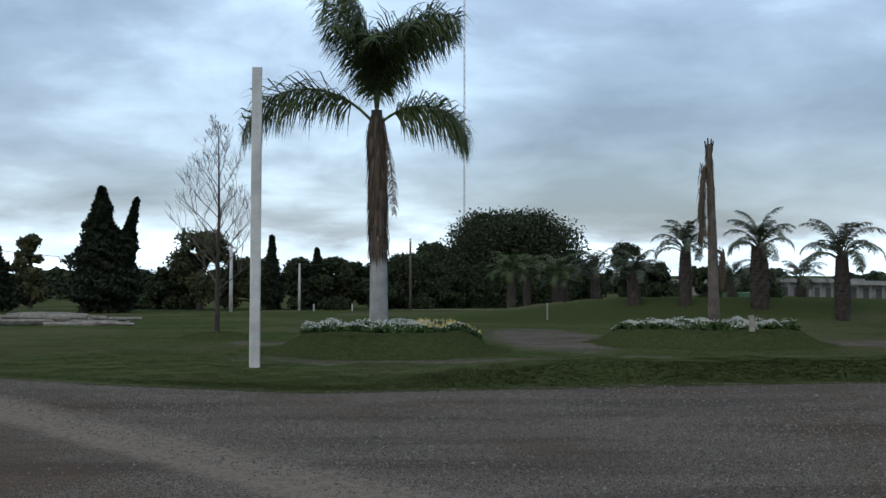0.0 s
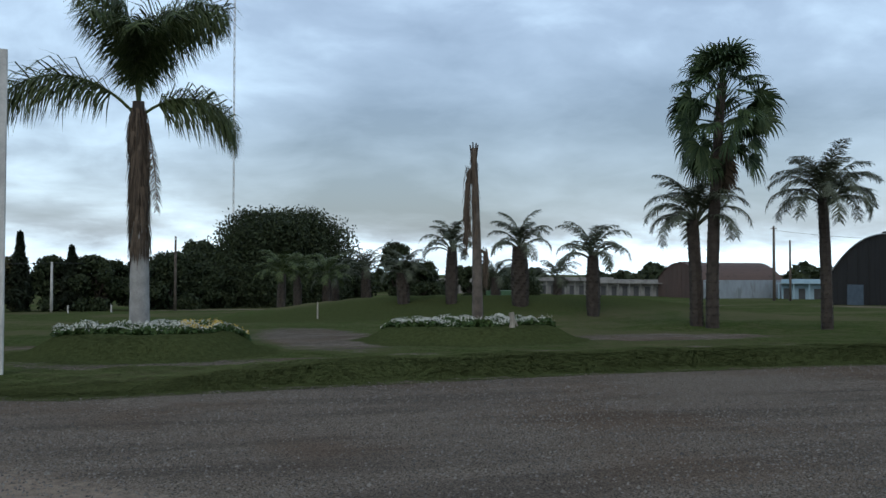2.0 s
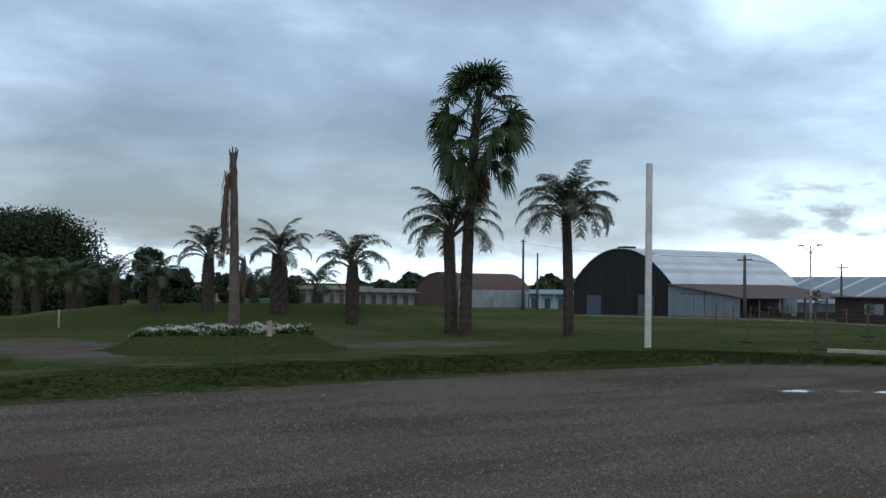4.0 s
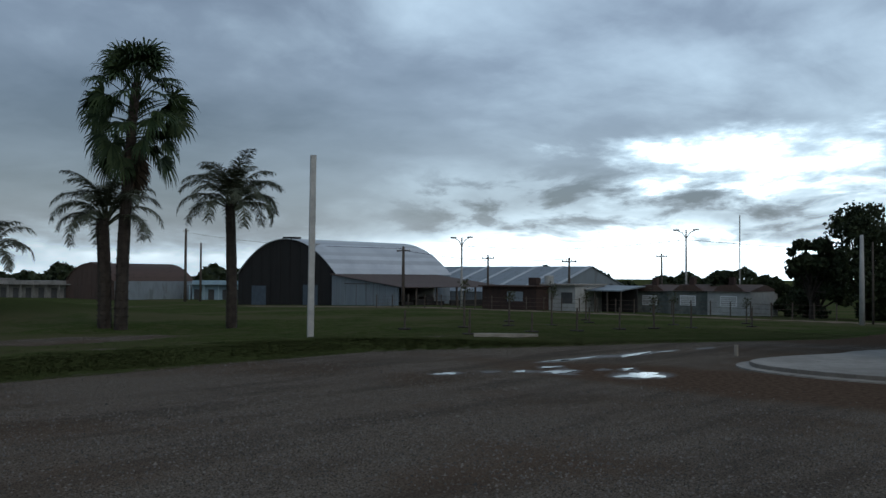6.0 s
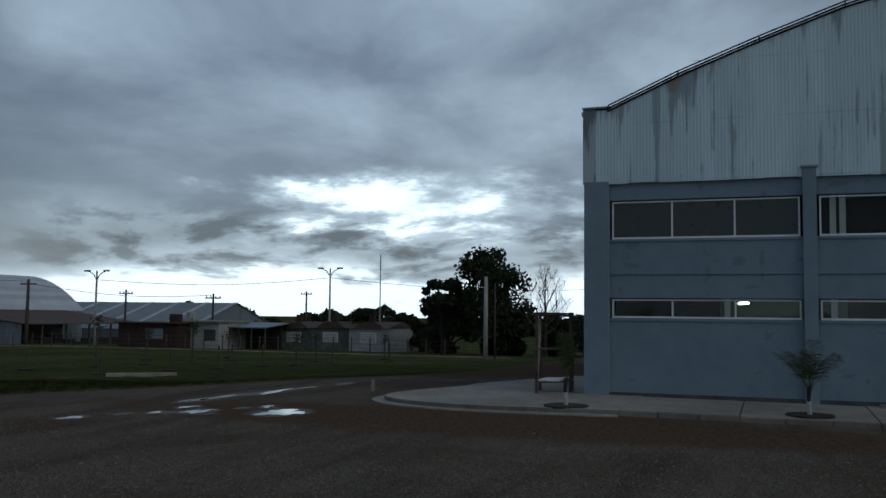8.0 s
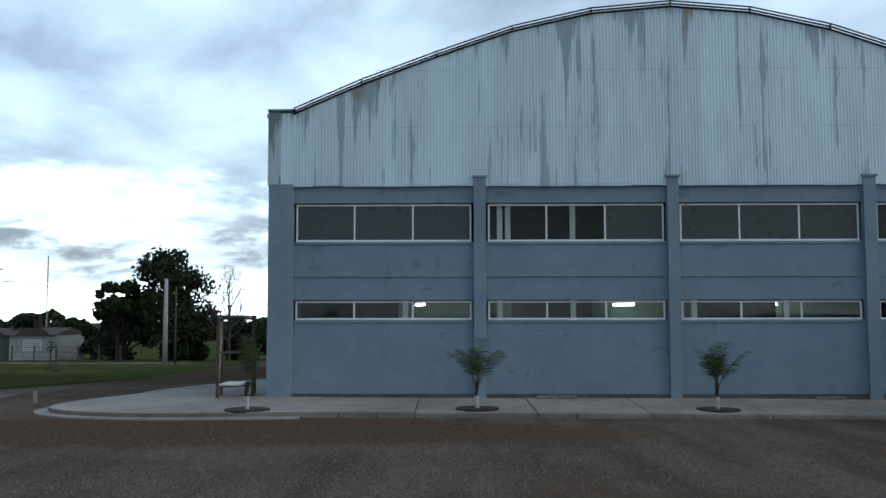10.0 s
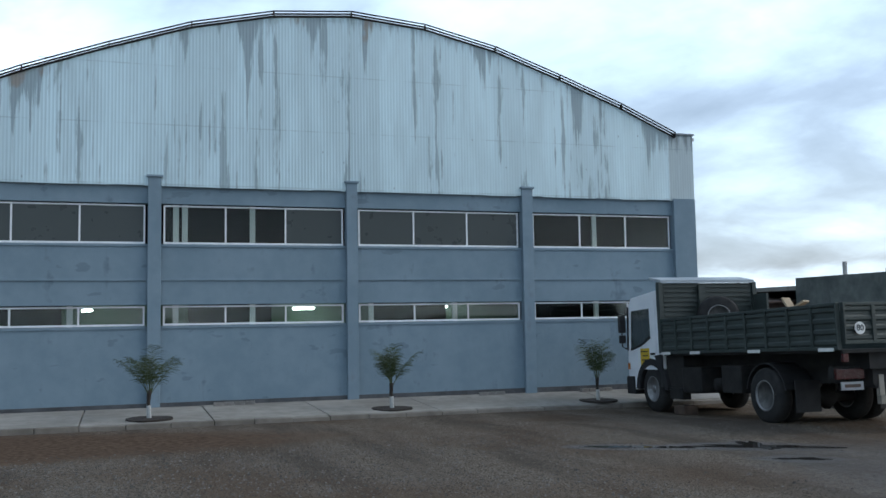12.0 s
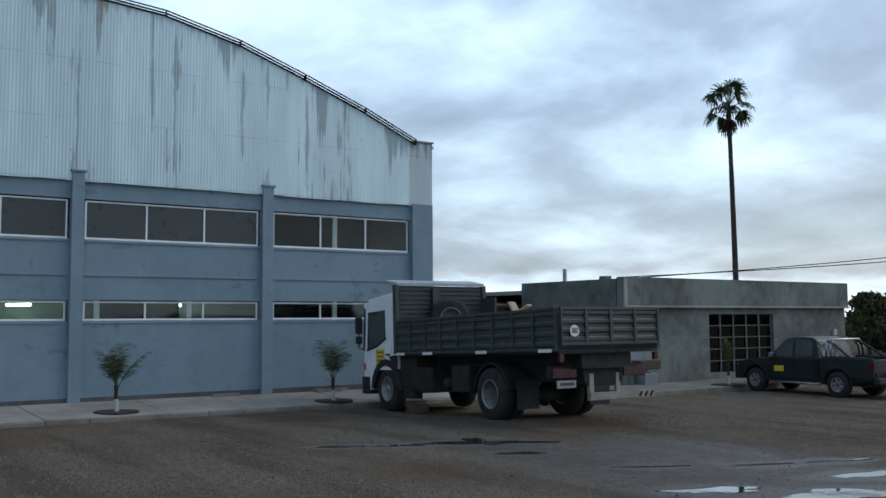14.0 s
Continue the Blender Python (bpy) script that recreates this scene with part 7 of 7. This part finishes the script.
    for i in range(14):
        y0 = -13.8 + 30 * i / 14
        for s in (-1, 1):
            part("roof_sheet", Geo().prism([(s * 10.8, 1.92), (0, 5.30), (0, 5.38), (s * 11, 1.97)], y0, y0 + 30 / 14, "y"), GREY_SHEET, root)
            if i % 2 == 0:
                part("roof_light", Geo().prism([(s * 10.9, 1.99), (0, 5.39), (0, 5.42), (s * 11, 2.0)], y0 + 0.1, y0 + 0.75, "y"), ROOF_SHEET, root, "pale narrow roof strip")
    for y0 in (-13.6, 15.8):
        part("gable", Geo().prism([(-10.8, -0.5), (10.8, -0.5), (10.8, 1.9), (0, 5.28), (-10.8, 1.9)], y0, y0 + 0.2, "y"), GREY_SHEET, root)
    for s in (-1, 1):
        part("side_wall", Geo().box(s * 10.8 - 0.1, -13.4, -0.5, s * 10.8 + 0.1, 15.8, 1.9), GREY_SHEET, root)
    for x in (-4.8, 0.6, 4.8):
        part("gable_window", Geo().box(x - 0.36, -13.68, 1.5, x + 0.36, -13.6, 3.1), DARK_FRAME, root)
    # cottages in a row with little gables
    for k, (x, y) in enumerate(((78.0, 42.2), (77.6, 38.2), (77.2, 34.2))):
        root = thing("cottage", (x, y, float(lie(x, y))), "small plastered cottage with a shuttered window and dark roof", "house", "row of cottages")
        part("wall", Geo().box(0, -1.95, -0.5, 6, 1.95, 2.05), WHITEWASH if k == 2 else RENDERED, root)
        part("gable", Geo().prism([(-1.5, 2.05), (1.5, 2.05), (0.7, 2.6), (-0.7, 2.6)], -0.05, 0.3, "x"), RUST_SHEET, root)
        part("roof", Geo().prism([(-0.3, 2.05), (3, 2.65), (6.3, 2.05)], -2.0, 2.0, "y"), RUST_SHEET, root)
        w_ = part("window", Geo().box(-0.06, -0.75, 0.75, 0.0, 0.75, 1.65), WHITE_FRAME, root, "pale shuttered window")
        for i in range(5):
            part("shutter_slat", Geo().box(-0.075, -0.68, 0.8 + 0.16 * i, -0.06, 0.68, 0.92 + 0.16 * i), WHITEWASH, w_)
        part("chimney", Geo().box(2.5, 0.6, 2.2, 3.0, 1.1, 3.3), BRICK_RED, root)


lean_to_sheds()


def far_row():
    """The long white row of buildings beyond the palms."""
    for k, (xa, ya, xb, yb, h, m) in enumerate(((82, 232, 92, 212, 4.4, PALE_WALL), (92, 211, 103, 192, 3.9, PALE_WALL), (58, 236, 80, 234, 4.0, PALE_WALL), (116, 172, 122, 160, 4.2, PALE_BLUE))):
        d = Vector((xb - xa, yb - ya))
        root = thing("far_building", pose(xa, ya, float(lie(xa, ya)) - 0.1, 0, 0, math.degrees(math.atan2(d.y, d.x))), "long pale single-storey building with a dark veranda", "building", "far pale buildings")
        n = d.length
        part("wall", Geo().box(0, 0, -0.5, n, 6, h), m, root)
        part("eave", Geo().box(-0.3, -1.6, h - 0.9, n + 0.3, 0.1, h - 0.7), m, root)
        kx = int(n // 3)
        for i in range(kx):
            part("opening", Geo().box(i * n / kx + 0.5, -0.06, 0.1, i * n / kx + 1.9, 0.0, 2.3), DARK_FRAME, root)
            part("veranda_post", Geo().box(i * n / kx + 0.1, -1.5, -0.3, i * n / kx + 0.3, -1.3, h - 0.9), m, root)


PALE_WALL = plaster("grimy_pale_wall", (0.15, 0.148, 0.138), (0.255, 0.25, 0.235), (0.09, 0.085, 0.078), 0.6)
PALE_BLUE = plaster("pale_blue_wall", (0.22, 0.32, 0.38), (0.30, 0.40, 0.45))
far_row()


# ---- poles, lamps, wires ----
def pole(x, y, h, r, label, mat, cross=True, name="utility_pole", lamps=0, turn=0.0):
    root = thing(name, (x, y, float(lie(x, y))), label, "pole", turn=turn)
    part("shaft", Geo().tube([(0, 0, -0.4), (0, 0, h * 0.5), (0, 0, h)], [r * 1.15, r, r * 0.75], 8), mat, root, smooth=True)
    if cross:
        part("cross_arm", Geo().box(-0.06, -0.9, h - 0.5, 0.06, 0.9, h - 0.38), mat, root)
        for yy in (-0.8, -0.3, 0.3, 0.8):
            part("insulator", Geo().lathe([(h - 0.38, 0.05), (h - 0.25, 0.07), (h - 0.2, 0.03)], 8, "z"), STICKER, root, m=pose(0, yy, 0))
    for s in ((-1, 1) if lamps == 2 else (1,) if lamps == 1 else ()):
        part("arm", Geo().tube([(0, 0, h - 0.9), (0, s * 0.4, h - 0.3), (0, s * 1.1, h)], [0.05, 0.045, 0.04], 6), mat, root)
        part("lamp_head", Geo().box(-0.14, s * 1.1 - 0.3, h - 0.08, 0.14, s * 1.1 + 0.3, h + 0.08), PALE_CEMENT, root, bevel=0.04)
    return root


pole(1.5, 127.0, 8.0, 0.14, "concrete street lamp with one arm by the park road", PALE_CEMENT, False, "street_lamp", 1, 60)
pole(-14.4, 93.5, 4.7, 0.13, "pale wooden pole before the dark trees", PALE_CEMENT, False)
pole(-19.9, 87.5, 6.2, 0.17, "pale wooden pole behind the young bare tree", PALE_CEMENT, False)
pole(-3.4, 97.0, 7.4, 0.13, "pole behind the queen palm", DARK_WOOD, True)
pole(73.0, 60.8, 7.1, 0.11, "double-armed street lamp before the grey sheds", PALE_CEMENT, False, "street_lamp", 2)
pole(88.0, 43.5, 8.4, 0.11, "double-armed street lamp before the cottages", PALE_CEMENT, False, "street_lamp", 2)
pole(68.9, 65.1, 6.1, 0.16, "dark wooden utility pole with a cross arm", DARK_WOOD)
pole(86.0, 67.6, 6.0, 0.13, "dark wooden utility pole with a cross arm", DARK_WOOD)
pole(82.0, 53.7, 5.4, 0.13, "dark wooden utility pole with a cross arm", DARK_WOOD)
pole(118.0, 62.0, 7.6, 0.15, "thin far utility pole with a cross arm", DARK_WOOD)
pole(95.0, 143.0, 13.0, 0.25, "tall dark twin pole carrying wires", DARK_WOOD)
pole(97.5, 142.0, 10.5, 0.2, "tall dark twin pole carrying wires", DARK_WOOD, False)
pole(59.8, 18.0, 5.5, 0.15, "grey concrete pole at the end of the lawn", PALE_CEMENT, False)
pole(62.0, 18.0, 5.2, 0.07, "thin dark pole at the end of the lawn", DARK_WOOD, False)
pole(73.5, 84.5, 7.2, 0.12, "street lamp in front of the arched shed", PALE_CEMENT, False, "street_lamp", 1, 180)


def mast(x, y, z0, h, half, label):
    root = thing("radio_mast", (x, y, z0), label, "mast")
    for i in range(3):
        a = i * 2.094
        part("leg", Geo().tube([(half * math.cos(a), half * math.sin(a), 0), (half * math.cos(a), half * math.sin(a), h)], 0.045, 5), PALE_CEMENT, root)
    g = Geo()
    n = int(h / 1.2)
    for k in range(n):
        for i in range(3):
            a, b = i * 2.094, (i + 1) * 2.094
            g.tube([(half * math.cos(a), half * math.sin(a), k * 1.2), (half * math.cos(b), half * math.sin(b), k * 1.2 + 1.2)], 0.02, 3, cap=False)
    part("bracing", g, PALE_CEMENT, root)


mast(3.4, 150.0, -2.9, 75.0, 0.13, "very tall thin pale lattice radio mast behind the trees")
mast(146.0, 62.7, -2.6, 15.0, 0.07, "thin aerial mast behind the cottages")


def wires():
    runs = [((1.5, 127, 5.0), (-14.4, 93.5, 3.0)), ((-14.4, 93.5, 3.0), (-40, 82, 4.2)), ((73, 60.8, 5.2), (88, 43.5, 6.0)), ((88, 43.5, 6.0), (110, 20, 5.5)), ((68.9, 65.1, 4.7), (82.0, 53.7, 4.0)),
            ((95, 143, 9.6), (68.9, 65.1, 4.9)), ((21.6, -22.4, 3.45), (13.0, -44.0, 5.4)), ((22.5, -24.0, 3.5), (13.2, -44.0, 5.8))]
    for k, (a, b) in enumerate(runs):
        a, b = Vector(a), Vector(b)
        pts = [a.lerp(b, i / 12) - Vector((0, 0, (0.25 if k > 5 else 0.6) * math.sin(math.pi * i / 12))) for i in range(13)]
        solid("overhead_wire", Geo().tube(pts, 0.016 if k > 5 else 0.022, 4), BLACK_PLASTIC, (0, 0, 0), "thin black overhead wire slung between poles", "wire", "overhead wires")


wires()


# ---- small things on the lawn, yard and pavement ----
def staked_trees():
    rnd = random.Random(9)
    spots = [(28.9, 27.2, 0.8, 0), (31.4, 26.0, 1.6, 1), (27.0, 22.1, 0.95, 0), (33.7, 25.3, 0.8, 0), (29.3, 20.9, 0.75, 0), (36.5, 24.9, 1.5, 1), (30.9, 19.9, 0.9, 0), (41.4, 25.9, 0.8, 0), (35.0, 20.4, 0.95, 0),
             (38.4, 20.6, 1.1, 1), (41.1, 20.1, 1.0, 0), (45.0, 23.0, 1.2, 1), (47.5, 19.8, 1.0, 0), (52.0, 22.0, 1.1, 1), (38.0, 28.5, 1.2, 1), (46.0, 29.0, 1.2, 1)]
    for x, y, h, leafy_ in spots:
        root = thing("staked_tree", (x, y, float(lie(x, y))), "thin young tree tied to a dark stake on the lawn" if leafy_ else "short dark wooden stake standing in the lawn", "tree" if leafy_ else "stake", "stakes on the lawn")
        part("stake", Geo().tube([(0, 0, -0.2), (0.03, 0, h)], [0.045, 0.04], 6), DARK_WOOD, root)
        g = Geo().prism([(0.28 * math.cos(a), 0.28 * math.sin(a)) for a in [k * math.pi / 5 for k in range(10)]], -0.02, 0.05, "z")
        part("dug_soil", g, SOIL, root)
        if leafy_:
            part("stem", Geo().tube([(0.08, 0, -0.1), (0.09, 0.03, h * 0.6), (0.06, 0, h * 1.25)], [0.02, 0.018, 0.01], 5), BARK_DARK, root)
            nr = np.random.default_rng(int(x * 10))
            pts = nr.normal(0, 1, (110, 3)) * np.array([0.13, 0.13, 0.2]) + np.array([0.07, 0, h * 1.1])
            cards("foliage", LEAF_OLIVE, root, pts, nr.uniform(0.04, 0.09, 110), nr)


staked_trees()
for (xa, ya), (xb, yb) in (((25.3, 20.5), (26.6, 18.7)),):
    d = Vector((xb - xa, yb - ya, 0))
    z = float(lie(xa, ya))
    solid("timber_beam", Geo().box(0, -0.1, -0.02, d.length, 0.1, 0.12), GREY_WOOD, pose(xa, ya, z, 0, 0, math.degrees(math.atan2(d.y, d.x))), "pale weathered timber beam lying on the grass edge", "beam", bevel=0.015)


def log_pile():
    rnd = random.Random(12)
    root = thing("log_pile", (-20.3, 50.5, float(lie(-20.3, 50.5))), "pile of long pale stripped logs lying on the grass", "logs")
    for i in range(24):
        y, z = rnd.uniform(-1.6, 1.6), 0.12 + 0.17 * (i // 9)
        x = rnd.uniform(-2.6, 2.2) - 0.6 * (i // 9)
        ln = rnd.uniform(3.6, 6.6)
        t = radians(rnd.uniform(-16, 20))
        a = Vector((x - math.cos(t) * ln / 2, y - math.sin(t) * ln / 2, z + rnd.uniform(-0.05, 0.1)))
        b = Vector((x + math.cos(t) * ln / 2, y + math.sin(t) * ln / 2, z + rnd.uniform(-0.10, 0.04)))
        r = rnd.uniform(0.09, 0.14)
        bow = Vector((0, rnd.uniform(-0.2, 0.2), 0.03))
        part("log", Geo().tube([a, a.lerp(b, 0.35) + bow, a.lerp(b, 0.7) + bow * 0.8, b], [r, r * 0.95, r * 0.88, r * 0.75], 9), LOG_WOOD, root, smooth=False)


LOG_WOOD = plain("grey_stripped_log", (0.13, 0.118, 0.10), (0.27, 0.248, 0.215), 3, 40, 0.9, vary=0.45)
log_pile()


def small_things():
    z = float(lie(9.75, 29.6))
    g = Geo().tube([(0, 0, -0.1), (0.02, 0, 0.25), (-0.02, 0.02, 0.5)], [0.11, 0.09, 0.1], 7)
    g.tube([(0.04, 0, 0.3), (0.2, 0.03, 0.05)], [0.05, 0.03], 5)
    solid("tree_stub", g, GREY_WOOD, (9.75, 29.6, z), "short pale cut stump beside the white flower bed", "stump")
    solid("survey_stake", Geo().tube([(0, 0, -0.2), (0, 0, 1.0)], 0.05, 6), GREY_WOOD, (6.2, 55.5, float(lie(6.2, 55.5))), "thin pale stake standing in the park", "stake")
    for x, y in ((-12.6, 91.0), (-9.0, 92.5)):
        solid("fence_post", Geo().tube([(0, 0, -0.2), (0, 0, 0.7)], 0.075, 7), PALE_CEMENT, (x, y, float(lie(x, y))), "short pale post beside the park road", "post", "short roadside posts")
    rnd = random.Random(31)
    for k, (y, n) in enumerate(((-2.9, 4), (-9.76, 3), (-13.1, 4))):
        for i in range(n):
            solid("brick", Geo().box(-0.06, -0.12, 0, 0.06, 0.12, 0.09), BRICK_GREY, pose(24.22 - 0.02 * i, y + 0.26 * i - 0.3, pave_z(24.22, y) - 0.004, 0, 0, rnd.uniform(-12, 12)), "loose grey building block on the pavement by the wall", "brick", "loose blocks by the wall", bevel=0.008)
    # rusty frame standing on the corner apron
    root = thing("steel_frame", (25.0, 5.75, PAVE_Z), "tall rusty steel frame with a ladder standing on the pavement corner", "frame")
    for x, y in ((-0.85, 0.12), (0.1, 0.25), (0.75, -0.5), (-0.1, -0.62)):
        part("upright", Geo().box(x - 0.035, y - 0.035, 0, x + 0.035, y + 0.035, 2.12), RUSTY_STEEL, root)
    for z in (0.28, 1.15, 2.02):
        for (a, b), (c, d) in zip(((-0.85, 0.12), (0.1, 0.25), (0.75, -0.5), (-0.1, -0.62)), ((0.1, 0.25), (0.75, -0.5), (-0.1, -0.62), (-0.85, 0.12))):
            part("rail", Geo().tube([(a, b, z), (c, d, z)], 0.028, 5), RUSTY_STEEL, root)
    part("top_board", Geo().box(-0.8, -0.5, 2.05, 0.6, 0.2, 2.11), RUSTY_STEEL, root)
    part("tray", Geo().box(-0.6, -0.4, 0.3, 0.5, 0.15, 0.34), STICKER, root, "pale board low in the frame")
    part("brace", Geo().tube([(-0.8, 0.12, 0.4), (-0.35, 0.15, 1.95)], 0.04, 6), GREY_WOOD, root, "leaning pale timber")
    solid("marker_post", Geo().box(-0.045, -0.045, -0.1, 0.045, 0.045, 0.30), GREY_WOOD, (24.3, 10.6, 0), "small pale timber marker at the kerb end", "marker", bevel=0.02)
    # fence of thin posts along the far side of the lawn
    for k in range(26):
        t = k / 25
        x, y = 62 + 6 * math.sin(t * 2), 62 - 40 * t
        solid("fence_stake", Geo().tube([(0, 0, -0.2), (0, 0, 1.25)], 0.05, 5), DARK_WOOD, (x, y, float(lie(x, y))), "thin dark fence stake along the lawn's far side", "stake", "fence stakes")
    for k in range(3):
        pts = [(62 + 6 * math.sin(t / 25 * 2), 62 - 40 * t / 25, float(lie(62 + 6 * math.sin(t / 25 * 2), 62 - 40 * t / 25)) + 0.4 + 0.35 * k) for t in range(26)]
        solid("fence_wire", Geo().tube(pts, 0.012, 3), RUSTY_STEEL, (0, 0, 0), "slack rusty fence wire between thin stakes", "wire", "fence wires")


BRICK_GREY = plain("grey_block", (0.16, 0.15, 0.14), (0.26, 0.25, 0.23), 4, 40, 0.9, vary=0.2)
small_things()
